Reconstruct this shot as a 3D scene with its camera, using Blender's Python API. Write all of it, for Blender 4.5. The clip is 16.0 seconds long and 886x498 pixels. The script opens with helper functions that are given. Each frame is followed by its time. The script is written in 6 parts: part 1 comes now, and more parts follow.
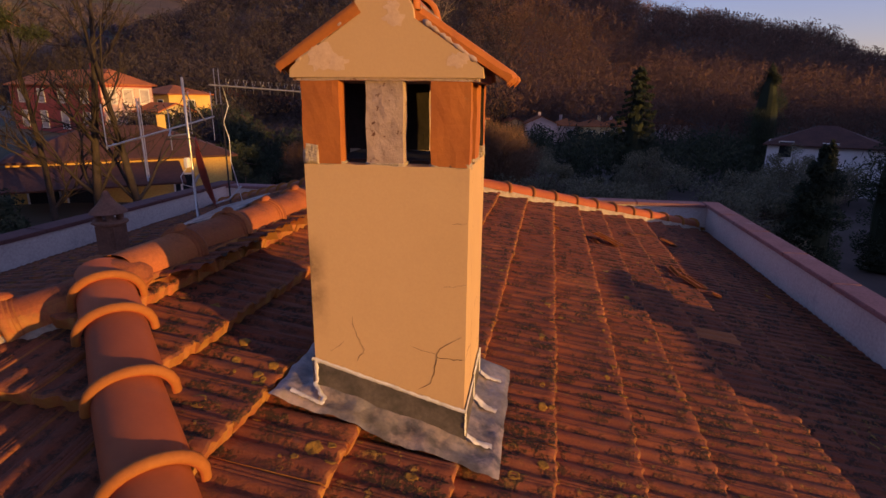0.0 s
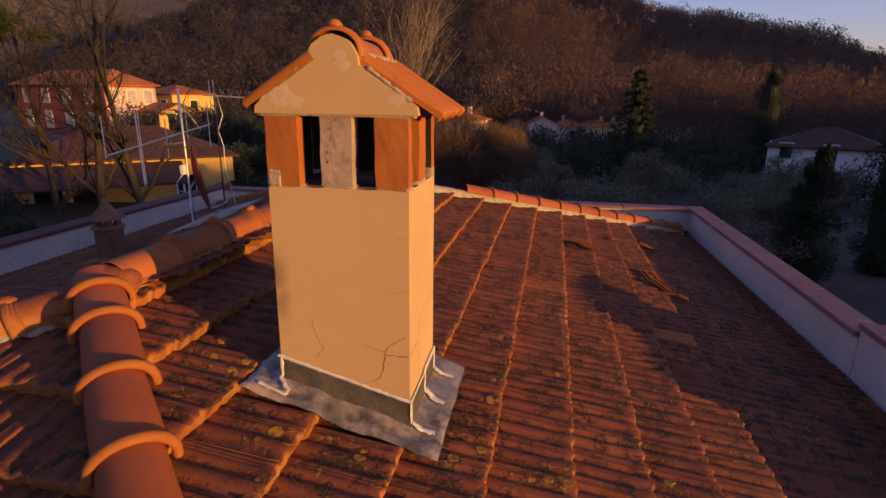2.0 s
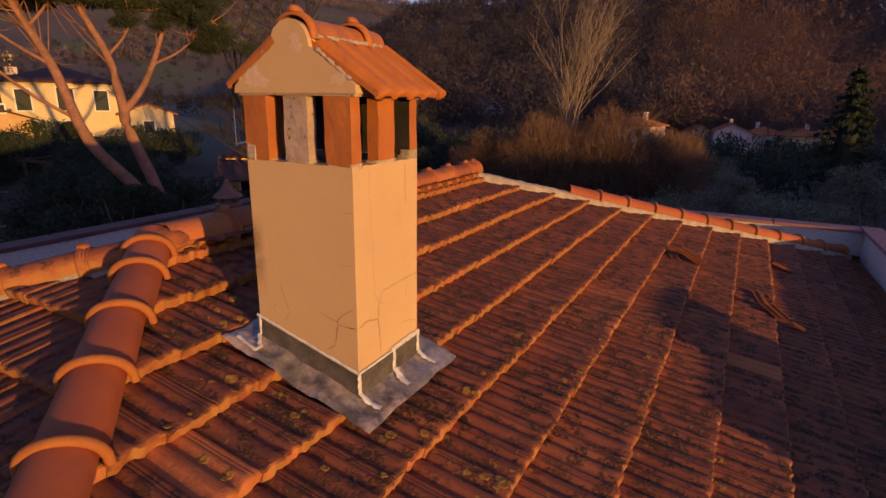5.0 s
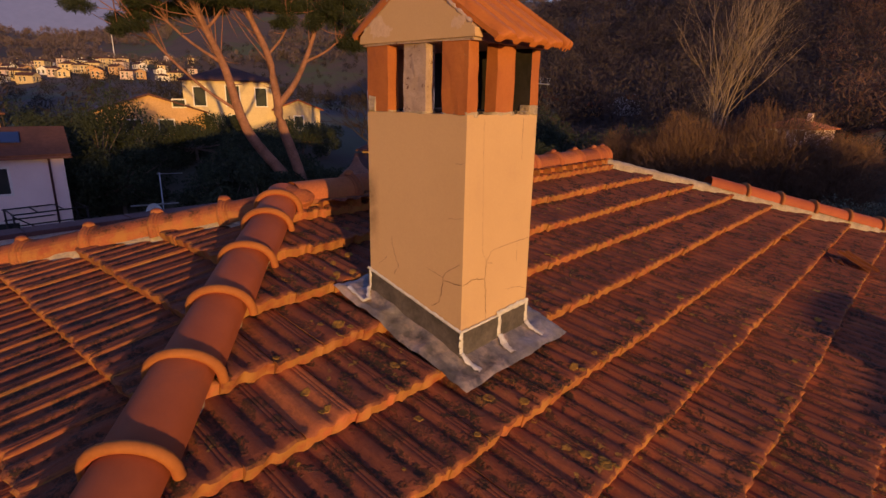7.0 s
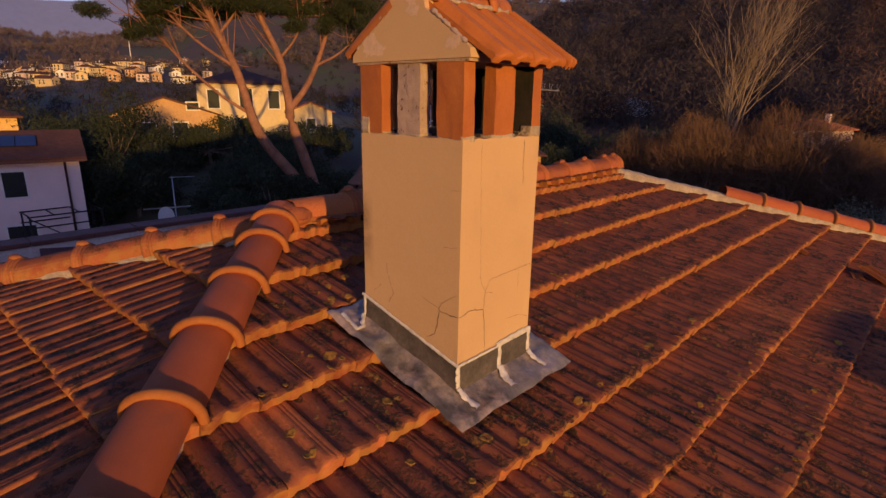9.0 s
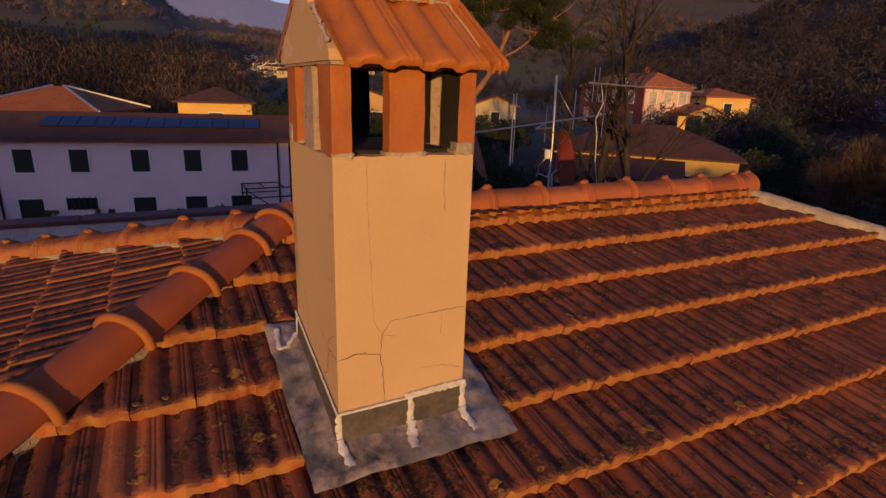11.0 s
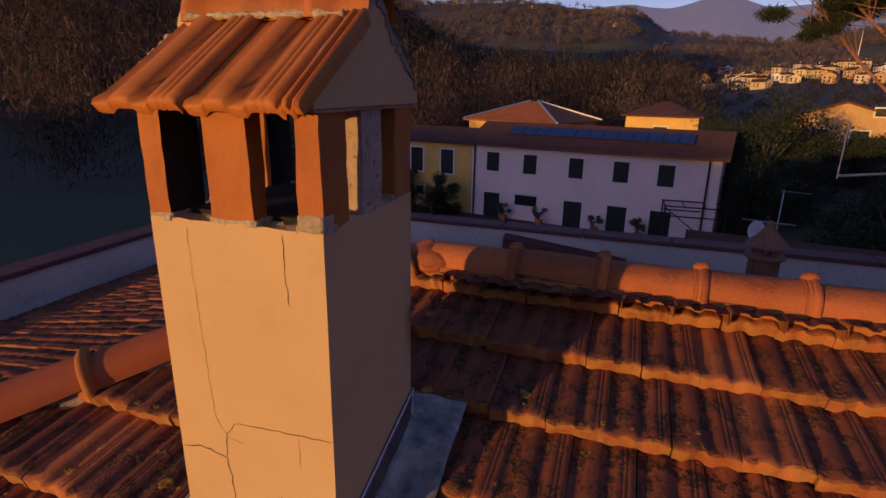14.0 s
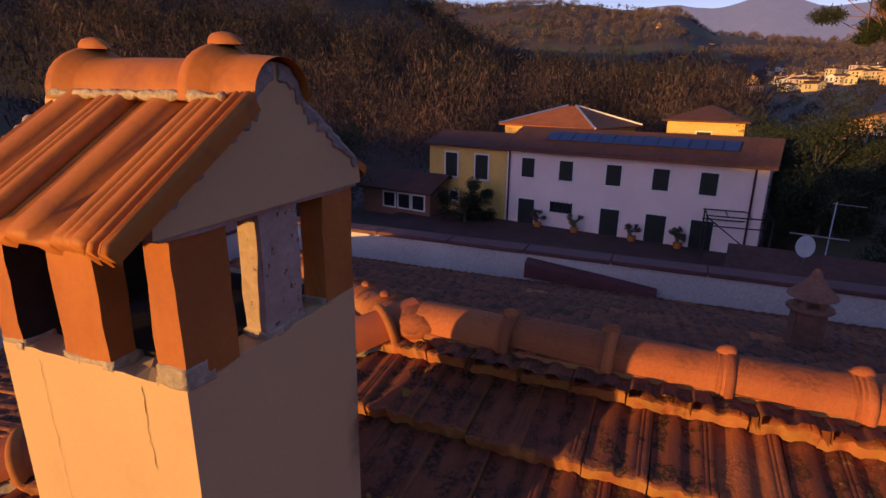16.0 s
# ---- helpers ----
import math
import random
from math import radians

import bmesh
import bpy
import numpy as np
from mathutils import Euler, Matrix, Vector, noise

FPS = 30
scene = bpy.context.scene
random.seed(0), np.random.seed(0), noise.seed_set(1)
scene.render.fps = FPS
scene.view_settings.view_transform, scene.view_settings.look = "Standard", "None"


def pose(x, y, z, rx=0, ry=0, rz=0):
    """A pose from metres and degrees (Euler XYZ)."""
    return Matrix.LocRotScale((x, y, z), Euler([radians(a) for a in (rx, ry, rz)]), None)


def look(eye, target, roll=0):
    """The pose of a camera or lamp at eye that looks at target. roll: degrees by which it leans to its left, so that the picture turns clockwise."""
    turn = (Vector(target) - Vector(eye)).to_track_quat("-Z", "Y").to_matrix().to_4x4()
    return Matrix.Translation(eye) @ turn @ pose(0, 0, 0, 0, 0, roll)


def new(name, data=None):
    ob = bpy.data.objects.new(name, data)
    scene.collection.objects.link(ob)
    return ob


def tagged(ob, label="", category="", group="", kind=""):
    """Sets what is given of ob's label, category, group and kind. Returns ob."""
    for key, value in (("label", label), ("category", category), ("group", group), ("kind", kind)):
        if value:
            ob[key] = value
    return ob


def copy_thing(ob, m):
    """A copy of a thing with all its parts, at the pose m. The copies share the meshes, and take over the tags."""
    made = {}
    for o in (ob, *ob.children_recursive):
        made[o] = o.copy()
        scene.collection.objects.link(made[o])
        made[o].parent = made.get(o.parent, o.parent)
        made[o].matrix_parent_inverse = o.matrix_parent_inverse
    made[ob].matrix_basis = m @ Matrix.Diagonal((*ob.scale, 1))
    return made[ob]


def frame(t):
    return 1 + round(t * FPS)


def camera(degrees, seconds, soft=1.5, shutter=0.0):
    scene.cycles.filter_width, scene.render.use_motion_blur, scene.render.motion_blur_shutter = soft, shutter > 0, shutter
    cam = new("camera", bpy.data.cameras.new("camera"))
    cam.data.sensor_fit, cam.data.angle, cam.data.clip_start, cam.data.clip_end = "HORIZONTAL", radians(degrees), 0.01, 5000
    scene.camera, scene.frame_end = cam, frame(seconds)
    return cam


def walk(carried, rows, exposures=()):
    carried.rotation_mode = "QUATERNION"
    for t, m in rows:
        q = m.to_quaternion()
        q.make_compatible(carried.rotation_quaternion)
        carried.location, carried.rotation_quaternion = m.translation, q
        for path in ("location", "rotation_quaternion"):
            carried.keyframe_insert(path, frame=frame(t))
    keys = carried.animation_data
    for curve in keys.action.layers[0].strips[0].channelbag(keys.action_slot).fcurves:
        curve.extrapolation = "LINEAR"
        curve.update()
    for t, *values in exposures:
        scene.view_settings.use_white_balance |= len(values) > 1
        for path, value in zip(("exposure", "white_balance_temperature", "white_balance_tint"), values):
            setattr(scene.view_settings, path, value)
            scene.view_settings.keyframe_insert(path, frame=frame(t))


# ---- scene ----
cam = camera(78.9, 16.0)
PATH = [
    (0, (0.482, -1.839, 1.203), (0.163, 0.06, 0.663), 0.7),
    (0.5, (0.621, -1.968, 1.173), (0.303, -0.07, 0.631), 0.8),
    (1, (0.687, -2.016, 1.153), (0.365, -0.119, 0.609), 1.1),
    (1.5, (0.715, -2.028, 1.32), (0.387, -0.131, 0.779), 0.8),
    (2, (0.727, -2.04, 1.318), (0.398, -0.143, 0.777), 0.8),
    (2.5, (0.73, -2.042, 1.303), (0.4, -0.144, 0.763), 0.8),
    (3, (0.759, -2.033, 1.305), (0.428, -0.135, 0.765), 0.9),
    (3.2, (0.788, -2.027, 1.306), (0.458, -0.13, 0.767), 0.8),
    (5.3, (1.549, -1.779, 1.202), (0.496, -0.166, 0.667), 0.9),
    (5.5, (1.56, -1.767, 1.153), (0.406, -0.226, 0.613), 0.9),
    (6, (1.57, -1.76, 1.063), (0.315, -0.3, 0.52), 1.0),
    (6.5, (1.546, -1.75, 1.043), (0.288, -0.293, 0.501), 1.1),
    (7, (1.51, -1.746, 1.059), (0.246, -0.294, 0.518), 1.1),
    (7.5, (1.472, -1.755, 1.089), (0.209, -0.302, 0.549), 1.1),
    (8, (1.444, -1.749, 1.101), (0.172, -0.302, 0.564), 1.0),
    (8.5, (1.432, -1.709, 1.131), (0.141, -0.28, 0.592), 1.0),
    (9, (1.466, -1.609, 1.132), (0.168, -0.185, 0.594), 0.9),
    (9.5, (1.542, -1.448, 1.13), (0.204, -0.062, 0.593), 1.1),
    (10, (1.643, -1.232, 1.178), (0.165, 0.003, 0.639), 1.1),
    (10.2, (1.675, -1.135, 1.198), (0.157, 0.05, 0.654), 1.3),
    (12.3, (1.843, 0.114, 1.194), (-0.055, 0.387, 0.625), 1.2),
    (12.5, (1.799, 0.211, 1.177), (-0.114, 0.383, 0.621), 0.9),
    (13, (1.673, 0.459, 1.2), (-0.244, 0.348, 0.642), 0.8),
    (13.5, (1.497, 0.646, 1.241), (-0.389, 0.29, 0.679), 0.9),
    (14, (1.274, 0.802, 1.3), (-0.558, 0.236, 0.731), 1.0),
    (14.5, (1.091, 0.882, 1.372), (-0.729, 0.281, 0.801), 1.1),
    (15, (0.969, 0.905, 1.45), (-0.85, 0.3, 0.883), 1.0),
    (15.5, (0.893, 0.898, 1.49), (-0.926, 0.294, 0.919), 1.1),
    (16, (0.86, 0.89, 1.469), (-0.93, 0.198, 0.908), 0.8),
]
walk(cam, [(t, look(eye, target, roll)) for t, eye, target, roll in PATH], [(0, 1.0, 6450, 50), (3.2, 1.0, 6350, 50), (6, 0.78, 6000, 50), (10, 0.58, 6000, 50), (12.5, 0.32, 6000, 50), (14, 0.48, 6000, 50), (15, 0.84, 6150, 50), (16, 1.05, 6200, 50)])

# ---- world and sun ----
SUN_AZ, SUN_EL = radians(-26.0), radians(3.3)
world = bpy.data.worlds.new("evening_sky")
scene.world = world
world.use_nodes = True
sky = world.node_tree.nodes.new("ShaderNodeTexSky")
sky.sky_type = "NISHITA"
sky.sun_disc = False
sky.sun_elevation = SUN_EL
sky.sun_rotation = radians(90.0) - SUN_AZ
sky.air_density, sky.dust_density, sky.ozone_density = 1.0, 0.35, 3.0
back = world.node_tree.nodes["Background"]
back.inputs["Strength"].default_value = 0.15 * 1.22
dusk = world.node_tree.nodes.new("ShaderNodeMix")
dusk.data_type, dusk.blend_type = "RGBA", "MULTIPLY"
dusk.inputs[0].default_value = 1.0
dusk.inputs[7].default_value = (1.30, 0.995, 0.985, 1)   # rosy dusk
world.node_tree.links.new(sky.outputs["Color"], dusk.inputs[6])
world.node_tree.links.new(dusk.outputs[2], back.inputs["Color"])

sun_data = bpy.data.lights.new("sun", "SUN")
sun_data.energy, sun_data.angle, sun_data.color = 2.5, radians(0.6), (1.0, 0.64, 0.10)
sun = new("sun", sun_data)
SUN_DIR = Vector((math.cos(SUN_EL) * math.cos(SUN_AZ), math.cos(SUN_EL) * math.sin(SUN_AZ), math.sin(SUN_EL)))
sun.matrix_world = look(SUN_DIR * 60, (0, 0, 0))

# ---- materials ----


def ramp(nt, fac, stops):
    n = nt.nodes.new("ShaderNodeValToRGB")
    while len(n.color_ramp.elements) < len(stops):
        n.color_ramp.elements.new(0.5)
    for e, (p, c) in zip(n.color_ramp.elements, stops):
        e.position, e.color = p, (*c, 1)
    nt.links.new(fac, n.inputs["Fac"])
    return n.outputs["Color"]


def tex_noise(nt, scale, detail=4.0, rough=0.55, vec=None):
    n = nt.nodes.new("ShaderNodeTexNoise")
    n.inputs["Scale"].default_value, n.inputs["Detail"].default_value, n.inputs["Roughness"].default_value = scale, detail, rough
    if vec is not None:
        nt.links.new(vec, n.inputs["Vector"])
    return n.outputs["Fac"]


def mix(nt, fac, a, b, blend="MIX"):
    n = nt.nodes.new("ShaderNodeMix")
    n.data_type, n.blend_type = "RGBA", blend
    for sock, v in ((n.inputs[0], fac), (n.inputs[6], a), (n.inputs[7], b)):
        if isinstance(v, (int, float)):
            sock.default_value = v
        elif isinstance(v, tuple):
            sock.default_value = (*v, 1)
        else:
            nt.links.new(v, sock)
    return n.outputs[2]


def step(nt, fac, lo, hi):
    n = nt.nodes.new("ShaderNodeMapRange")
    n.inputs[1].default_value, n.inputs[2].default_value = lo, hi
    nt.links.new(fac, n.inputs[0])
    return n.outputs[0]


def maths(nt, op, a, b):
    n = nt.nodes.new("ShaderNodeMath")
    n.operation = op
    for sock, v in zip(n.inputs, (a, b)):
        if isinstance(v, (int, float)):
            sock.default_value = v
        else:
            nt.links.new(v, sock)
    return n.outputs[0]


def shader(name, rough=0.8, metal=0.0, spec=0.3):
    m = bpy.data.materials.new(name)
    m.use_nodes = True
    nt = m.node_tree
    b = nt.nodes["Principled BSDF"]
    b.inputs["Roughness"].default_value, b.inputs["Metallic"].default_value = rough, metal
    b.inputs["Specular IOR Level"].default_value = spec
    return m, nt, b


def place_vec(nt):
    return nt.nodes.new("ShaderNodeNewGeometry").outputs["Position"]


def bump(nt, b, height, strength, dist=0.01):
    n = nt.nodes.new("ShaderNodeBump")
    n.inputs["Strength"].default_value, n.inputs["Distance"].default_value = strength, dist
    nt.links.new(height, n.inputs["Height"])
    nt.links.new(n.outputs["Normal"], b.inputs["Normal"])


def piece_random(nt):
    """One random number a piece, whether it is an object or an island of a joined mesh."""
    o = nt.nodes.new("ShaderNodeObjectInfo").outputs["Random"]
    g = nt.nodes.new("ShaderNodeNewGeometry").outputs["Random Per Island"]
    return maths(nt, "FRACT", maths(nt, "ADD", o, g), 0)


def plain(name, c1, c2, scale=3.0, fine=40.0, rough=0.8, metal=0.0, relief=0.3, dist=0.004, stain=None, spec=0.3, vary=0.0, grain=0.35):
    """A two-scale mottled surface; stain: (colour, scale, low, high)."""
    m, nt, b = shader(name, rough, metal, spec)
    v = place_vec(nt)
    col = mix(nt, step(nt, tex_noise(nt, scale, 5, 0.6, v), 0.35, 0.65), c1, c2)
    f = tex_noise(nt, fine, 4, 0.6, v)
    col = mix(nt, grain, col, ramp(nt, f, ((0.3, (0.25, 0.25, 0.25)), (0.7, (0.75, 0.75, 0.75)))), "OVERLAY")
    if stain:
        c, s, lo, hi = stain
        col = mix(nt, step(nt, tex_noise(nt, s, 6, 0.65, v), lo, hi), col, c)
    if vary:
        r = piece_random(nt)
        k = maths(nt, "ADD", maths(nt, "MULTIPLY", r, vary), 1 - vary / 2)
        n = nt.nodes.new("ShaderNodeVectorMath")
        n.operation = "SCALE"
        nt.links.new(col, n.inputs[0])
        nt.links.new(k, n.inputs["Scale"])
        col = n.outputs[0]
    nt.links.new(col, b.inputs["Base Color"])
    if relief:
        bump(nt, b, f, relief, dist)
    return m


def tile_material(name, lichen=1.0, old=1.0, moss=0.0):
    """Fired clay under a thin brown film, with dark moss tufts and yellow lichen; pieces differ, and some are newer and cleaner."""
    m, nt, b = shader(name, 0.85, 0.0, 0.25)
    v = place_vec(nt)
    r = piece_random(nt)
    clay = ramp(nt, r, ((0.0, (0.27, 0.072, 0.026)), (0.45, (0.35, 0.097, 0.032)), (0.8, (0.39, 0.110, 0.035)), (1.0, (0.46, 0.138, 0.042))))
    newer = step(nt, r, 0.975, 0.99)
    aged = maths(nt, "MULTIPLY", maths(nt, "SUBTRACT", 1.0, maths(nt, "MULTIPLY", newer, 0.8)), old)
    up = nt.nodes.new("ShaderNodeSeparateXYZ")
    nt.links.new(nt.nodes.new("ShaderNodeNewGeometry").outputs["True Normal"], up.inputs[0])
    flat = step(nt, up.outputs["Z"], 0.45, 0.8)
    # The film goes only on upward faces, which leaves the steep lips brighter.
    film = maths(nt, "MULTIPLY", step(nt, tex_noise(nt, 4.0, 6, 0.65, v), 0.12, 0.55), maths(nt, "MULTIPLY", flat, maths(nt, "MULTIPLY", aged, 0.70)))
    film = maths(nt, "MULTIPLY", film, maths(nt, "ADD", maths(nt, "MULTIPLY", step(nt, tex_noise(nt, 0.8, 3, 0.5, v), 0.3, 0.7), 0.6), 0.75))
    clay = mix(nt, film, clay, (0.140, 0.043, 0.024))
    fine = tex_noise(nt, 90.0, 5, 0.65, v)
    clay = mix(nt, 0.3, clay, ramp(nt, fine, ((0.3, (0.25, 0.25, 0.25)), (0.7, (0.75, 0.75, 0.75)))), "OVERLAY")
    grey = maths(nt, "MULTIPLY", step(nt, tex_noise(nt, 18.0, 5, 0.7, v), 0.55, 0.72), maths(nt, "MULTIPLY", aged, 0.45))
    clay = mix(nt, grey, clay, (0.14, 0.085, 0.055))
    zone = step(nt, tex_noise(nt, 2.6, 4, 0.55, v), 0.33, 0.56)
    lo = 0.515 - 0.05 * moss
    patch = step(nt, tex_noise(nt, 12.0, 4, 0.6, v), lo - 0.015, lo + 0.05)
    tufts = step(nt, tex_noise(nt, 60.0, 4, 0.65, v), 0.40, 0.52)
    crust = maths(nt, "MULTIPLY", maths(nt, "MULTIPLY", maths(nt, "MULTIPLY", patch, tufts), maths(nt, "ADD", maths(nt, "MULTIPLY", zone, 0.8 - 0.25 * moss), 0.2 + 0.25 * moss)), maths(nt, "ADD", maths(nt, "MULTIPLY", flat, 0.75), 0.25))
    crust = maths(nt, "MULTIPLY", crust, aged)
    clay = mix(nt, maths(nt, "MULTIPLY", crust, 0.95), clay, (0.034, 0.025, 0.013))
    zone2 = step(nt, tex_noise(nt, 1.5, 2, 0.5, v), 0.5, 0.66)
    yel = maths(nt, "MULTIPLY", step(nt, tex_noise(nt, 24.0, 5, 0.65, v), 0.60, 0.64), zone2)
    clay = mix(nt, maths(nt, "MULTIPLY", yel, maths(nt, "MULTIPLY", aged, lichen)), clay, (0.36, 0.20, 0.035))
    edge = maths(nt, "MULTIPLY", maths(nt, "SUBTRACT", 1.0, flat), step(nt, tex_noise(nt, 13.0, 4, 0.65, v), 0.36, 0.6))
    clay = mix(nt, maths(nt, "MULTIPLY", edge, 0.9 * lichen * old * (1 - moss)), clay, (0.37, 0.172, 0.036))
    nt.links.new(clay, b.inputs["Base Color"])
    bump(nt, b, maths(nt, "ADD", fine, maths(nt, "MULTIPLY", crust, 1.5)), 0.55, 0.005)
    return m


def let_light_through(nt, b, col, share):
    """Leaves and twig sprays pass part of the light on."""
    t = nt.nodes.new("ShaderNodeBsdfTranslucent")
    nt.links.new(col, t.inputs["Color"])
    m = nt.nodes.new("ShaderNodeMixShader")
    m.inputs[0].default_value = share
    nt.links.new(b.outputs[0], m.inputs[1])
    nt.links.new(t.outputs[0], m.inputs[2])
    nt.links.new(m.outputs[0], nt.nodes["Material Output"].inputs["Surface"])


def leaf_material(name, stops, rough=0.7):
    m, nt, b = shader(name, rough, 0.0, 0.2)
    r = nt.nodes.new("ShaderNodeNewGeometry").outputs["Random Per Island"]
    col = ramp(nt, r, stops)
    big = tex_noise(nt, 0.35, 2, 0.5, place_vec(nt))
    col = mix(nt, 0.6, col, ramp(nt, big, ((0.3, (0.28, 0.28, 0.28)), (0.7, (0.75, 0.75, 0.75)))), "OVERLAY")
    nt.links.new(col, b.inputs["Base Color"])
    let_light_through(nt, b, col, 0.4)
    return m


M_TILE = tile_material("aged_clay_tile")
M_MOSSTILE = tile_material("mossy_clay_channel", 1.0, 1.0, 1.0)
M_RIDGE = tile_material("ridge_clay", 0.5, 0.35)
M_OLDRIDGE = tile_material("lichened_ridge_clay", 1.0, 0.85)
M_HIP = plain("smooth_hip_clay", (0.38, 0.096, 0.028), (0.31, 0.075, 0.022), 5, 80, 0.7, relief=0.12, stain=((0.24, 0.075, 0.04), 3, 0.6, 0.8), grain=0.1, vary=0.25)
M_CAPTILE = plain("cap_clay_tile", (0.47, 0.150, 0.016), (0.40, 0.120, 0.014), 6, 80, 0.6, relief=0.15, stain=((0.19, 0.07, 0.03), 6, 0.56, 0.78), grain=0.15)
M_STUCCO = plain("peach_stucco", (0.575, 0.374, 0.186), (0.525, 0.338, 0.168), 1.6, 120, 0.85, relief=0.1, dist=0.0015, stain=((0.47, 0.29, 0.17), 3.2, 0.6, 0.85), grain=0.06)


def sooty_streak(m, colour):
    """A dark damp smudge down the south-west corner of the shaft."""
    nt = m.node_tree
    b = nt.nodes["Principled BSDF"]
    v = place_vec(nt)
    xyz = nt.nodes.new("ShaderNodeSeparateXYZ")
    nt.links.new(v, xyz.inputs[0])
    near = step(nt, xyz.outputs["X"], -0.17, -0.235)
    low = maths(nt, "MULTIPLY", step(nt, xyz.outputs["Z"], 0.78, 0.66), step(nt, xyz.outputs["Z"], 0.4, 0.55))
    k = maths(nt, "MULTIPLY", maths(nt, "MULTIPLY", near, low), step(nt, tex_noise(nt, 14.0, 5, 0.6, v), 0.3, 0.6))
    col = mix(nt, maths(nt, "MULTIPLY", k, 0.8), b.inputs["Base Color"].links[0].from_socket, colour)
    nt.links.new(col, b.inputs["Base Color"])


sooty_streak(M_STUCCO, (0.07, 0.04, 0.025))
M_BRICK = plain("orange_hollow_brick", (0.44, 0.145, 0.026), (0.36, 0.110, 0.022), 6, 90, 0.75, relief=0.2, stain=((0.48, 0.30, 0.17), 7, 0.68, 0.72), grain=0.12)
M_CEMENT = plain("weathered_cement", (0.43, 0.31, 0.25), (0.36, 0.255, 0.205), 14, 60, 0.9, relief=0.5, dist=0.006, stain=((0.13, 0.06, 0.04), 42, 0.605, 0.65), grain=0.25)
M_GREYMORTAR = plain("grey_mortar", (0.34, 0.28, 0.235), (0.23, 0.19, 0.165), 16, 70, 0.9, relief=0.9, dist=0.008)
M_MORTAR = plain("pale_mortar", (0.47, 0.37, 0.26), (0.33, 0.255, 0.18), 12, 70, 0.9, relief=0.9, dist=0.01)
M_SEALANT = plain("white_sealant", (0.66, 0.63, 0.60), (0.48, 0.45, 0.42), 30, 120, 0.75, relief=0.5)
M_LEAD = plain("lead_sheet", (0.33, 0.285, 0.25), (0.085, 0.075, 0.068), 7, 40, 0.45, 0.2, relief=0.45, dist=0.008, stain=((0.50, 0.37, 0.28), 6.0, 0.50, 0.66), spec=0.5)
M_UPSTAND = plain("tar_grey_flashing", (0.14, 0.115, 0.10), (0.07, 0.062, 0.055), 12, 60, 0.65, 0.2, relief=0.4)
M_CRACK = plain("crack_shadow", (0.07, 0.035, 0.022), (0.05, 0.026, 0.016), 10, 60, 0.95, relief=0)
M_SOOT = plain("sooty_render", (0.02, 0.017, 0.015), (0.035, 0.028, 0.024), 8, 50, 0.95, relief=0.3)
# Very dark, so that the gaps between the tiles look shaded.
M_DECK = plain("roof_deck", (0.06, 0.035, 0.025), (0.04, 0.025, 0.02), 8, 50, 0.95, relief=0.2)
M_PARAPET = plain("parapet_plaster", (0.66, 0.55, 0.48), (0.55, 0.455, 0.40), 1.2, 35, 0.9, relief=0.3, stain=((0.3, 0.27, 0.26), 2.5, 0.62, 0.8))
M_COPING = plain("red_coping", (0.33, 0.155, 0.14), (0.27, 0.125, 0.115), 3, 40, 0.8, relief=0.3, stain=((0.42, 0.28, 0.26), 2, 0.6, 0.75))
M_DARKCOPING = plain("dark_red_coping", (0.17, 0.066, 0.056), (0.12, 0.05, 0.044), 3, 40, 0.8, relief=0.3, stain=((0.26, 0.15, 0.13), 2, 0.62, 0.78))
M_WALL = plain("house_plaster", (0.6, 0.45, 0.4), (0.52, 0.4, 0.36), 0.6, 20, 0.9, relief=0.2)
M_METAL = plain("galvanised_metal", (0.55, 0.53, 0.5), (0.42, 0.4, 0.38), 10, 60, 0.4, 0.8, relief=0.1)
M_BLACKCABLE = plain("black_cable", (0.02, 0.02, 0.02), (0.03, 0.03, 0.03), 10, 60, 0.6, relief=0)
M_WHITECABLE = plain("white_cable", (0.7, 0.68, 0.64), (0.62, 0.6, 0.56), 10, 60, 0.6, relief=0)
M_REDPLATE = plain("red_painted_metal", (0.42, 0.085, 0.045), (0.34, 0.07, 0.04), 6, 50, 0.55, relief=0.1)
M_DARKRED = plain("dark_red_sheet", (0.17, 0.05, 0.045), (0.12, 0.04, 0.035), 4, 40, 0.55, 0.2, relief=0.15)
M_LICHEN = plain("yellow_lichen", (0.40, 0.20, 0.022), (0.22, 0.11, 0.02), 45, 160, 0.95, relief=0.8, dist=0.004)
M_POT = plain("brown_terracotta", (0.29, 0.125, 0.075), (0.20, 0.09, 0.055), 8, 50, 0.9, relief=0.5)
# Lighter and yellower than the hip clay: the collar's lit rim is put into colour.
M_COLLAR = plain("lit_rim_collar_clay", (0.37, 0.128, 0.020), (0.31, 0.100, 0.018), 9, 80, 0.75, relief=0.2, grain=0.15)
M_FLAKE = plain("flaked_stucco", (0.62, 0.43, 0.29), (0.54, 0.365, 0.245), 30, 90, 0.9, relief=0.3, dist=0.002, grain=0.15)
M_DARKBARK = plain("dark_bark", (0.05, 0.036, 0.027), (0.032, 0.024, 0.018), 3, 14, 0.9, relief=0.6, dist=0.02)
M_BARK = plain("grey_bark", (0.16, 0.12, 0.09), (0.10, 0.075, 0.055), 3, 14, 0.9, relief=0.6, dist=0.02)
M_PINEBARK = plain("pine_bark", (0.30, 0.14, 0.085), (0.19, 0.09, 0.055), 2, 12, 0.9, relief=0.7, dist=0.03)
M_TWIG = plain("pale_twigs", (0.30, 0.22, 0.15), (0.21, 0.15, 0.10), 1, 8, 0.9, relief=0)
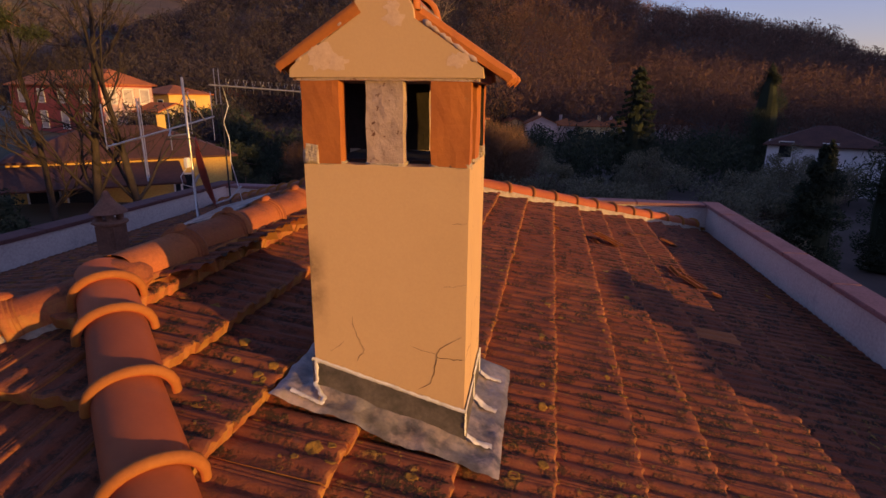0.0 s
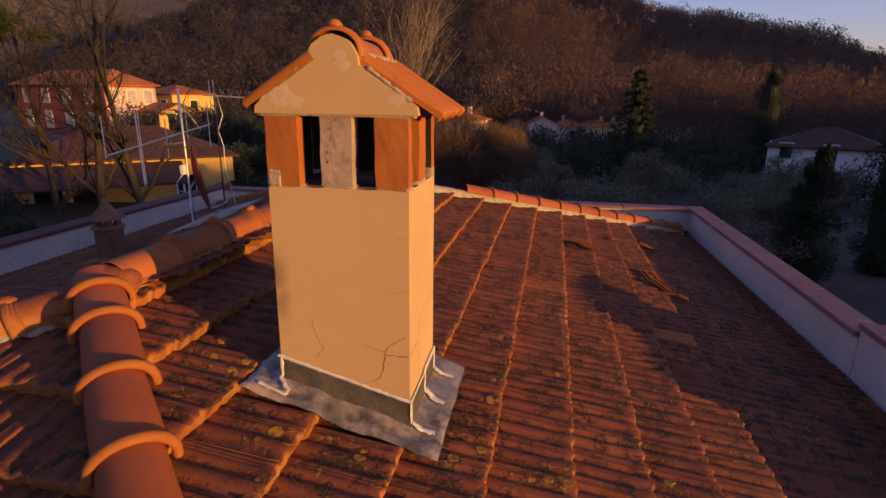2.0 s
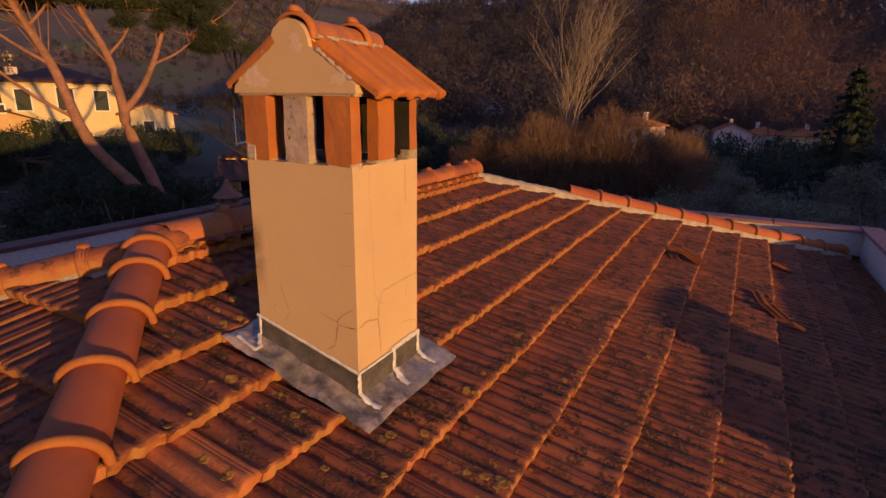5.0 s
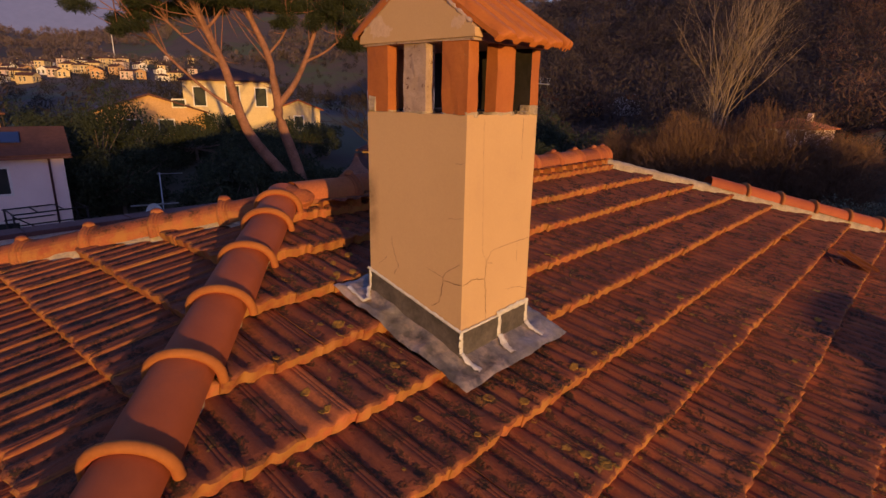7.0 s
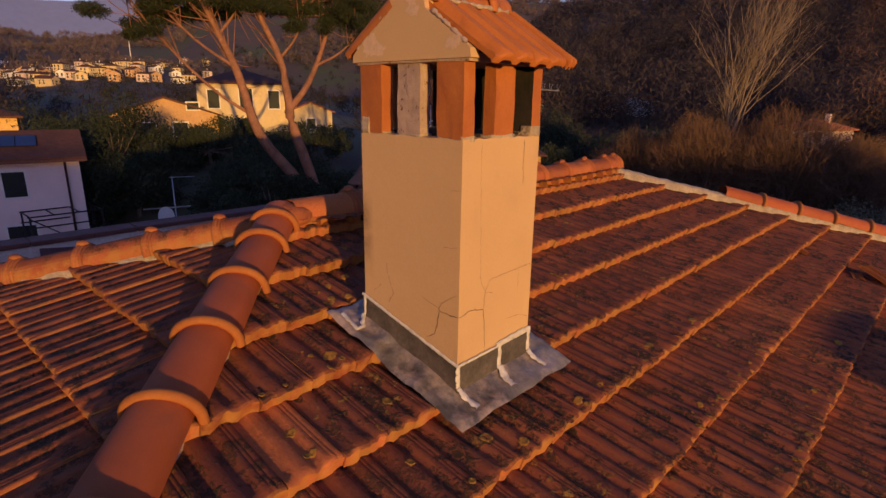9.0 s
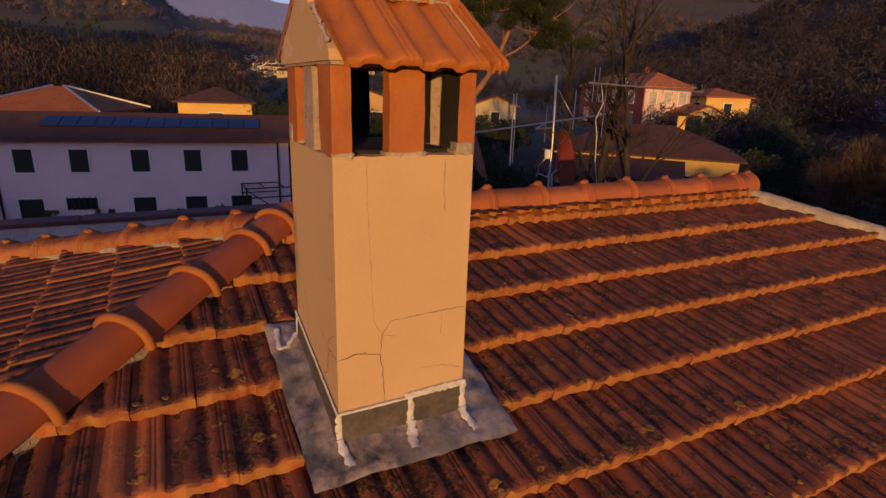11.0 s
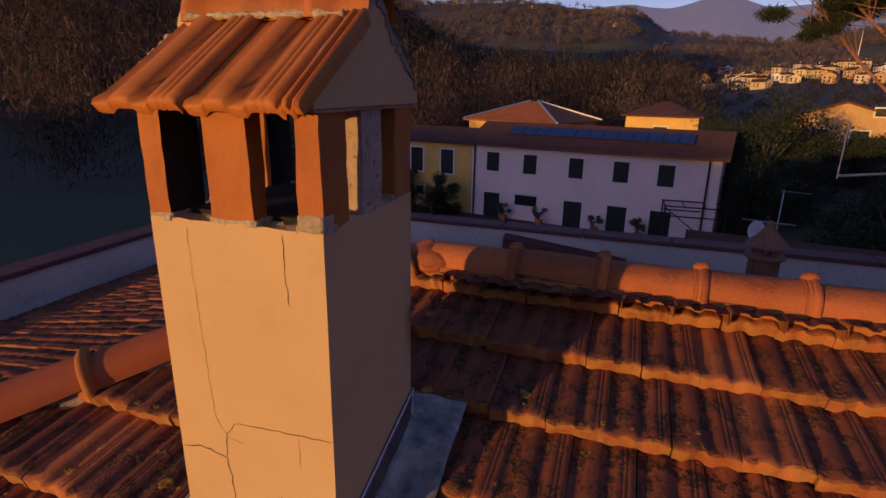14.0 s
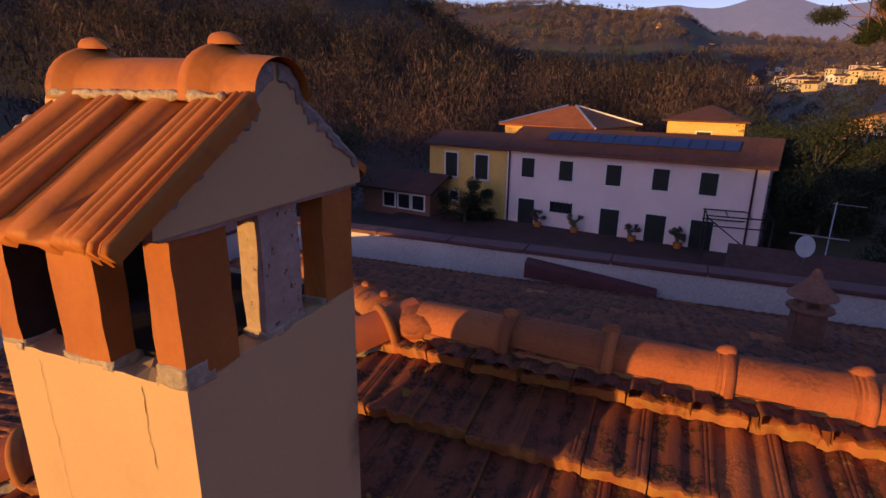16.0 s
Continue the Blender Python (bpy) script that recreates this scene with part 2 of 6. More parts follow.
M_WILLOW = plain("brown_twigs", (0.15, 0.08, 0.042), (0.10, 0.055, 0.03), 1, 8, 0.9, relief=0)
M_OLIVE = leaf_material("olive_leaves", ((0.0, (0.085, 0.085, 0.05)), (0.5, (0.145, 0.138, 0.084)), (1.0, (0.23, 0.21, 0.135))))
M_DARKLEAF = leaf_material("dark_evergreen_leaves", ((0.0, (0.028, 0.038, 0.022)), (0.6, (0.045, 0.057, 0.032)), (1.0, (0.07, 0.08, 0.042))))
M_CYPRESS = leaf_material("cypress_leaves", ((0.0, (0.026, 0.038, 0.021)), (0.6, (0.042, 0.056, 0.03)), (1.0, (0.068, 0.08, 0.042))))
M_NEEDLES = leaf_material("pine_needles", ((0.0, (0.03, 0.042, 0.02)), (0.6, (0.05, 0.062, 0.028)), (1.0, (0.08, 0.088, 0.04))))
def woods_material(name, stops, scale):
    """Colour varies from tree to tree and a little from spray to spray."""
    m, nt, b = shader(name, 0.95, 0.0, 0.1)
    v = place_vec(nt)
    col = ramp(nt, tex_noise(nt, scale, 3, 0.7, v), stops)
    r = nt.nodes.new("ShaderNodeNewGeometry").outputs["Random Per Island"]
    col = mix(nt, 0.12, col, ramp(nt, r, ((0.0, (0.38, 0.38, 0.38)), (1.0, (0.62, 0.62, 0.62)))), "OVERLAY")
    nt.links.new(col, b.inputs["Base Color"])
    let_light_through(nt, b, col, 0.5)
    return m


M_WOODS = woods_material("winter_woods", ((0.32, (0.040, 0.035, 0.030)), (0.44, (0.075, 0.055, 0.043)), (0.54, (0.15, 0.095, 0.070)), (0.64, (0.21, 0.128, 0.092)), (0.76, (0.085, 0.066, 0.052))), 0.11)
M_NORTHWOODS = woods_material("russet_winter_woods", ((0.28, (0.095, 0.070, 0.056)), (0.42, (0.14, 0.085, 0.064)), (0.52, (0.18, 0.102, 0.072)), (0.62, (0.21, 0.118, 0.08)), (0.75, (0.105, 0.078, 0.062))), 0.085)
# Darker, mauver copy of the winter woods: shade and haze are in the colour.
M_SHADEWOODS = woods_material("shade_dark_woods", ((0.3, (0.050, 0.044, 0.045)), (0.45, (0.075, 0.061, 0.060)), (0.58, (0.11, 0.082, 0.073)), (0.72, (0.08, 0.068, 0.064))), 0.09)
M_PINEWOODS = woods_material("dark_pine_woods", ((0.3, (0.034, 0.035, 0.029)), (0.5, (0.055, 0.048, 0.039)), (0.7, (0.09, 0.064, 0.050))), 0.03)
M_GROUND = plain("winter_ground", (0.072, 0.055, 0.044), (0.10, 0.068, 0.052), 0.03, 0.4, 0.95, relief=0, stain=((0.07, 0.085, 0.035), 0.012, 0.5, 0.62))
M_YARD = plain("brick_yard", (0.095, 0.046, 0.036), (0.06, 0.032, 0.026), 0.8, 6, 0.9, relief=0.2)
# Haze is put into the bluish base colour and a weak glow.
M_FARHILL = plain("hazed_far_mountain", (0.05, 0.055, 0.08), (0.04, 0.045, 0.065), 0.0012, 0.02, 0.95, relief=0)
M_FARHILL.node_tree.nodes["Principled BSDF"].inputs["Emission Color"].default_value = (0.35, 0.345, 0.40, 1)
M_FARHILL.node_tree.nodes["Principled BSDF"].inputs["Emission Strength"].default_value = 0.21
# The mauve stands in for haze over the distant trees.
M_FARWOODS = plain("haze_mauve_woods", (0.115, 0.085, 0.09), (0.08, 0.062, 0.072), 0.004, 0.05, 0.95, relief=0, stain=((0.12, 0.09, 0.06), 0.006, 0.55, 0.65))
M_PINK = plain("pink_plaster", (0.80, 0.65, 0.60), (0.72, 0.575, 0.53), 0.4, 9, 0.9, relief=0.1, grain=0.06)
M_YELLOW = plain("yellow_plaster", (0.72, 0.45, 0.12), (0.64, 0.39, 0.10), 0.5, 9, 0.9, relief=0.1)
M_CREAM = plain("cream_plaster", (0.64, 0.50, 0.26), (0.56, 0.43, 0.22), 0.5, 9, 0.9, relief=0.1, vary=0.3)
M_OCHRE = plain("ochre_plaster", (0.56, 0.34, 0.16), (0.5, 0.3, 0.13), 0.5, 9, 0.9, relief=0.1)
M_REDWALL = plain("red_plaster", (0.40, 0.09, 0.075), (0.34, 0.075, 0.065), 0.4, 9, 0.9, relief=0.1)
M_PALEPINK = plain("pale_pink_plaster", (0.66, 0.44, 0.36), (0.58, 0.38, 0.31), 0.4, 9, 0.9, relief=0.1)
M_WHITEWALL = plain("white_plaster", (0.74, 0.72, 0.70), (0.66, 0.64, 0.62), 0.4, 9, 0.9, relief=0.1)
M_FARROOF = plain("far_clay_roof", (0.42, 0.13, 0.04), (0.32, 0.10, 0.034), 0.7, 5, 0.9, relief=0.4, dist=0.03, vary=0.4)
M_BROWNROOF = plain("brown_clay_roof", (0.115, 0.048, 0.034), (0.08, 0.036, 0.027), 0.7, 5, 0.9, relief=0.4, dist=0.03)
M_SHUTTER = plain("dark_green_shutter", (0.011, 0.017, 0.016), (0.008, 0.013, 0.012), 2, 20, 0.6, relief=0.1)
M_PALESHUTTER = plain("pale_grey_shutter", (0.46, 0.40, 0.37), (0.38, 0.33, 0.31), 2, 20, 0.7, relief=0.1)
M_DARKGLASS = plain("dark_window_glass", (0.015, 0.016, 0.018), (0.02, 0.021, 0.024), 1, 9, 0.12, relief=0, spec=0.5)
M_TRIM = plain("white_trim", (0.72, 0.68, 0.62), (0.66, 0.62, 0.56), 1, 12, 0.8, relief=0.1)
M_SOLAR = plain("solar_cells", (0.010, 0.022, 0.085), (0.013, 0.027, 0.10), 1, 12, 0.38, relief=0, spec=0.3)
M_SPOUT = plain("brown_downpipe", (0.13, 0.05, 0.045), (0.11, 0.045, 0.04), 2, 20, 0.6, relief=0)
M_IRON = plain("dark_iron", (0.03, 0.025, 0.025), (0.045, 0.035, 0.03), 4, 30, 0.6, 0.4, relief=0)
M_WHITEPLASTIC = plain("white_plastic", (0.72, 0.71, 0.69), (0.66, 0.65, 0.63), 3, 30, 0.5, relief=0)

# ---- mesh helpers ----


def link_mesh(name, verts, faces, material, parent=None, smooth=False, label=""):
    me = bpy.data.meshes.new(name)
    me.from_pydata([tuple(v) for v in verts], [], faces)
    me.materials.append(material)
    if smooth:
        me.polygons.foreach_set("use_smooth", [True] * len(me.polygons))
    ob = new(name, me)
    ob.parent = parent
    if label:
        ob["label"] = label
    return ob


def part(name, bm, material, parent, label="", smooth=False):
    me = bpy.data.meshes.new(name)
    bmesh.ops.recalc_face_normals(bm, faces=bm.faces)
    bm.to_mesh(me)
    bm.free()
    me.materials.append(material)
    if smooth:
        me.polygons.foreach_set("use_smooth", [True] * len(me.polygons))
    ob = new(name, me)
    ob.parent = parent
    if label:
        ob["label"] = label
    return ob


def thing(name, label, category, loc=(0, 0, 0), turn=0.0, group="", kind=""):
    ob = new(name)
    ob.empty_display_size = 0.1
    ob.matrix_basis = pose(*loc, 0, 0, turn)
    return tagged(ob, label, category, group, kind)


def box(x0, x1, y0, y1, z0, z1, bevel=0.0, bm=None, rough=0.0, cuts=0):
    bm = bm or bmesh.new()
    geo = bmesh.ops.create_cube(bm, size=1.0)
    vs = geo["verts"]
    for v in vs:
        v.co = Vector(((x0 + x1) / 2 + v.co.x * (x1 - x0), (y0 + y1) / 2 + v.co.y * (y1 - y0), (z0 + z1) / 2 + v.co.z * (z1 - z0)))
    es = list({e for v in vs for e in v.link_edges})
    if cuts:
        bmesh.ops.subdivide_edges(bm, edges=es, cuts=cuts, use_grid_fill=True)
    if bevel and not cuts:
        bmesh.ops.bevel(bm, geom=es, offset=bevel, segments=2, affect="EDGES")
    if rough:
        for v in bm.verts:
            n = noise.noise_vector(v.co * 14.0)
            v.co += n * rough
    return bm


def tube_geo(points, radii, sides=5):
    """Rings of a tapered tube along points: verts and faces."""
    verts, faces = [], []
    pts = [Vector(p) for p in points]
    for i, p in enumerate(pts):
        d = (pts[min(i + 1, len(pts) - 1)] - pts[max(i - 1, 0)]).normalized()
        a = d.orthogonal().normalized()
        if abs(d.z) < 0.99:
            a = d.cross(Vector((0, 0, 1))).normalized()
        b = d.cross(a)
        for k in range(sides):
            t = 2 * math.pi * k / sides
            verts.append(p + (a * math.cos(t) + b * math.sin(t)) * radii[i])
    for i in range(len(pts) - 1):
        for k in range(sides):
            k2 = (k + 1) % sides
            faces.append((i * sides + k, i * sides + k2, (i + 1) * sides + k2, (i + 1) * sides + k))
    faces.append(tuple(range(sides)))
    faces.append(tuple((len(pts) - 1) * sides + k for k in range(sides)))
    return verts, faces


def join_geo(chunks):
    verts, faces = [], []
    for v, f in chunks:
        n = len(verts)
        verts.extend(v)
        faces.extend(tuple(i + n for i in q) for q in f)
    return verts, faces


def tube(name, points, radius, material, parent, sides=8, label=""):
    radii = radius if isinstance(radius, (list, tuple)) else [radius] * len(points)
    v, f = tube_geo(points, radii, sides)
    return link_mesh(name, v, f, material, parent, True, label)


def prism(poly, y0, y1):
    """A polygon in the xz plane pulled from y0 to y1."""
    bm = bmesh.new()
    a = [bm.verts.new((x, y0, z)) for x, z in poly]
    b = [bm.verts.new((x, y1, z)) for x, z in poly]
    bm.faces.new(a)
    bm.faces.new(b[::-1])
    for i in range(len(poly)):
        j = (i + 1) % len(poly)
        bm.faces.new((a[i], b[i], b[j], a[j]))
    return bm


# ---- the roof ----
XR, ZR, SLOPE = -1.17, 0.455, 0.29          # ridge line and pitch
YS, YN = -0.05, 3.80                        # ends of the ridge
SKEW = radians(1.5)                         # the ridge and the eastern courses run askew to the chimney
XK = XR + 0.083                             # northern end of the ridge
HIP_N, SLOPE_N = 0.833, 0.348               # northern hips and pitch
ANG = math.atan(SLOPE)
CS, SN = math.cos(ANG), math.sin(ANG)
X_E, X_W, Y_S, Y_N = 3.34, -5.49, -4.37, 7.55  # inner faces of the parapets
PITCH_W, COURSE = 0.2, 0.3415               # tile cover width, course along the slope


def plane_frame(side):
    """Axes of a roof plane: across, up the slope, normal, and the ridge point it starts from."""
    if side == "east":
        u, up = Vector((0, 1, 0)), Vector((-CS, 0, SN))
        c, s = math.cos(SKEW), math.sin(SKEW)
        u2, up2 = u * c - up * s, up * c + u * s
        return u2, up2, Vector((SN, 0, CS)), Vector((XR, 0.4, ZR)) - u2 * 0.4
    if side == "west":
        return Vector((0, -1, 0)), Vector((CS, 0, SN)), Vector((-SN, 0, CS)), Vector((XR, 0, ZR))
    if side == "south":
        return Vector((1, 0, 0)), Vector((0, CS, SN)), Vector((0, -SN, CS)), Vector((0, YS, ZR))
    a = math.atan(SLOPE_N)
    return Vector((-1, 0, 0)), Vector((0, -math.cos(a), math.sin(a))), Vector((0, math.sin(a), math.cos(a))), Vector((0, YN, ZR))


RIB = 0.0135
PROFILE = ((0.0, 0.004), (0.008, 0.001), (0.034, 0.0), (0.046, 0.009), (0.052, 0.0125), (0.068, 0.0135), (0.086, 0.0125), (0.092, 0.009),
           (0.102, 0.001), (0.124, 0.0), (0.134, 0.009), (0.140, 0.0128), (0.154, 0.0135), (0.158, 0.0105), (0.162, 0.0135), (0.168, 0.0135), (0.172, 0.0105), (0.176, 0.0135),
           (0.190, 0.0125), (0.197, 0.005))
MOSSY = (0, 1, 2, 7, 8, 9)   # profile stretches that hold the moss


def tile_geo(width=0.2, length=0.40, lift=0.064, thick=0.05, bold=1.0):
    """A clay tile: two ribs, the outer one grooved; channels close towards the lower lip. Lower lip at y = 0, top at y = length."""
    k = width / 0.2
    rows = []
    for y, deep, droop in ((0.0, 0.55, -0.007), (0.010, 0.6, 0.0), (0.045, 0.95, 0.0), (0.12, 1.0, 0.0), (length, 1.0, 0.0)):
        z0 = lift * (1 - y / length) + droop
        rows.append([(x * k, y, z0 + (RIB - (RIB - h) * deep) * bold) for x, h in PROFILE])
    n = len(PROFILE)
    verts = [v for r in rows for v in r]
    faces = []
    for i in range(len(rows) - 1):
        for j in range(n - 1):
            a = i * n + j
            faces.append((a, a + 1, a + n + 1, a + n))
    low = len(verts)
    verts += [(x, 0.004, z - thick) for x, y, z in rows[0]]
    for j in range(n - 1):
        faces.append((low + j, low + j + 1, j + 1, j))
    s0 = len(verts)
    verts += [(x, y, z - thick) for x, y, z in (rows[1][0], rows[-1][0], rows[1][-1], rows[-1][-1])]
    faces.append((low, 0, n, 2 * n, 3 * n, 4 * n, s0 + 1, s0))
    faces.append((low + n - 1, s0 + 2, s0 + 3, 5 * n - 1, 4 * n - 1, 3 * n - 1, 2 * n - 1, n - 1))
    return verts, faces


def worn_tile(seed):
    """One of a few tile shapes with chipped, uneven lower lips."""
    v, f = tile_geo()
    out = []
    for x, y, z in v:
        w = max(0.0, 1 - y / 0.06)
        q = Vector((x * 30, seed * 3.7, z * 20))
        out.append((x, y + w * (0.013 * noise.noise(q) + 0.016 * max(0.0, noise.noise(q * 0.6 + Vector((9, 0, 0))) - 0.25)), z + 0.007 * w * noise.noise(q * 1.7) + 0.0015 * noise.noise(Vector((x * 25, y * 12, seed)))))
    me = bpy.data.meshes.new("roof_tile")
    me.from_pydata(out, [], f)
    me.materials.append(M_TILE)
    me.materials.append(M_MOSSTILE)
    m = len(PROFILE) - 1
    for i, q in enumerate(me.polygons):
        q.material_index = 1 if m <= i < 4 * m and i % m in MOSSY else 0
    me.polygons.foreach_set("use_smooth", [True] * len(me.polygons))
    me.set_sharp_from_angle(angle=radians(58))
    return me


TILE_MESHES = [worn_tile(k) for k in range(5)]


def cut_tile(mesh, mat, cuts):
    """The tile at pose mat, cut by vertical planes (point, normal kept)."""
    bm = bmesh.new()
    bm.from_mesh(mesh)
    bm.transform(mat)
    for p, n in cuts:
        bmesh.ops.bisect_plane(bm, geom=bm.verts[:] + bm.edges[:] + bm.faces[:], plane_co=p, plane_no=n, clear_inner=True)
        if not bm.faces:
            bm.free()
            return None
    bm.transform(mat.inverted())
    me = bpy.data.meshes.new("roof_tile")
    bm.to_mesh(me)
    bm.free()
    me.materials.append(M_TILE)
    me.materials.append(M_MOSSTILE)
    return me


def lay_roof(side, first, u_from, u_to, courses, cuts, near):
    """One roof plane with its tiles. first: distance down the slope of the first lower lip; near(x, y): whether a tile is a piece of its own."""
    u, up, nrm, start = plane_frame(side)
    rot = Matrix((u, up, nrm)).transposed().to_4x4()
    # the deck below the tiles
    bm = bmesh.new()
    far = (first + (courses - 1) * COURSE)
    quad = []
    for uu, dd in ((u_from, 0), (u_to, 0), (u_to, far), (u_from, far)):
        quad.append(bm.verts.new(start + u * uu - up * dd - nrm * 0.09))
    bm.faces.new(quad)
    for p, n in cuts:
        bmesh.ops.bisect_plane(bm, geom=bm.verts[:] + bm.edges[:] + bm.faces[:], plane_co=p, plane_no=n, clear_inner=True)
    ext = bmesh.ops.extrude_face_region(bm, geom=bm.faces[:])
    for v in ext["geom"]:
        if isinstance(v, bmesh.types.BMVert):
            v.co.z -= 0.12
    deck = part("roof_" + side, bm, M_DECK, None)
    tagged(deck, "hipped roof plane laid with aged orange-brown ribbed clay tiles", "roof", kind="structure")
    rest, slots = [], []
    rng = random.Random(side)
    for c in range(courses):
        d = first + c * COURSE
        shift = 0.1 if c % 2 == 0 else 0.0
        k0 = math.floor((u_from - shift) / PITCH_W)
        for k in range(k0, int((u_to - u_from) / PITCH_W) + k0 + 2):
            uu = k * PITCH_W + shift
            base = start + u * (uu + rng.uniform(-0.003, 0.003)) - up * (d + rng.uniform(-0.006, 0.006)) + nrm * (rng.uniform(-0.003, 0.004) - 0.053)
            mat = Matrix.Translation(base) @ rot @ pose(0, 0, 0, rng.uniform(-0.5, 0.5), rng.uniform(-0.8, 0.8), rng.uniform(-0.7, 0.7))
            corners = [mat @ Vector((x, y, 0)) for x in (0, 0.2) for y in (0, 0.4)]
            inside = [all((q - p).dot(n) > 0 for p, n in cuts) for q in corners]
            if not any(inside):
                continue
            me = rng.choice(TILE_MESHES)
            me = me if all(inside) else cut_tile(me, mat, cuts)
            if me is None:
                continue
            if near(base.x, base.y):
                ob = new("roof_tile", me)
                ob.parent = deck
                ob.matrix_basis = mat
            else:
                rest.append(([mat @ v.co for v in me.vertices], [tuple(f.vertices) for f in me.polygons]))
                slots.extend(f.material_index for f in me.polygons)
    if rest:
        v, f = join_geo(rest)
        ob = link_mesh("roof_tiles", v, f, M_TILE, deck, True)
        ob.data.materials.append(M_MOSSTILE)
        ob.data.polygons.foreach_set("material_index", slots)
        ob.data.set_sharp_from_angle(angle=radians(58))
        tagged(ob, kind="stuff")
    return deck


def side_cut(p, d, keep):
    """A vertical plane through p along d, with the side of the point keep kept."""
    n = Vector((-d[1], d[0], 0)).normalized()
    p = Vector(p)
    if (Vector(keep) - p).dot(n) < 0:
        n = -n
    return p, n


J, K = (XR, YS, 0), (XK, YN, 0)
MID = (XR + 3, (YS + YN) / 2, 0)
CH_X0, CH_X1, CH_Y0, CH_Y1 = -0.235, 0.29, -0.23, 0.23
lay_roof("east", 0.167, -4.6, 8.2, 14, [side_cut(J, (1, -1), MID), side_cut(K, (1, HIP_N), MID), (Vector((X_E - 0.04, 0, 0)), Vector((-1, 0, 0)))],
         lambda x, y: y < 4.6 and x < 2.35 or y < 2.0)
lay_roof("south", 0.227, -5.6, 3.5, 13, [side_cut(J, (1, -1), (XR, -4, 0)), side_cut(J, (-1, -1), (XR, -4, 0)), (Vector((0, Y_S + 0.04, 0)), Vector((0, 1, 0)))],
         lambda x, y: y > -4.0)
lay_roof("west", 0.167, -8.2, 4.6, 13, [side_cut(J, (-1, -1), (XR - 3, 2, 0)), side_cut(K, (-1, HIP_N), (XR - 3, 2, 0)), (Vector((X_W + 0.04, 0, 0)), Vector((1, 0, 0)))],
         lambda x, y: x > -4.2 and -2.5 < y < 5.0)
lay_roof("north", 0.167, -3.5, 5.6, 12, [side_cut(K, (1, HIP_N), (XR, 8, 0)), side_cut(K, (-1, HIP_N), (XR, 8, 0)), (Vector((0, Y_N - 0.04, 0)), Vector((0, -1, 0)))],
         lambda x, y: False)


def ridge_geo(length=0.43, r=0.098, knob=True):
    """A barrel ridge tile along y: a flared collar at y = 0 covers the next one; z = 0 is its foot."""
    if knob:
        rings = ((0.0, 0.014), (0.004, 0.024), (0.016, 0.029), (0.028, 0.027), (0.032, 0.021), (0.041, 0.020), (0.045, 0.013), (0.054, 0.012), (0.058, 0.005), (0.067, 0.004), (0.071, 0.0))
    else:
        rings = ((-0.004, 0.010), (-0.004, 0.019), (0.002, 0.027), (0.012, 0.031), (0.023, 0.029), (0.031, 0.021), (0.035, 0.008), (0.039, 0.002))
    rings += ( (0.05 + length * 0.3, 0.0), (length, -0.006))
    n = 17 if knob else 13
    verts, faces = [], []

    def ring(y, rr, squash=1.0):
        out = []
        for k in range(n):
            a = math.pi * (k / (n - 1))
            ca, sa = math.cos(a), math.sin(a)
            sa = sa ** (0.85 if knob else 0.8)
            out.append((-ca * rr * 1.06, y, sa * rr * 1.02 * squash - 0.012))
        return out
    for y, dr in rings:
        verts += ring(y, r + dr * min(1.0, r / 0.098) ** 1.6)
    for i in range(len(rings) - 1):
        for k in range(n - 1):
            a = i * n + k
            faces.append((a, a + 1, a + n + 1, a + n))
    low = len(verts)
    verts += ring(0.0, r + 0.004)
    deep = len(verts)
    verts += ring(0.06, r + 0.001)
    for k in range(n - 1):
        faces.append((low + k, low + k + 1, k + 1, k))
        faces.append((deep + k, deep + k + 1, low + k + 1, low + k))
    if knob:
        s, m = len(verts), 9
        top = r + 0.006
        rows = ((-0.002, 0.002), (0.0, 0.018), (0.006, 0.027), (0.022, 0.030), (0.040, 0.027), (0.056, 0.018), (0.066, 0.003))
        small = min(1.0, r / 0.098)
        for y, w in rows:
            w *= small
            verts += [(-math.cos(math.pi * k / (m - 1)) * w, y, top + math.sin(math.pi * k / (m - 1)) * w * 1.0) for k in range(m)]
        for i in range(len(rows) - 1):
            for k in range(m - 1):
                a = s + i * m + k
                faces.append((a, a + 1, a + m + 1, a + m))
    return verts, faces


def ridge_mesh(knob, length=0.43, clay=None):
    v, f = ridge_geo(length, knob=knob)
    me = bpy.data.meshes.new("ridge_tile")
    me.from_pydata(v, [], f)
    me.materials.append(clay or (M_RIDGE if knob else M_HIP))
    me.materials.append(M_COLLAR)
    if not knob:
        for i, q in enumerate(me.polygons):
            q.material_index = 1 if i < 7 * 12 else 0
    me.polygons.foreach_set("use_smooth", [True] * len(me.polygons))
    me.set_sharp_from_angle(angle=radians(50))
    return me


RIDGE_KNOB, RIDGE_PLAIN, RIDGE_SHORT = ridge_mesh(True), ridge_mesh(False), ridge_mesh(False, 0.2)
RIDGE_OLD, RIDGE_END = ridge_mesh(True, clay=M_OLDRIDGE), ridge_mesh(True, 0.3)


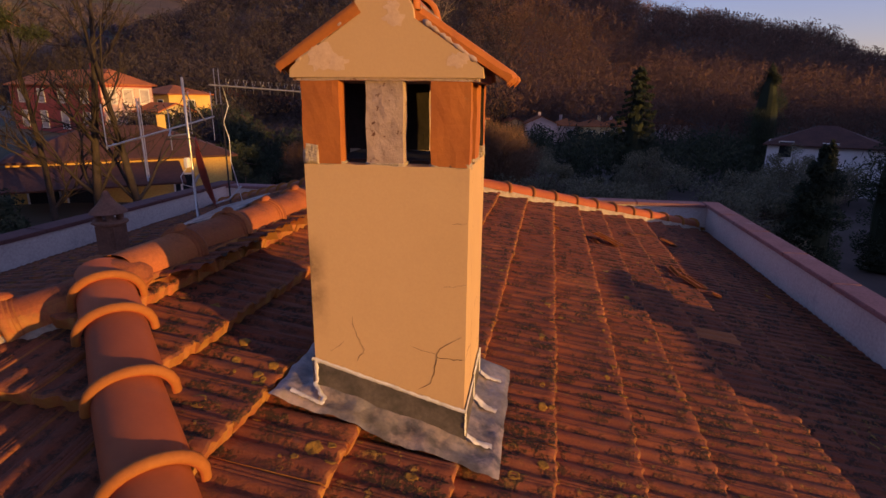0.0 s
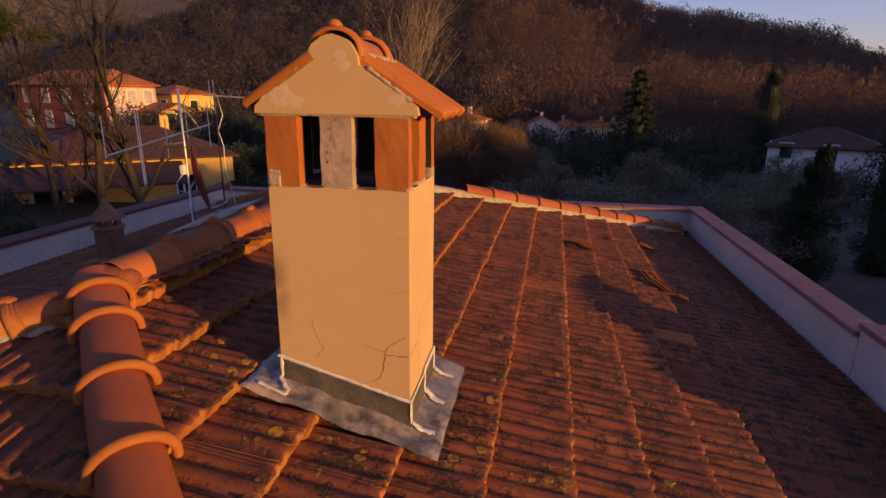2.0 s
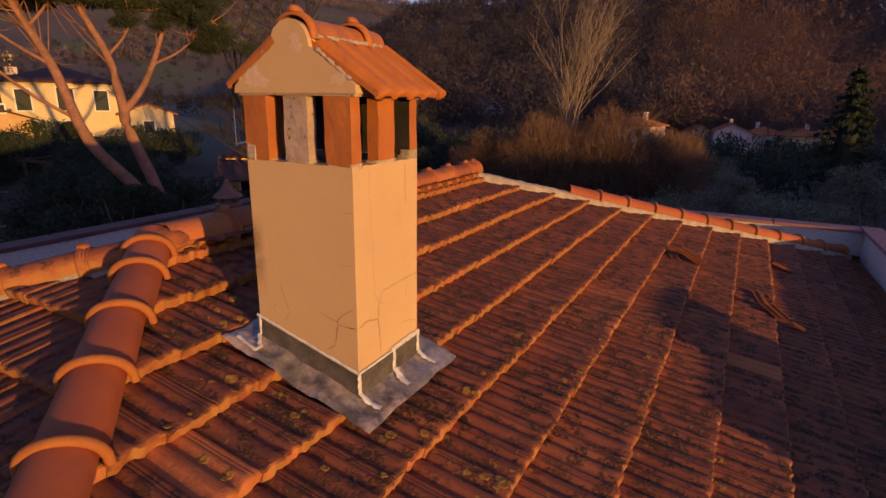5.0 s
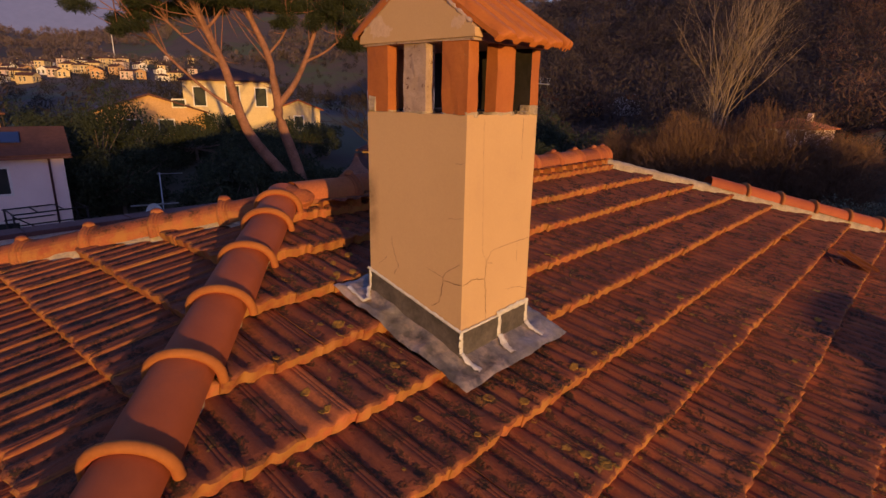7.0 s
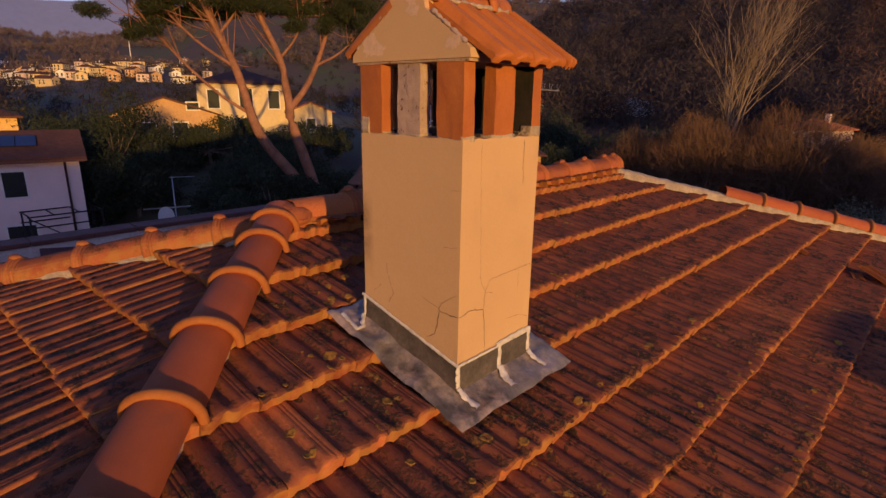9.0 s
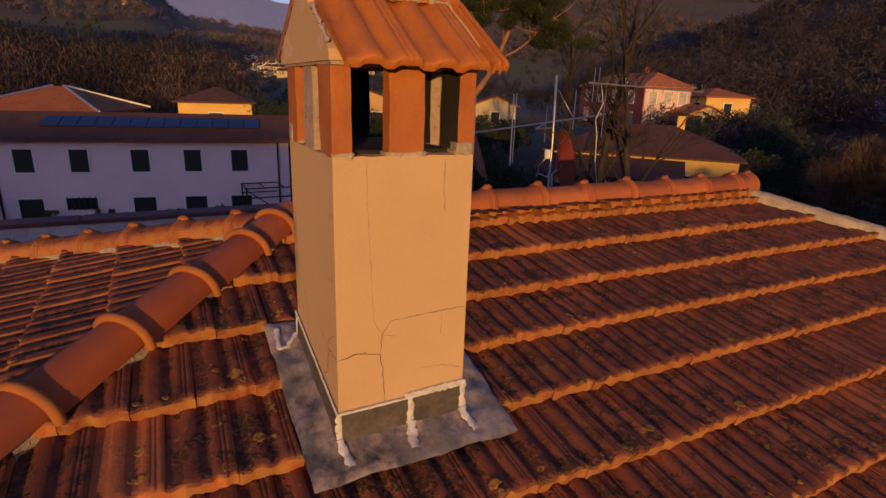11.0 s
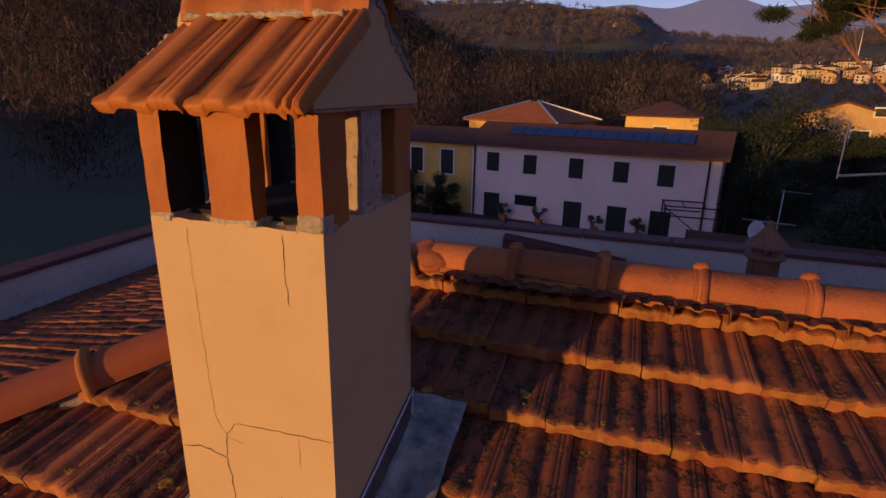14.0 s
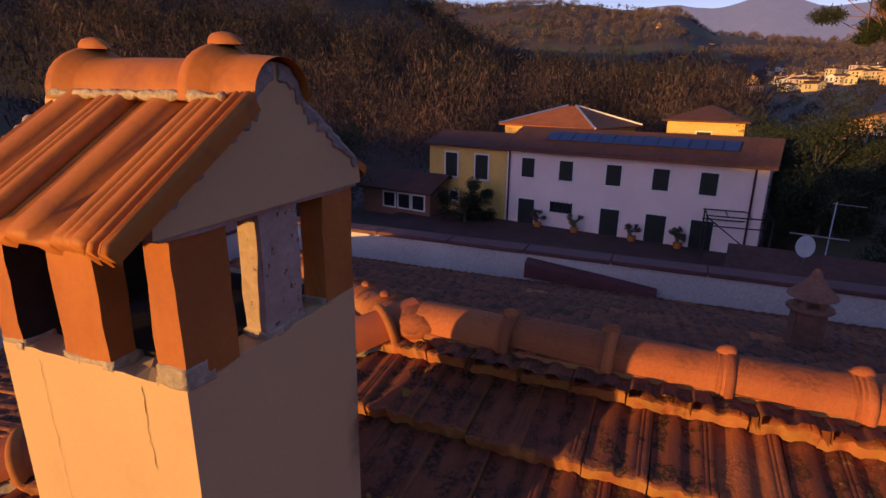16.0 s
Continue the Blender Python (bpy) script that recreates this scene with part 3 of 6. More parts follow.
def lay_ridge(name, label, start, end, mesh, skip=0.0, step_len=0.388, drop=0.0, bed=0.75, bed_top=0.0, first=None, first_at=0.0, last_at=None, bed_mat=None):
    """Ridge or hip tiles from start (the higher or first end) to end, collars towards the end; a mortar bed lies below them."""
    a, b = Vector(start), Vector(end)
    d = (b - a).normalized()
    side = d.cross(Vector((0, 0, 1))).normalized()
    up = side.cross(d).normalized()
    rot = Matrix((-side, -d, up)).transposed().to_4x4()
    holder = thing(name, label, "ridge tiles", kind="structure")
    rng = random.Random(name)
    # mortar bed
    n = int((b - a).length / 0.05)
    verts, faces = [], []
    for i in range(n + 1):
        p = a + d * ((b - a).length * i / n)
        for k, (s, h) in enumerate(((-0.118, -0.045), (-0.104, 0.022), (0.0, 0.045), (0.104, 0.022), (0.118, -0.045))):
            j = noise.noise(p * 18 + Vector((k * 7.0, 0, 0)))
            verts.append(p + side * (s * bed + 0.014 * j) + Vector((0, 0, h + 0.012 * j + drop + bed_top)))
        if i:
            for k in range(4):
                q = (i - 1) * 5 + k
                faces.append((q, q + 1, q + 6, q + 5))
    link_mesh("mortar_bed", verts, faces, bed_mat or M_MORTAR, holder, True, "crumbling pale mortar bed")
    spots = [(first_at, first)] if first else []
    s = skip + step_len
    while s < (b - a).length + 0.05:
        spots.append((s, mesh))
        s += step_len
    if last_at:
        spots.append((last_at, RIDGE_END))
    for s, me in spots:
        ob = new("ridge_tile", me)
        ob.parent = holder
        p = a + d * s + up * (0.03 + drop + rng.uniform(-0.004, 0.004))
        ob.matrix_basis = Matrix.Translation(p) @ rot @ pose(0, 0, 0, 1.7 + rng.uniform(-0.4, 0.4), rng.uniform(-2, 2), rng.uniform(-1.5, 1.5))
    return holder


lay_ridge("main_ridge", "orange clay barrel ridge tiles with knobbed collars in mortar", (XR - 0.011, YS + 0.03, ZR + 0.02), (XK, YN, ZR + 0.02), RIDGE_KNOB, skip=0.055, step_len=0.402, last_at=3.86, drop=-0.025, bed=1.0, bed_top=0.0, bed_mat=M_OLDRIDGE)
H = 4.25
lay_ridge("hip_southeast", "smooth clay barrel hip tiles with thick collars", (XR - 0.012, YS - 0.012, ZR + 0.012), (XR + H - 0.032, YS - H - 0.032, ZR - H * SLOPE + 0.012), RIDGE_PLAIN, skip=-0.01, step_len=0.381, drop=-0.03, bed=0.6, bed_top=-0.03, first=RIDGE_SHORT, first_at=0.12)
lay_ridge("hip_southwest", "lichen-spotted clay hip tiles in yellowish mortar", (XR - 0.02, YS - 0.02, ZR + 0.0), (XR - H, YS - H, ZR - H * SLOPE + 0.0), RIDGE_OLD, skip=-0.06, drop=-0.055, bed=0.95, bed_top=0.01)
lay_ridge("hip_northeast", "hip with bare white mortar above and clay tiles below", (XK, YN, ZR), (XK + 4.2, YN + 4.2 * HIP_N, ZR - 4.2 * SLOPE), RIDGE_PLAIN, skip=1.25, drop=-0.02, bed=1.0)
lay_ridge("hip_northwest", "clay barrel hip tiles on the shaded side", (XK, YN, ZR), (XK - 4.2, YN + 4.2 * HIP_N, ZR - 4.2 * SLOPE), RIDGE_PLAIN, drop=-0.03)

# ---- the house below the roof: walls, gutters, parapets ----
GROUND_Z = -8.3


def wall(name, x0, x1, y0, y1, top, label):
    w = part(name, box(x0, x1, y0, y1, GROUND_Z - 0.5, top), M_PARAPET, None)
    tagged(w, label, "wall", kind="structure")
    return w


def coping(owner, x0, x1, y0, y1, z, m=M_COPING):
    n = max(1, int(max(x1 - x0, y1 - y0) / 1.0))
    for i in range(n):
        a, b = i / n, (i + 1) / n
        g = 0.004
        if x1 - x0 > y1 - y0:
            bm = box(x0 + (x1 - x0) * a + g, x0 + (x1 - x0) * b - g, y0, y1, z, z + 0.05, 0.008)
        else:
            bm = box(x0, x1, y0 + (y1 - y0) * a + g, y0 + (y1 - y0) * b - g, z, z + 0.05, 0.008)
        part("coping_slab", bm, m, owner)


TOP_E, TOP_W = -0.49, -0.455
w = wall("wall_east", X_E, X_E + 0.24, 2.45, Y_N + 0.24, TOP_E, "pale plastered parapet wall with a red coping")
coping(w, X_E - 0.03, X_E + 0.24, 2.45, Y_N + 0.27, TOP_E)
w = wall("wall_east_step", X_E + 0.003, X_E + 0.24, Y_S - 0.24, 2.447, TOP_E + 0.08, "slightly higher stretch of pale plastered parapet")
coping(w, X_E - 0.027, X_E + 0.24, Y_S - 0.27, 2.45, TOP_E + 0.08)
# Two unseen blocks on the parapet, added to shape the stepped roof shadow.
w = part("wall_east_block", box(X_E + 0.006, X_E + 0.2, 0.96, 1.80, TOP_E + 0.128, -0.14, 0.006), M_PARAPET, None)
tagged(w, "unseen raised parapet block, added to throw a stepped shadow", "wall", kind="structure")
coping(w, X_E - 0.024, X_E + 0.22, 0.95, 1.81, -0.14)
w = part("wall_east_shoulder", box(X_E + 0.006, X_E + 0.2, 0.32, 0.957, TOP_E + 0.128, -0.26, 0.006), M_PARAPET, None)
tagged(w, "unseen lower parapet shoulder, added for the shadow's smaller step", "wall", kind="structure")
coping(w, X_E - 0.024, X_E + 0.22, 0.31, 0.947, -0.26)
w = wall("wall_west", X_W - 0.24, X_W, Y_S - 0.24, Y_N + 0.24, TOP_W, "grey-white plastered parapet wall with dark red coping")
coping(w, X_W - 0.28, X_W + 0.03, Y_S - 0.27, Y_N + 0.27, TOP_W, M_DARKCOPING)
w.matrix_basis = pose(X_W, 0.4, 0, 0, 0, -1.5) @ pose(-X_W, -0.4, 0)
w = wall("wall_north", X_W, X_E, Y_N, Y_N + 0.237, TOP_E - 0.004, "pale plastered parapet wall with a red coping")
coping(w, X_W + 0.03, X_E - 0.03, Y_N - 0.03, Y_N + 0.27, TOP_E - 0.004)
w = wall("wall_south", X_W - 0.1, X_E, Y_S - 0.237, Y_S, TOP_W + 0.02, "grey-white plastered parapet wall with dark red coping")
coping(w, X_W - 0.06, X_E - 0.03, Y_S - 0.27, Y_S + 0.03, TOP_W + 0.02, M_DARKCOPING)
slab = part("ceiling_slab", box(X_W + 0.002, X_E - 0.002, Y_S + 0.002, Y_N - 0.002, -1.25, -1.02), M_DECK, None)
tagged(slab, "dark gutter floor behind the parapet walls", "floor", kind="structure")

# ---- the chimney ----
CX = (CH_X0 + CH_X1) / 2


def roof_z(x):
    return ZR - SLOPE * (x - XR)


chimney = thing("chimney", "peach stuccoed chimney with brick vents and a gabled tiled cap", "chimney")
bm = box(CH_X0, CH_X1, CH_Y0, CH_Y1, -0.1, 1.0, cuts=15)
for v in bm.verts:
    n = noise.noise_vector(v.co * 3.0)
    v.co += Vector((n.x, n.y, 0)) * 0.001
    if v.co.z > 0.99:
        v.co.z += 0.006 * noise.noise(v.co * 25.0)
shaft = part("shaft", bm, M_STUCCO, chimney, "cracked peach stucco shaft")
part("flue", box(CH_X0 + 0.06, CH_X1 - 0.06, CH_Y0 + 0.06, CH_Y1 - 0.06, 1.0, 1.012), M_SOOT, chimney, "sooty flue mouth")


def crack(pts, face, wide=0.0022):
    """A crack as a thin jagged ridge-free strip on the east (x) or south (y) face; pts are (along, z)."""
    rng = random.Random(len(pts) * 7 + int(pts[0][1] * 1000))
    fine = []
    for (a, z), (a2, z2) in zip(pts, pts[1:]):
        m = max(2, int(math.hypot(a2 - a, z2 - z) / 0.012))
        for i in range(m):
            t = i / m
            fine.append((a + (a2 - a) * t + rng.uniform(-0.003, 0.003), z + (z2 - z) * t + rng.uniform(-0.003, 0.003)))
    fine.append(pts[-1])
    verts, faces = [], []
    for i, (a, z) in enumerate(fine):
        a2, z2 = fine[min(i + 1, len(fine) - 1)]
        a1, z1 = fine[max(i - 1, 0)]
        dx, dz = a2 - a1, z2 - z1
        ln = math.hypot(dx, dz) or 1
        w = wide * rng.uniform(0.35, 1.1) * (0.4 if i in (0, len(fine) - 1) else 1)
        for s in (-1, 1):
            aa, zz = a - s * dz / ln * w, z + s * dx / ln * w
            if face == "x":
                verts.append((CH_X1 + 0.0014, aa, zz))
            elif face == "n":
                verts.append((aa, CH_Y1 + 0.0014, zz))
            else:
                verts.append((aa, CH_Y0 - 0.0014, zz))
        if i:
            q = 2 * i
            faces.append((q - 2, q - 1, q + 1, q))
    link_mesh("crack", verts, faces, M_CRACK, chimney, label="hairline crack")


crack(((-0.23, 0.365), (-0.164, 0.377), (-0.089, 0.362), (-0.087, 0.335), (-0.078, 0.313), (-0.077, 0.256), (-0.069, 0.179)), "x", 0.0016)
crack(((-0.087, 0.361), (-0.082, 0.427), (-0.052, 0.47), (0.031, 0.474), (0.135, 0.477), (0.226, 0.478)), "x", 0.0011)
crack(((-0.078, 0.431), (-0.109, 0.477), (-0.112, 0.537), (-0.125, 0.80), (-0.13, 0.985)), "x", 0.0005)
crack(((0.135, 0.471), (0.135, 0.385)), "x", 0.0006)
crack(((-0.08, 0.425), (-0.03, 0.415)), "x", 0.0006)
crack(((0.06, 0.275), (0.13, 0.272), (0.16, 0.267), (0.218, 0.245)), "x", 0.0005)
crack(((0.13, 0.99), (0.128, 0.9), (0.135, 0.82)), "x", 0.0009)
crack(((0.288, 0.369), (0.24, 0.366), (0.194, 0.368), (0.186, 0.307), (0.175, 0.271), (0.134, 0.245)), "s", 0.0016)
crack(((0.194, 0.368), (0.194, 0.381), (0.205, 0.403), (0.278, 0.448)), "s", 0.001)
crack(((0.194, 0.381), (0.15, 0.388), (0.103, 0.402)), "s", 0.0007)
crack(((-0.097, 0.49), (-0.09, 0.444), (-0.057, 0.374), (-0.082, 0.328)), "s", 0.001)
crack(((-0.125, 0.396), (-0.181, 0.354)), "s", 0.0006)
crack(((0.285, 0.63), (0.21, 0.615)), "s", 0.0006)
crack(((0.287, 0.83), (0.24, 0.825)), "s", 0.0006)

# upstand flashing round the foot and the lead skirt on the tiles
UP = 0.008
foot = []
bm = bmesh.new()
ring_lo, ring_hi = [], []
for x, y in ((CH_X0 - UP, CH_Y0 - UP), (CH_X1 + UP, CH_Y0 - UP), (CH_X1 + UP, CH_Y1 + UP), (CH_X0 - UP, CH_Y1 + UP)):
    top = 0.175 + (CH_X1 - x) * 0.285
    ring_lo.append(bm.verts.new((x, y, roof_z(x) - 0.05)))
    ring_hi.append(bm.verts.new((x, y, top)))
for i in range(4):
    j = (i + 1) % 4
    bm.faces.new((ring_lo[i], ring_lo[j], ring_hi[j], ring_hi[i]))
bm.faces.new(ring_hi)
bmesh.ops.subdivide_edges(bm, edges=bm.edges[:], cuts=6, use_grid_fill=True)
for v in bm.verts:
    v.co += noise.noise_vector(v.co * 9.0) * 0.003
part("upstand", bm, M_UPSTAND, chimney, "dark grey upstand flashing")

SK = dict(x0=-0.36, x1=0.425, y0=-0.348, y1=0.40)
nx, ny = 44, 44
verts, faces = [], []
for i in range(nx + 1):
    for j in range(ny + 1):
        x = SK["x0"] + (SK["x1"] - SK["x0"]) * i / nx
        y = SK["y0"] + (SK["y1"] - SK["y0"]) * j / ny
        edge = min(i, nx - i, j, ny - j)
        if edge == 0:
            x += 0.006 * noise.noise(Vector((x * 11, y * 11, 3.0)))
            y += 0.006 * noise.noise(Vector((x * 11, y * 11, 9.0)))
        near_wall = max(0.0, 1 - max(CH_X0 - x, x - CH_X1, CH_Y0 - y, y - CH_Y1, 0) / 0.05)
        z = roof_z(x) + 0.03 + 0.012 * noise.noise(Vector((x * 6, y * 6, 0))) + 0.009 * noise.noise(Vector((x * 20, y * 16, 1))) + 0.004 * abs(noise.noise(Vector((x * 48, y * 40, 6)))) + 0.02 * near_wall ** 2
        if edge == 0:
            z -= 0.012
        verts.append((x, y, z))
for i in range(nx):
    for j in range(ny):
        a = i * (ny + 1) + j
        faces.append((a, a + ny + 1, a + ny + 2, a + 1))
link_mesh("lead_skirt", verts, faces, M_LEAD, chimney, True, "crumpled grey lead skirt")


def bead(pts, wide, seed, normals):
    """A smeared strip of sealant along pts; normals: the way it faces on each stretch."""
    rng = random.Random(seed)
    fine, nrm = [], []
    for p, q, n in zip(pts, pts[1:], normals):
        p, q = Vector(p), Vector(q)
        m = max(2, int((q - p).length / 0.008))
        for i in range(m):
            fine.append(p.lerp(q, i / m))
            nrm.append(Vector(n).normalized())
    fine.append(Vector(pts[-1]))
    nrm.append(nrm[-1])
    verts, faces = [], []
    for i, p in enumerate(fine):
        d = (fine[min(i + 1, len(fine) - 1)] - fine[max(i - 1, 0)]).normalized()
        side = d.cross(nrm[i]).normalized()
        k = max(0.3, 1.0 + 0.5 * noise.noise(p * 60.0 + Vector((seed, 0, 0))) + rng.uniform(-0.25, 0.25))
        k2 = max(0.3, 1.0 + 0.5 * noise.noise(p * 60.0 + Vector((0, seed, 7))) + rng.uniform(-0.25, 0.25))
        h = 0.0011 * rng.uniform(0.4, 1.4)
        for sx, hh in ((-wide * k, -0.003), (-wide * 0.6 * k, h), (0, h * 1.2), (wide * 0.6 * k2, h), (wide * k2, -0.003)):
            verts.append(p + side * sx + nrm[i] * hh)
        if i:
            for c in range(4):
                q = (i - 1) * 5 + c
                faces.append((q, q + 1, q + 6, q + 5))
    link_mesh("sealant_bead", verts, faces, M_SEALANT, chimney, True, "smeared white sealant")


def up_z(x):
    return 0.175 + (CH_X1 - x) * 0.285


def lead_z(x):
    return roof_z(x) + 0.04


o = UP + 0.001
SOUTH, EAST, NORTH, WEST, LEADUP = (0, -1, 0), (1, 0, 0), (0, 1, 0), (-1, 0, 0), (SN, 0, CS)
bead(((CH_X0 - o, CH_Y0 - o, up_z(CH_X0)), (CH_X1 + o, CH_Y0 - o, up_z(CH_X1))), 0.007, 1, (SOUTH,))
bead(((CH_X1 + o, CH_Y0 - o, up_z(CH_X1)), (CH_X1 + o, 0.02, up_z(CH_X1))), 0.005, 2, (EAST,))
bead(((CH_X1 + o, 0.0, up_z(CH_X1) + 0.006), (CH_X1 + o, CH_Y1 + o, up_z(CH_X1) + 0.008)), 0.013, 3, (EAST,))
for yy, sd, wd, drift in ((CH_Y0 - 0.002, 4, 0.012, 0.012), (0.022, 6, 0.014, -0.02), (CH_Y1 - 0.002, 5, 0.014, 0.012)):
    bead(((CH_X1 + o, yy, up_z(CH_X1)), (CH_X1 + o, yy, lead_z(CH_X1) + 0.015)), wd, sd, (EAST,))
    bead(((CH_X1 + o + 0.004, yy, lead_z(CH_X1) + 0.016), (CH_X1 + 0.05, yy + drift * 0.5, lead_z(CH_X1 + 0.05)), (CH_X1 + 0.10, yy + drift, lead_z(CH_X1 + 0.10))), wd * 1.15, sd + 20, (LEADUP, LEADUP))
bead(((CH_X0 + 0.004, CH_Y0 - o, up_z(CH_X0)), (CH_X0 + 0.004, CH_Y0 - o, lead_z(CH_X0) + 0.01)), 0.009, 7, (SOUTH,))
bead(((CH_X0, CH_Y0 - o - 0.004, lead_z(CH_X0) + 0.014), (CH_X0 + 0.05, CH_Y0 - 0.06, lead_z(CH_X0 + 0.05)), (CH_X0 + 0.05, CH_Y0 - 0.09, lead_z(CH_X0 + 0.05)), (CH_X0 - 0.06, CH_Y0 - 0.075, lead_z(CH_X0 - 0.06))), 0.009, 17, (LEADUP,) * 3)
bead(((CH_X0 + 0.004, CH_Y1 + o, up_z(CH_X0)), (CH_X0 + 0.004, CH_Y1 + o, lead_z(CH_X0) + 0.01)), 0.009, 8, (NORTH,))
bead(((CH_X0 - o, CH_Y1 + o, up_z(CH_X0)), (CH_X1 + o, CH_Y1 + o, up_z(CH_X1))), 0.004, 9, (NORTH,))
bead(((CH_X1 - 0.004, CH_Y1 + o, up_z(CH_X1)), (CH_X1 - 0.004, CH_Y1 + o, lead_z(CH_X1) + 0.01)), 0.01, 10, (NORTH,))

# the brick lantern
BT = 1.252


def brick(x0, x1, y0, y1, m, label, rough=0.0015):
    bm = box(x0, x1, y0, y1, 1.002, BT, cuts=5)
    for v in bm.verts:
        v.co += noise.noise_vector(v.co * 12.0) * 0.004 + noise.noise_vector(v.co * 60.0) * rough
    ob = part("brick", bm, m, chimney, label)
    # Every face turned to the flue is coloured near-black, for dark vent openings.
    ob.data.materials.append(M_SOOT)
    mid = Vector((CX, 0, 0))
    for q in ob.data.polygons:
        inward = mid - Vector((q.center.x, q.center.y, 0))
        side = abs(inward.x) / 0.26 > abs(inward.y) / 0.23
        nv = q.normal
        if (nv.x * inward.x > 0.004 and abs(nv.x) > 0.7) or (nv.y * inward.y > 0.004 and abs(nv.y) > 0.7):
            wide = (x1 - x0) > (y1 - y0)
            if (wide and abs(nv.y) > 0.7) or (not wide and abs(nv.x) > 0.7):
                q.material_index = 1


for y0, y1 in ((CH_Y0, CH_Y0 + 0.058), (CH_Y1 - 0.058, CH_Y1)):
    brick(CH_X0 + 0.002, CH_X0 + 0.122, y0, y1, M_BRICK, "upright orange brick")
    brick(CH_X1 - 0.12, CH_X1 - 0.002, y0, y1, M_BRICK, "upright orange brick")
    brick(CX - 0.058, CX + 0.058, y0 + 0.004, y1 - 0.004, M_CEMENT, "upright brick smeared with pitted cement", 0.002)
for x0, x1 in ((CH_X0, CH_X0 + 0.055), (CH_X1 - 0.055, CH_X1)):
    brick(x0 + 0.002, x1 - 0.002, -0.058, 0.056, M_BRICK, "upright orange brick")


def daub(x0, x1, y0, y1, z0, z1, seed):
    bm = box(x0, x1, y0, y1, z0, z1, cuts=5)
    for v in bm.verts:
        v.co += noise.noise_vector(v.co * 22.0 + Vector((seed, 0, 0))) * 0.005
    part("mortar_daub", bm, M_MORTAR, chimney, "rough daub of pale mortar", True)


for i, (x0, x1) in enumerate(((CH_X0, CH_X0 + 0.13), (CX - 0.065, CX + 0.065), (CH_X1 - 0.125, CH_X1))):
    daub(x0, x1, CH_Y0 + 0.002, CH_Y0 + 0.06, 0.995, 1.009, i)
    daub(x0, x1, CH_Y1 - 0.06, CH_Y1 - 0.002, 0.995, 1.012, i + 4)
daub(CH_X0 - 0.001, CH_X0 + 0.05, CH_Y0 - 0.001, CH_Y0 + 0.03, 1.0, 1.06, 8)
daub(CH_X1 - 0.05, CH_X1 + 0.001, CH_Y1 - 0.06, CH_Y1 + 0.001, 1.0, 1.035, 9)
for i, (y0, y1) in enumerate(((-0.23, -0.165), (-0.065, 0.065), (0.165, 0.23))):
    daub(CH_X1 - 0.06, CH_X1 - 0.001, y0, y1, 0.995, 1.011, i + 11)

# the cap: slab, two gables with a round head, tiles and barrel ridge
EAVE_A = radians(34)
bm = box(CH_X0 - 0.02, CH_X1 + 0.02, CH_Y0 - 0.004, CH_Y1 + 0.004, 1.250, 1.276, cuts=6)
for v in bm.verts:
    v.co += noise.noise_vector(v.co * 16.0) * 0.004
part("cap_slab", bm, M_CEMENT, chimney, "cement slab under the cap")
CXC = CX + 0.004


def gable(y0, y1, head):
    """A stucco gable: a triangle under a round head, or one with hollow sides rising to a blunt tip."""
    if head:
        side = [(0.266, 1.302), (head + 0.004, 1.420), (head, 1.436)]
        side += [(head * math.cos(math.pi * k / 14), 1.440 + 0.074 * math.sin(math.pi * k / 14) ** 1.2) for k in range(7)]
    else:
        side = [(0.275, 1.322), (0.20, 1.373), (0.14, 1.412), (0.094, 1.438), (0.074, 1.462), (0.066, 1.486), (0.046, 1.505), (0.024, 1.513)]
    half = [(0.292, 1.258), (0.290, 1.285)] + side
    poly = [(CXC + x, z) for x, z in half] + [(CXC, 1.515)] + [(CXC - x, z) for x, z in half[::-1]]
    poly = [(x + 0.004 * noise.noise(Vector((x * 40, z * 40, y0))), z + 0.004 * noise.noise(Vector((x * 40, z * 40, y0 + 5)))) for x, z in poly]
    return prism(poly, y0, y1)


part("gable", gable(CH_Y0 - 0.012, CH_Y0 + 0.03, 0.088), M_STUCCO, chimney, "peach stucco gable with flaked patches")
part("gable", gable(CH_Y1 - 0.03, CH_Y1 + 0.012, 0.0), M_STUCCO, chimney, "peach stucco gable with ragged mortar edges")


def ragged_band(pts, y, inner, seed):
    """A crumbled band of mortar on the north gable, from its edge pts inwards."""
    rng = random.Random(seed)
    fine = []
    for (x, z), (x2, z2) in zip(pts, pts[1:]):
        m = max(2, int(math.hypot(x2 - x, z2 - z) / 0.008))
        fine += [(x + (x2 - x) * i / m, z + (z2 - z) * i / m) for i in range(m)]
    verts, faces = [], []
    for i, (x, z) in enumerate(fine):
        d = Vector((CXC - x, 0, 1.33 - z)).normalized()
        w = inner * max(0.25, 1 + 0.9 * noise.noise(Vector((x * 34, z * 34, seed))) + rng.uniform(-0.08, 0.08))
        o = 0.004 * noise.noise(Vector((x * 60, z * 60, seed + 4.0)))
        p = Vector((x, y, z))
        verts += [p - d * o + Vector((0, -0.008, 0)), p - d * o, p + d * (w * 0.4) + Vector((0, 0.006 * rng.uniform(0.8, 1.1), 0)), p + d * (w * 0.9) + Vector((0, 0.004, 0)), p + d * w + Vector((0, -0.003, 0))]
        if i:
            for c in range(4):
                q = (i - 1) * 5 + c
                faces.append((q, q + 1, q + 6, q + 5))
    link_mesh("mortar_edge", verts, faces, M_GREYMORTAR, chimney, False, "crumbled grey mortar edge")


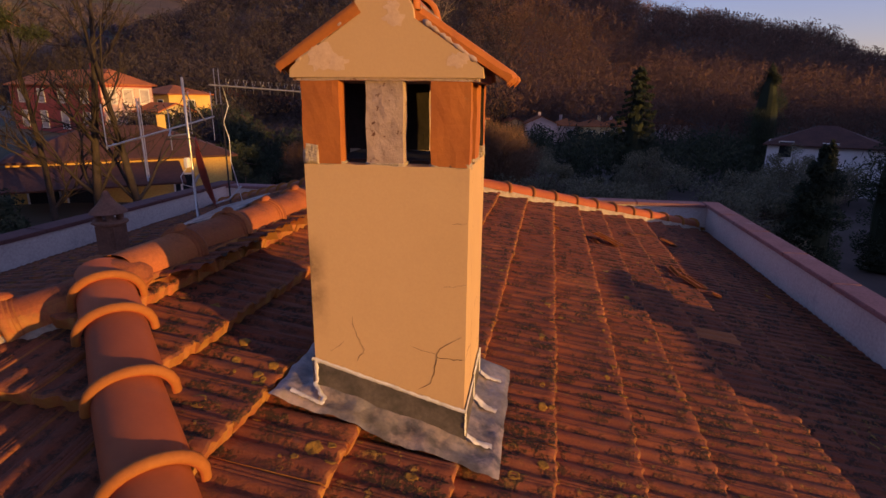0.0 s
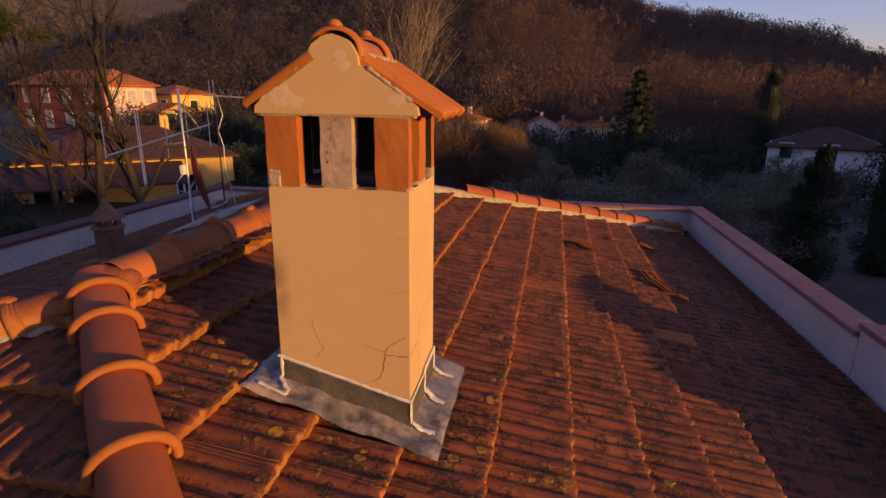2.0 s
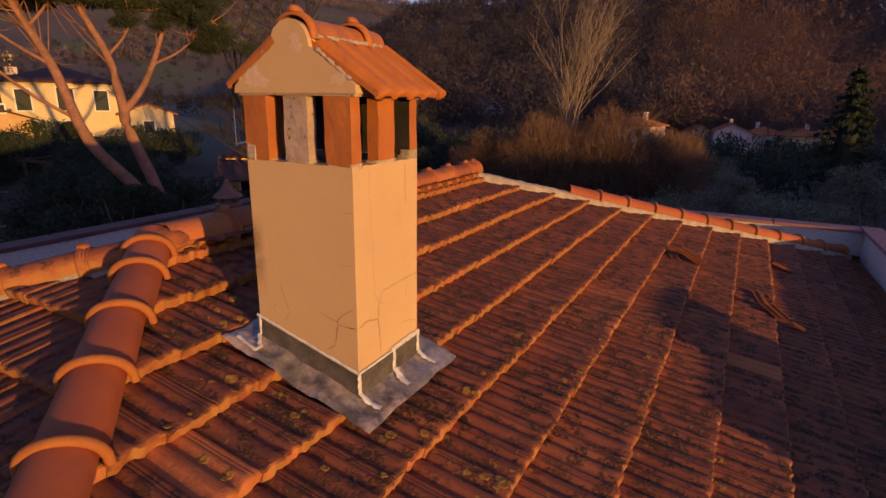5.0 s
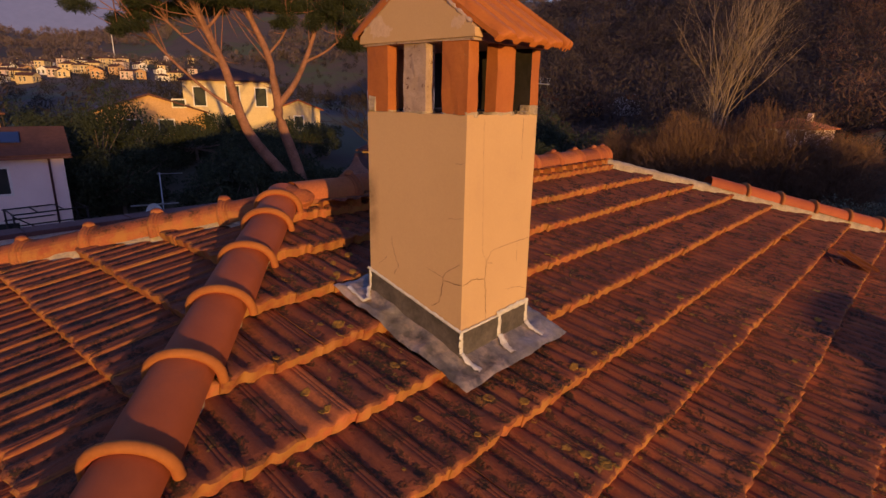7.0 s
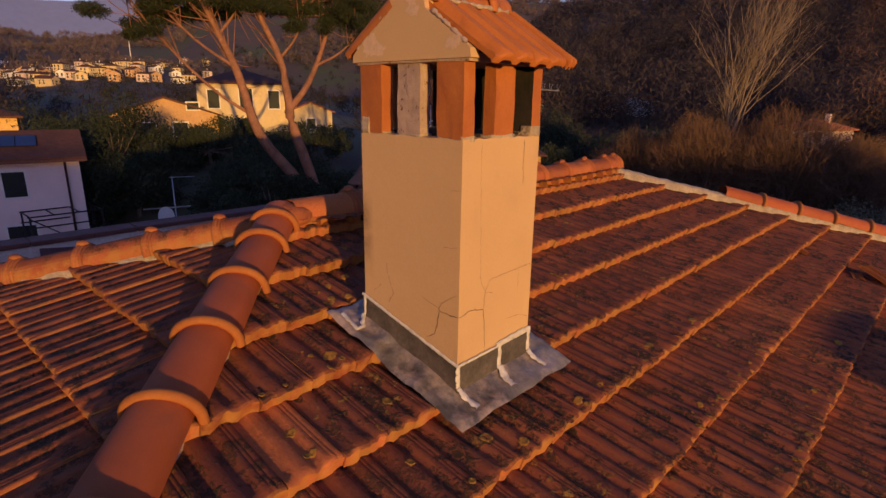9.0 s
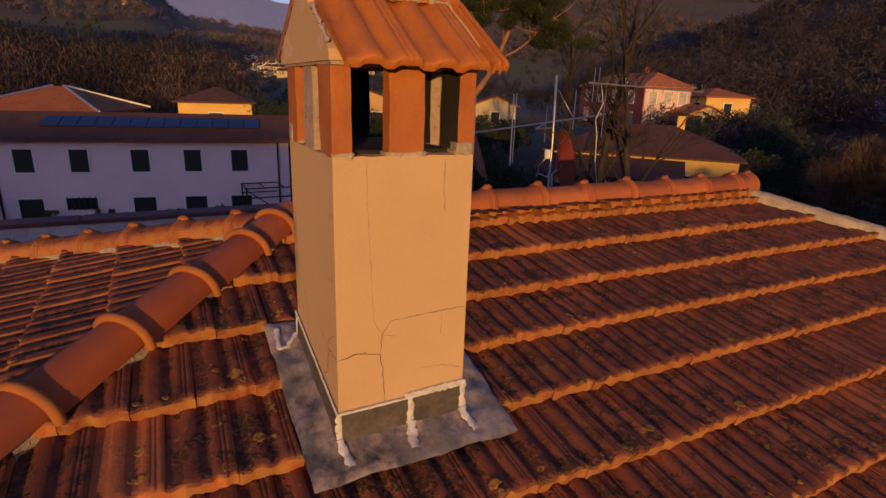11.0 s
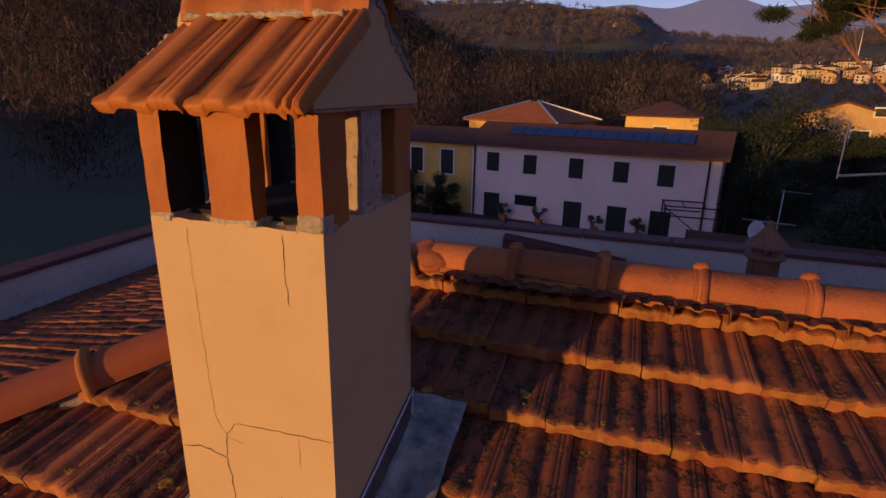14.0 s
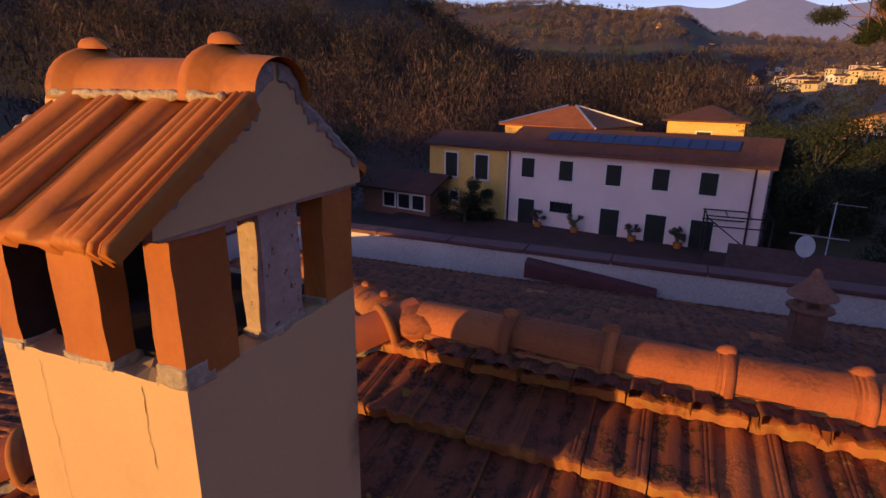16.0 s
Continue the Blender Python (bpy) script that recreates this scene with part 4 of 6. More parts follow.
EDGE = ((0.288, 1.295), (0.275, 1.320), (0.20, 1.374), (0.14, 1.417), (0.098, 1.442), (0.076, 1.465), (0.067, 1.487), (0.047, 1.506), (0.025, 1.514), (0.0, 1.517))
ragged_band([(CXC + x, z) for x, z in EDGE], CH_Y1 + 0.012, 0.042, 3)
ragged_band([(CXC - x, z) for x, z in EDGE], CH_Y1 + 0.012, 0.03, 7)
# chipped mortar along the gable edges
for yy, sd in ((CH_Y0 - 0.006, 0),):
    for sgn in (-1, 1):
        pts = [(CXC + sgn * (0.272 - 0.165 * t), yy, 1.302 + 0.118 * t) for t in (0, 0.25, 0.5, 0.75, 1.0)]
        fine = []
        for p, q in zip(pts, pts[1:]):
            fine += [Vector(p).lerp(Vector(q), i / 5) for i in range(5)]
        rng = random.Random(sd + sgn)
        v, f = tube_geo(fine, [0.009 * rng.uniform(0.3, 1.3) for _ in fine], 6)
        link_mesh("mortar_edge", v, f, M_CEMENT, chimney, True, "crumbled grey mortar edge")
    for cx, cz, r in ((-0.19, 1.315, 0.045), (-0.14, 1.30, 0.03), (0.03, 1.42, 0.028), (0.028, 1.45, 0.022), (0.22, 1.31, 0.03)):
        sgn = -1 if yy > 0 else 1
        verts, faces = [(CXC + cx * sgn, yy - sgn * 0.0085, cz)], []
        for k in range(22):
            t = 2 * math.pi * k / 22
            j = 1 + 0.75 * noise.noise(Vector((math.cos(t) * 2.6 + cx * 30, math.sin(t) * 2.6, cz * 20)))
            verts.append((CXC + cx * sgn + r * j * math.cos(t), yy - sgn * 0.0068, max(1.266, cz + r * 0.8 * j * math.sin(t))))
            faces.append((0, 1 + k, 1 + (k + 1) % 22))
        link_mesh("flaked_patch", verts, faces, M_FLAKE, chimney, True, "patch of flaked pale render")

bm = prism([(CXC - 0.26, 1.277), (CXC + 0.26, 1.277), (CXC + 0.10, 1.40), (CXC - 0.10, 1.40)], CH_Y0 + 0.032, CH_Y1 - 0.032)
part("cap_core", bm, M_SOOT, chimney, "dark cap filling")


def cap_tile(side, y0, width, extra=0.0):
    a = EAVE_A
    back = 0.010 if side > 0 else 0.048
    v, f = tile_geo(width, 0.365 - back / math.cos(a), 0.006, 0.022, 1.9)
    bm = bmesh.new()
    bv = [bm.verts.new(p) for p in v]
    for q in f:
        bm.faces.new([bv[i] for i in q])
    up = Vector((-side * math.cos(a), 0, math.sin(a)))
    u = Vector((0, side, 0))
    rot = Matrix((u, up, u.cross(up))).transposed().to_4x4()
    start = Vector((CXC + side * (0.372 - back + extra), y0, 1.241 + back * math.tan(a)))
    bm.transform(Matrix.Translation(start) @ rot)
    ob = part("cap_tile", bm, M_CAPTILE, chimney, "clean ribbed orange tile", True)
    ob.data.set_sharp_from_angle(angle=radians(72))


cap_tile(1, -0.222, 0.218, 0.004)
cap_tile(1, -0.001, 0.214, -0.004)
cap_tile(1, 0.216, 0.050, 0.006)
cap_tile(-1, 0.238, 0.21, 0.002)
cap_tile(-1, 0.025, 0.214, -0.003)
cap_tile(-1, -0.192, 0.054, 0.0)
for y, ln in ((CH_Y0 + 0.006, 0.37), (CH_Y0 + 0.342, 0.150)):
    v, f = ridge_geo(ln, 0.078, True)
    bm = bmesh.new()
    bv = [bm.verts.new(p) for p in v]
    for q in f:
        bm.faces.new([bv[i] for i in q])
    bm.transform(pose(CXC, y, 1.458 + (0.003 if y > 0 else 0)))
    ob = part("cap_ridge_tile", bm, M_CAPTILE, chimney, "orange barrel ridge tile with knobbed collar", True)
    ob.data.set_sharp_from_angle(angle=radians(50))
for sgn in (-1, 1):
    rng = random.Random(5 + sgn)
    pts = [Vector((CXC + sgn * 0.094, CH_Y0 + 0.02 + 0.42 * i / 30, 1.456)) for i in range(31)]
    v, f = tube_geo(pts, [0.010 * rng.uniform(0.2, 1.4) for _ in pts], 6)
    link_mesh("ridge_mortar", v, f, M_MORTAR, chimney, True, "lumpy mortar under the ridge tiles")

# lumpy mortar and a half tile where the hips meet the ridge
bm = bmesh.new()
bmesh.ops.create_icosphere(bm, subdivisions=3, radius=0.13)
for v in bm.verts:
    v.co = Vector((v.co.x * 1.1, v.co.y * 1.1, v.co.z * 0.62)) + noise.noise_vector(v.co * 14.0) * 0.018
bm.transform(pose(XR - 0.015, YS + 0.04, ZR + 0.02))
joint = part("mortar_joint", bm, M_RIDGE, None, "", True)
tagged(joint, "lumpy lichen-stained mortar where ridge and hips meet", "mortar", kind="structure")

# ---- loose things on the roof ----


def tile_top(x, y, at=None):
    """Height of the tiles on the east slope at x, y: lips, fall and ribs included."""
    lean = math.tan(SKEW) * (y - 0.4)
    d = (x - lean - XR) / CS - 0.167
    c = math.ceil(d / COURSE) if at is None else math.ceil(((at - lean - XR) / CS - 0.167) / COURSE)
    q = max(0.0, c * COURSE - d)
    w = (y + math.tan(SKEW) * (x - XR) - (0.1 if c % 2 == 0 else 0.0)) % PITCH_W
    h = 0.0
    for (x0, h0), (x1, h1) in zip(PROFILE, PROFILE[1:]):
        if x0 <= w <= x1:
            h = h0 + (h1 - h0) * (w - x0) / (x1 - x0)
    return roof_z(x) + (0.011 - 0.064 * q / 0.40 + h) / CS


def lichen_patches():
    rng = random.Random(11)
    chunks = []
    spots = [(-0.53, -0.47, 0.03), (-0.44, -0.26, 0.018), (-0.42, -0.18, 0.018), (-0.565, -0.19, 0.016), (-0.82, 0.1, 0.022), (-0.6, -0.06, 0.02), (-0.14, -0.49, 0.026), (-0.09, -0.47, 0.014),
             (0.08, -0.62, 0.016), (0.08, -0.81, 0.017), (0.2, -0.81, 0.016), (0.84, -0.2, 0.024), (0.915, -0.2, 0.024), (1.38, 0.12, 0.03)]
    for _ in range(64):
        x = rng.gauss(-0.3, 0.5)
        y = rng.gauss(-0.6, 0.45)
        if x + y < -1.05 or (CH_X0 - 0.1 < x < CH_X1 + 0.1 and y > -0.37) or x > 1.4:
            continue
        spots.append((x, y, rng.choice((0.006, 0.012, 0.018, 0.024))))
    for k in range(150):
        spots.append((XR + CS * (0.167 + COURSE * rng.randint(2, 7)) - rng.choice((0.004, 0.01, 0.02, 0.06)), rng.gauss(0.7, 0.9), rng.choice((0.006, 0.009, 0.013, 0.02))))
    spots = [q for q in spots if q[0] + q[1] > -1.05 and not (CH_X0 - 0.1 < q[0] < CH_X1 + 0.12 and -0.37 < q[1] < 0.4)]
    for x, y, r in spots:
        n = 18
        z = tile_top(x, y)
        verts = [(x, y, z + 0.002)]
        faces = []
        for ring_r, dz in ((0.62, 0.002), (0.86, 0.0032), (1.0, 0.0)):
            for q in range(n):
                t = 2 * math.pi * q / n
                j = 1 + 0.45 * noise.noise(Vector((math.cos(t) * 1.6 + x * 90, math.sin(t) * 1.6, y * 70))) + rng.uniform(-0.07, 0.07)
                verts.append((x + r * ring_r * j * math.cos(t), y + r * ring_r * j * math.sin(t), 0))
                verts[-1] = (verts[-1][0], verts[-1][1], tile_top(verts[-1][0], verts[-1][1], x) + dz)
        for q in range(n):
            q2 = (q + 1) % n
            faces.append((0, 1 + q, 1 + q2))
            for h in (0, n):
                faces.append((1 + h + q, 1 + h + n + q, 1 + h + n + q2, 1 + h + q2))
        chunks.append((verts, faces))
    v, f = join_geo(chunks)
    ob = link_mesh("lichen", v, f, M_LICHEN, None, True)
    tagged(ob, "scattered crusts of yellow lichen on the roof tiles", "lichen", kind="stuff")


lichen_patches()


def tile_fragment(x, y, turn, length, width):
    """A broken piece of ribbed tile lying on the roof."""
    k = PROFILE[: max(6, int(len(PROFILE) * width / 0.2))]
    bm = bmesh.new()
    rows = []
    rng = random.Random(int(x * 100))
    for yy in (0.0, 0.3, 0.7, 1.0):
        rows.append([bm.verts.new((px, yy * length + (rng.uniform(-0.02, 0.02) if yy in (0.0, 1.0) else 0), h * 1.3 + 0.02)) for px, h in k])
    for a, b in zip(rows, rows[1:]):
        for i in range(len(k) - 1):
            bm.faces.new((a[i], a[i + 1], b[i + 1], b[i]))
    bmesh.ops.solidify(bm, geom=bm.faces[:], thickness=0.018)
    ob = part("broken_tile", bm, M_CAPTILE, None)
    tagged(ob, "broken piece of orange clay tile lying on the roof", "tile fragment", group="broken tiles on the roof")
    ob.matrix_basis = pose(x, y, tile_top(x, y) - 0.012, 0, math.degrees(ANG), 0) @ pose(0, 0, 0, 4, 0, turn)


for x, y, a, ln, wd in ((0.74, 3.82, 70, 0.10, 0.08), (1.36, 3.72, 62, 0.30, 0.17), (1.12, 3.74, 20, 0.14, 0.1), (1.64, 4.66, 40, 0.08, 0.07), (2.24, 4.95, 75, 0.2, 0.12), (1.88, 3.42, 15, 0.24, 0.15), (2.0, 3.12, 40, 0.22, 0.14), (2.2, 3.08, 80, 0.09, 0.08), (3.06, 3.75, 75, 0.2, 0.12)):
    tile_fragment(x, y, a, ln, wd)

# small terracotta vent chimney on the west slope
pot = thing("vent_chimney", "small brown terracotta vent chimney with a conical cap", "chimney", (-2.88, 1.9, -0.14))
bm = box(-0.085, 0.085, -0.085, 0.085, -0.08, 0.33, 0.012)
part("shaft", bm, M_POT, pot)
v, f = tube_geo([(0, 0, 0.32), (0, 0, 0.345), (0, 0, 0.36)], [0.10, 0.135, 0.13], 16)
link_mesh("collar", v, f, M_POT, pot, True)
for k in range(4):
    t = math.pi / 4 + k * math.pi / 2
    tube("post", [(0.075 * math.cos(t), 0.075 * math.sin(t), 0.35), (0.075 * math.cos(t), 0.075 * math.sin(t), 0.43)], 0.028, M_POT, pot)
v, f = tube_geo([(0, 0, 0.425), (0, 0, 0.44), (0, 0, 0.50), (0, 0, 0.56), (0, 0, 0.575), (0, 0, 0.60)], [0.14, 0.135, 0.07, 0.03, 0.03, 0.012], 16)
link_mesh("cone_cap", v, f, M_POT, pot, True, "conical terracotta cap")

# aerial mast with two aerials and a red dish
mast = thing("aerial_mast", "galvanised mast with a long bare aerial and loose cables", "aerial", (-3.02, 3.25, -0.08))
tube("pole", [(0, 0, -0.1), (0.0, 0.0, 0.7), (0.02, -0.04, 1.45)], 0.013, M_METAL, mast)
b0, b1 = Vector((-0.16, -0.92, 0.84)), Vector((-0.42, 1.15, 1.03))
tube("boom", [b0, b1], 0.010, M_METAL, mast, 6, "long bare aerial boom")
for t, lo, hi in ((0.0, -0.02, 0.36), (0.27, -0.40, 0.36), (0.50, -0.22, 0.2), (0.72, -0.12, 0.34), (0.98, -0.28, 0.30)):
    p = b0.lerp(b1, t)
    tube("element", [p + Vector((0, 0, lo)), p + Vector((0, 0, hi))], 0.005, M_METAL, mast, 6)
p = b0.lerp(b1, 0.25)
tube("folded_element", [p + Vector((0.01, 0, -0.42)), p + Vector((0, 0, 0.36))], 0.0075, M_METAL, mast, 6, "thick folded element")
tube("bracket", [(0.0, 0, 0.9), (-0.12, -0.15, 0.88), (-0.27, 0.1, 0.93)], 0.009, M_METAL, mast, 6)
part("junction_box", box(-0.055, -0.005, -0.06, 0.0, 0.56, 0.66, 0.008), M_WHITEPLASTIC, mast, "cream plastic junction box")
tube("cable", [(0.0, 0.02, 1.3), (0.06, 0.12, 1.12), (0.09, 0.18, 1.02)], 0.006, M_METAL, mast, 6)
tube("cable", [(0.0, 0.02, 0.95), (0.06, 0.1, 0.86), (0.12, 0.12, 0.8), (0.1, 0.02, 0.72), (0.02, 0.0, 0.85), (-0.1, -0.2, 0.86)], 0.006, M_BLACKCABLE, mast, 6, "looped black cable")
tube("cable", [(-0.03, -0.05, 0.56), (-0.06, -0.12, 0.48), (-0.03, -0.14, 0.40), (0.02, -0.05, 0.36), (0.0, 0.0, 0.45)], 0.005, M_WHITECABLE, mast, 6)
aer = thing("toothed_aerial", "television aerial with a toothed boom on a thin pole", "aerial", (-2.93, 3.7, -0.06))
c0, c1 = Vector((-0.06, -0.05, 1.37)), Vector((0.62, 1.0, 1.31))
tube("boom", [c0, c1], 0.010, M_METAL, aer, 6)
for k in range(11):
    p = c0.lerp(c1, 0.16 + 0.82 * k / 10)
    tube("director", [p, p + Vector((-0.02, 0.01, 0.075)), p + Vector((0.02, 0.03, 0.075)), p], 0.003, M_METAL, aer, 5)
    tube("director", [p, p + Vector((0.0, 0.0, -0.065))], 0.003, M_METAL, aer, 5)
for q in (0.05, 0.09):
    tube("reflector", [c0.lerp(c1, q) + Vector((0, 0, -0.2)), c0.lerp(c1, q) + Vector((0, 0, 0.17))], 0.005, M_METAL, aer, 5)
tube("pole", [(0.0, 0.05, -0.1), (0.0, 0.05, 1.38)], 0.009, M_IRON, aer, 6)
tube("cable", [(0.02, 0.07, 1.36), (0.05, 0.1, 1.15), (0.0, 0.06, 0.98), (0.05, 0.06, 0.8), (0.02, 0.1, 0.55), (0.1, 0.12, 0.12), (0.14, 0.1, -0.12)], 0.0045, M_WHITECABLE, aer, 6, "dangling white cable")

dish = thing("satellite_dish", "red painted satellite dish seen against the dark trees", "satellite dish", (-3.02, 3.49, 0.39), 34)
bm = bmesh.new()
rows = []
for i in range(1, 10):
    r = i / 9
    rows.append([bm.verts.new((-0.075 * (1 - r * r), 0.36 * r * math.cos(2 * math.pi * k / 36), 0.41 * r * math.sin(2 * math.pi * k / 36))) for k in range(36)])
for a, b in zip(rows, rows[1:]):
    for k in range(36):
        bm.faces.new((a[k], a[(k + 1) % 36], b[(k + 1) % 36], b[k]))
bm.faces.new(rows[0])
bmesh.ops.solidify(bm, geom=bm.faces[:], thickness=0.008)
bm.transform(pose(0, 0, 0, 0, -10.5, 0))
part("reflector", bm, M_REDPLATE, dish, "red oval reflector", True)
tube("bracket", [(-0.06, 0, 0.0), (-0.14, -0.05, -0.1), (-0.13, -0.1, -0.5)], 0.016, M_METAL, dish)
tube("feed_arm", [(-0.02, 0, -0.36), (0.2, 0, -0.3), (0.34, 0, -0.16)], 0.01, M_METAL, dish)

# loose dark red flashing sheet leaning on the west parapet
sheet = thing("flashing_sheet", "dark red metal flashing sheet lying against the parapet", "sheet metal", (X_W + 0.02, 0.4, -0.5))
bm = bmesh.new()
ends = []
for y, hi, lo, out in ((-0.83, 0.02, -0.19, 0.16), (0.1, -0.09, -0.24, 0.15), (0.69, -0.17, -0.29, 0.13)):
    ends.append([bm.verts.new((x, y, z)) for x, z in ((0.012, hi), (out, hi - 0.035), (out + 0.02, lo), (out - 0.03, lo - 0.008), (0.012, lo + 0.02))])
for a, b in zip(ends, ends[1:]):
    for k in range(5):
        bm.faces.new((a[k], a[(k + 1) % 5], b[(k + 1) % 5], b[k]))
bm.faces.new(ends[0][::-1])
bm.faces.new(ends[-1])
part("panel", bm, M_DARKRED, sheet)
sheet2 = thing("grey_board", "flat grey sheet lying on the shaded roof slope", "board", (-2.6, 3.1, 0.06))
bm = box(-0.3, 0.3, -0.55, 0.55, 0.03, 0.045, 0.003)
ob = part("panel", bm, M_LEAD, sheet2)
sheet2.matrix_basis = pose(-2.6, 3.1, ZR - SLOPE * 1.43, 0, -math.degrees(ANG), 8)

# ---- the land ----
HILLS = (
    # azimuth and skyline angle pairs, foot and crest distance
    (((35, 1), (62, 2.3), (68, 4.4), (77, 6.7), (90, 10.2), (105, 11), (116, 8.6), (121, 7.6), (125, 5.6), (132, 2), (138, -0.5), (145, -3)), 150, 620),
    (((166, -3), (174, -0.5), (184, 0.4), (195, 1.4), (198.5, 3.6), (206.6, 7.0), (225, 9.5), (250, 9.5), (275, 4)), 85, 380),
    (((104, 3), (116, 8.4), (128, 9.5), (140, 9.8), (152, 8.4), (160, 5.0), (168, 4.2), (176, 5.2), (180, 7.4), (190, 8.2), (201, 8.1), (205, 7.3), (220, 6), (235, 2)), 480, 1500),
    (((120, -4), (140, -0.4), (150, 1.2), (163, 2.4), (171, 1.2), (181, 0.0), (191, -3)), 140, 850),
    (((120, -6), (140, -4.5), (150, -4), (160, -4.2), (166, -6)), 22, 60),
    # Last three: unseen rises, added only to shade the land and houses.
    (((-85, -2), (-70, 2.35), (-43, 2.35), (-38, 2.95), (-29.5, 2.95), (-27.5, 2.35), (20, 2.35), (40, -2)), 60, 160),
    (((-165, 2), (-145, 15), (-95, 17), (-80, 12), (-68, 2)), 150, 300),
    (((-8, 1), (8, 7), (20, 11), (34, 11), (44, 4)), 300, 560),
)


def lerp_table(table, a):
    if a <= table[0][0] or a >= table[-1][0]:
        return None
    for (a0, e0), (a1, e1) in zip(table, table[1:]):
        if a0 <= a <= a1:
            t = (a - a0) / (a1 - a0)
            t = t * t * (3 - 2 * t)
            return e0 + (e1 - e0) * t
    return None


def land(x, y):
    r = math.hypot(x, y)
    az = math.degrees(math.atan2(y, x))
    z = GROUND_Z + 0.25 * noise.noise(Vector((x * 0.03, y * 0.03, 0)))
    for table, foot, crest in HILLS:
        for a in (az, az + 360):
            el = lerp_table(table, a)
            if el is None or r < foot:
                continue
            s = min(1.0, (r - foot) / (crest - foot))
            s = s * s * (3 - 2 * s) * 0.45 + s * 0.55
            top = 1.2 + crest * math.tan(radians(el))
            h = GROUND_Z + (top - GROUND_Z) * s
            if crest > 200:
                h += s * crest * (0.012 * noise.noise(Vector((x / crest * 7, y / crest * 7, 2.0))) + 0.006 * noise.noise(Vector((x / crest * 21, y / crest * 21, 5.0))))
            z = max(z, h)
    return z


NA, NR = 288, 74
verts, faces = [(0, 0, GROUND_Z)], []
for i in range(NR):
    r = 4 * (4600 / 4) ** (i / (NR - 1))
    for k in range(NA):
        a = 2 * math.pi * k / NA
        x, y = r * math.cos(a), r * math.sin(a)
        verts.append((x, y, land(x, y)))
for k in range(NA):
    faces.append((0, 1 + k, 1 + (k + 1) % NA))
for i in range(NR - 1):
    for k in range(NA):
        a, b = 1 + i * NA + k, 1 + i * NA + (k + 1) % NA
        faces.append((a, a + NA, b + NA, b))
ground = link_mesh("ground", verts, faces, M_GROUND, None, True)
tagged(ground, "winter valley floor rising to brown wooded hills", "ground", kind="structure")

# far blue mountains
FAR = ((20, 3), (60, 4), (100, 7), (118, 9.0), (128, 9.8), (140, 10.2), (152, 9.4), (160, 8.4), (167.5, 7.6), (172, 8.8), (176.5, 7.9), (180, 8.3), (186, 7.8), (200, 7), (230, 5), (260, 3))
verts, faces = [], []
n = 360
for i in range(n + 1):
    az = 20 + 240 * i / n
    el = lerp_table(FAR, az) or 3
    a = radians(az)
    for k, (r, f) in enumerate(((3600, 0.0), (3900, 0.45), (4200, 0.8), (4500, 1.0))):
        top = r * math.tan(radians(el)) * f
        rough = 45 * f * (noise.noise(Vector((az * 0.25, k * 1.7, 0))) + 0.5 * noise.noise(Vector((az * 0.9, k * 2.3, 4))))
        verts.append((r * math.cos(a), r * math.sin(a), -40 + top + rough * (0.35 if k == 3 else 1.0)))
    if i:
        for k in range(3):
            q = (i - 1) * 4 + k
            faces.append((q, q + 4, q + 5, q + 1))
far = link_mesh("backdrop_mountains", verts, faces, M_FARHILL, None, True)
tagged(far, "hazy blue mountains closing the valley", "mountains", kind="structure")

# ---- woods ----


def woods(name, label, count, az0, az1, r0, r1, size, seed, material, stretch=1.5, keep=None, sprays=34, fine=0.16, lean=0.75):
    """Many far trees, each a loose crown of upright twig sprays over a thin stem."""
    rng = np.random.default_rng(seed)
    spots = []
    tries = 0
    while len(spots) < count and tries < count * 4:
        tries += 1
        az = rng.uniform(az0, az1)
        r = math.sqrt(rng.uniform(r0 * r0, r1 * r1))
        x, y = r * math.cos(radians(az)), r * math.sin(radians(az))
        if keep and not keep(x, y, r, az):
            continue
        spots.append((x, y, land(x, y)))
    p = np.array(spots)
    n = len(p)
    s = size * rng.uniform(0.6, 1.3, n)
    d = rng.normal(size=(n, sprays, 3))
    d /= np.linalg.norm(d, axis=2, keepdims=True)
    k = rng.random((n, sprays, 1)) ** 0.45
    c = d * k * np.stack([s * 0.48, s * 0.48, s * 0.5 * stretch], 1)[:, None, :]
    c += p[:, None, :]
    c[:, :, 2] += (s * 0.5 * stretch)[:, None]
    a = rng.normal(size=(n, sprays, 3)) * np.array([lean, lean, 1.0])
    a /= np.linalg.norm(a, axis=2, keepdims=True)
    b = np.cross(a, rng.normal(size=(n, sprays, 3)))
    b /= np.linalg.norm(b, axis=2, keepdims=True)
    ln = (s * fine)[:, None, None] * rng.uniform(0.8, 2.2, (n, sprays, 1))
    v = np.stack([c - a * ln + b * ln * 0.2, c - a * ln - b * ln * 0.2, c + a * ln], 2).reshape(-1, 3)
    me = bpy.data.meshes.new(name)
    q = len(v) // 3
    me.vertices.add(len(v))
    me.vertices.foreach_set("co", v.astype(np.float32).ravel())
    me.loops.add(len(v))
    me.loops.foreach_set("vertex_index", np.arange(len(v), dtype=np.int32))
    me.polygons.add(q)
    me.polygons.foreach_set("loop_start", np.arange(0, len(v), 3, dtype=np.int32))
    me.update(calc_edges=True)
    me.materials.append(material)
    ob = new(name, me)
    tagged(ob, label, "woods", kind="stuff")
    return ob


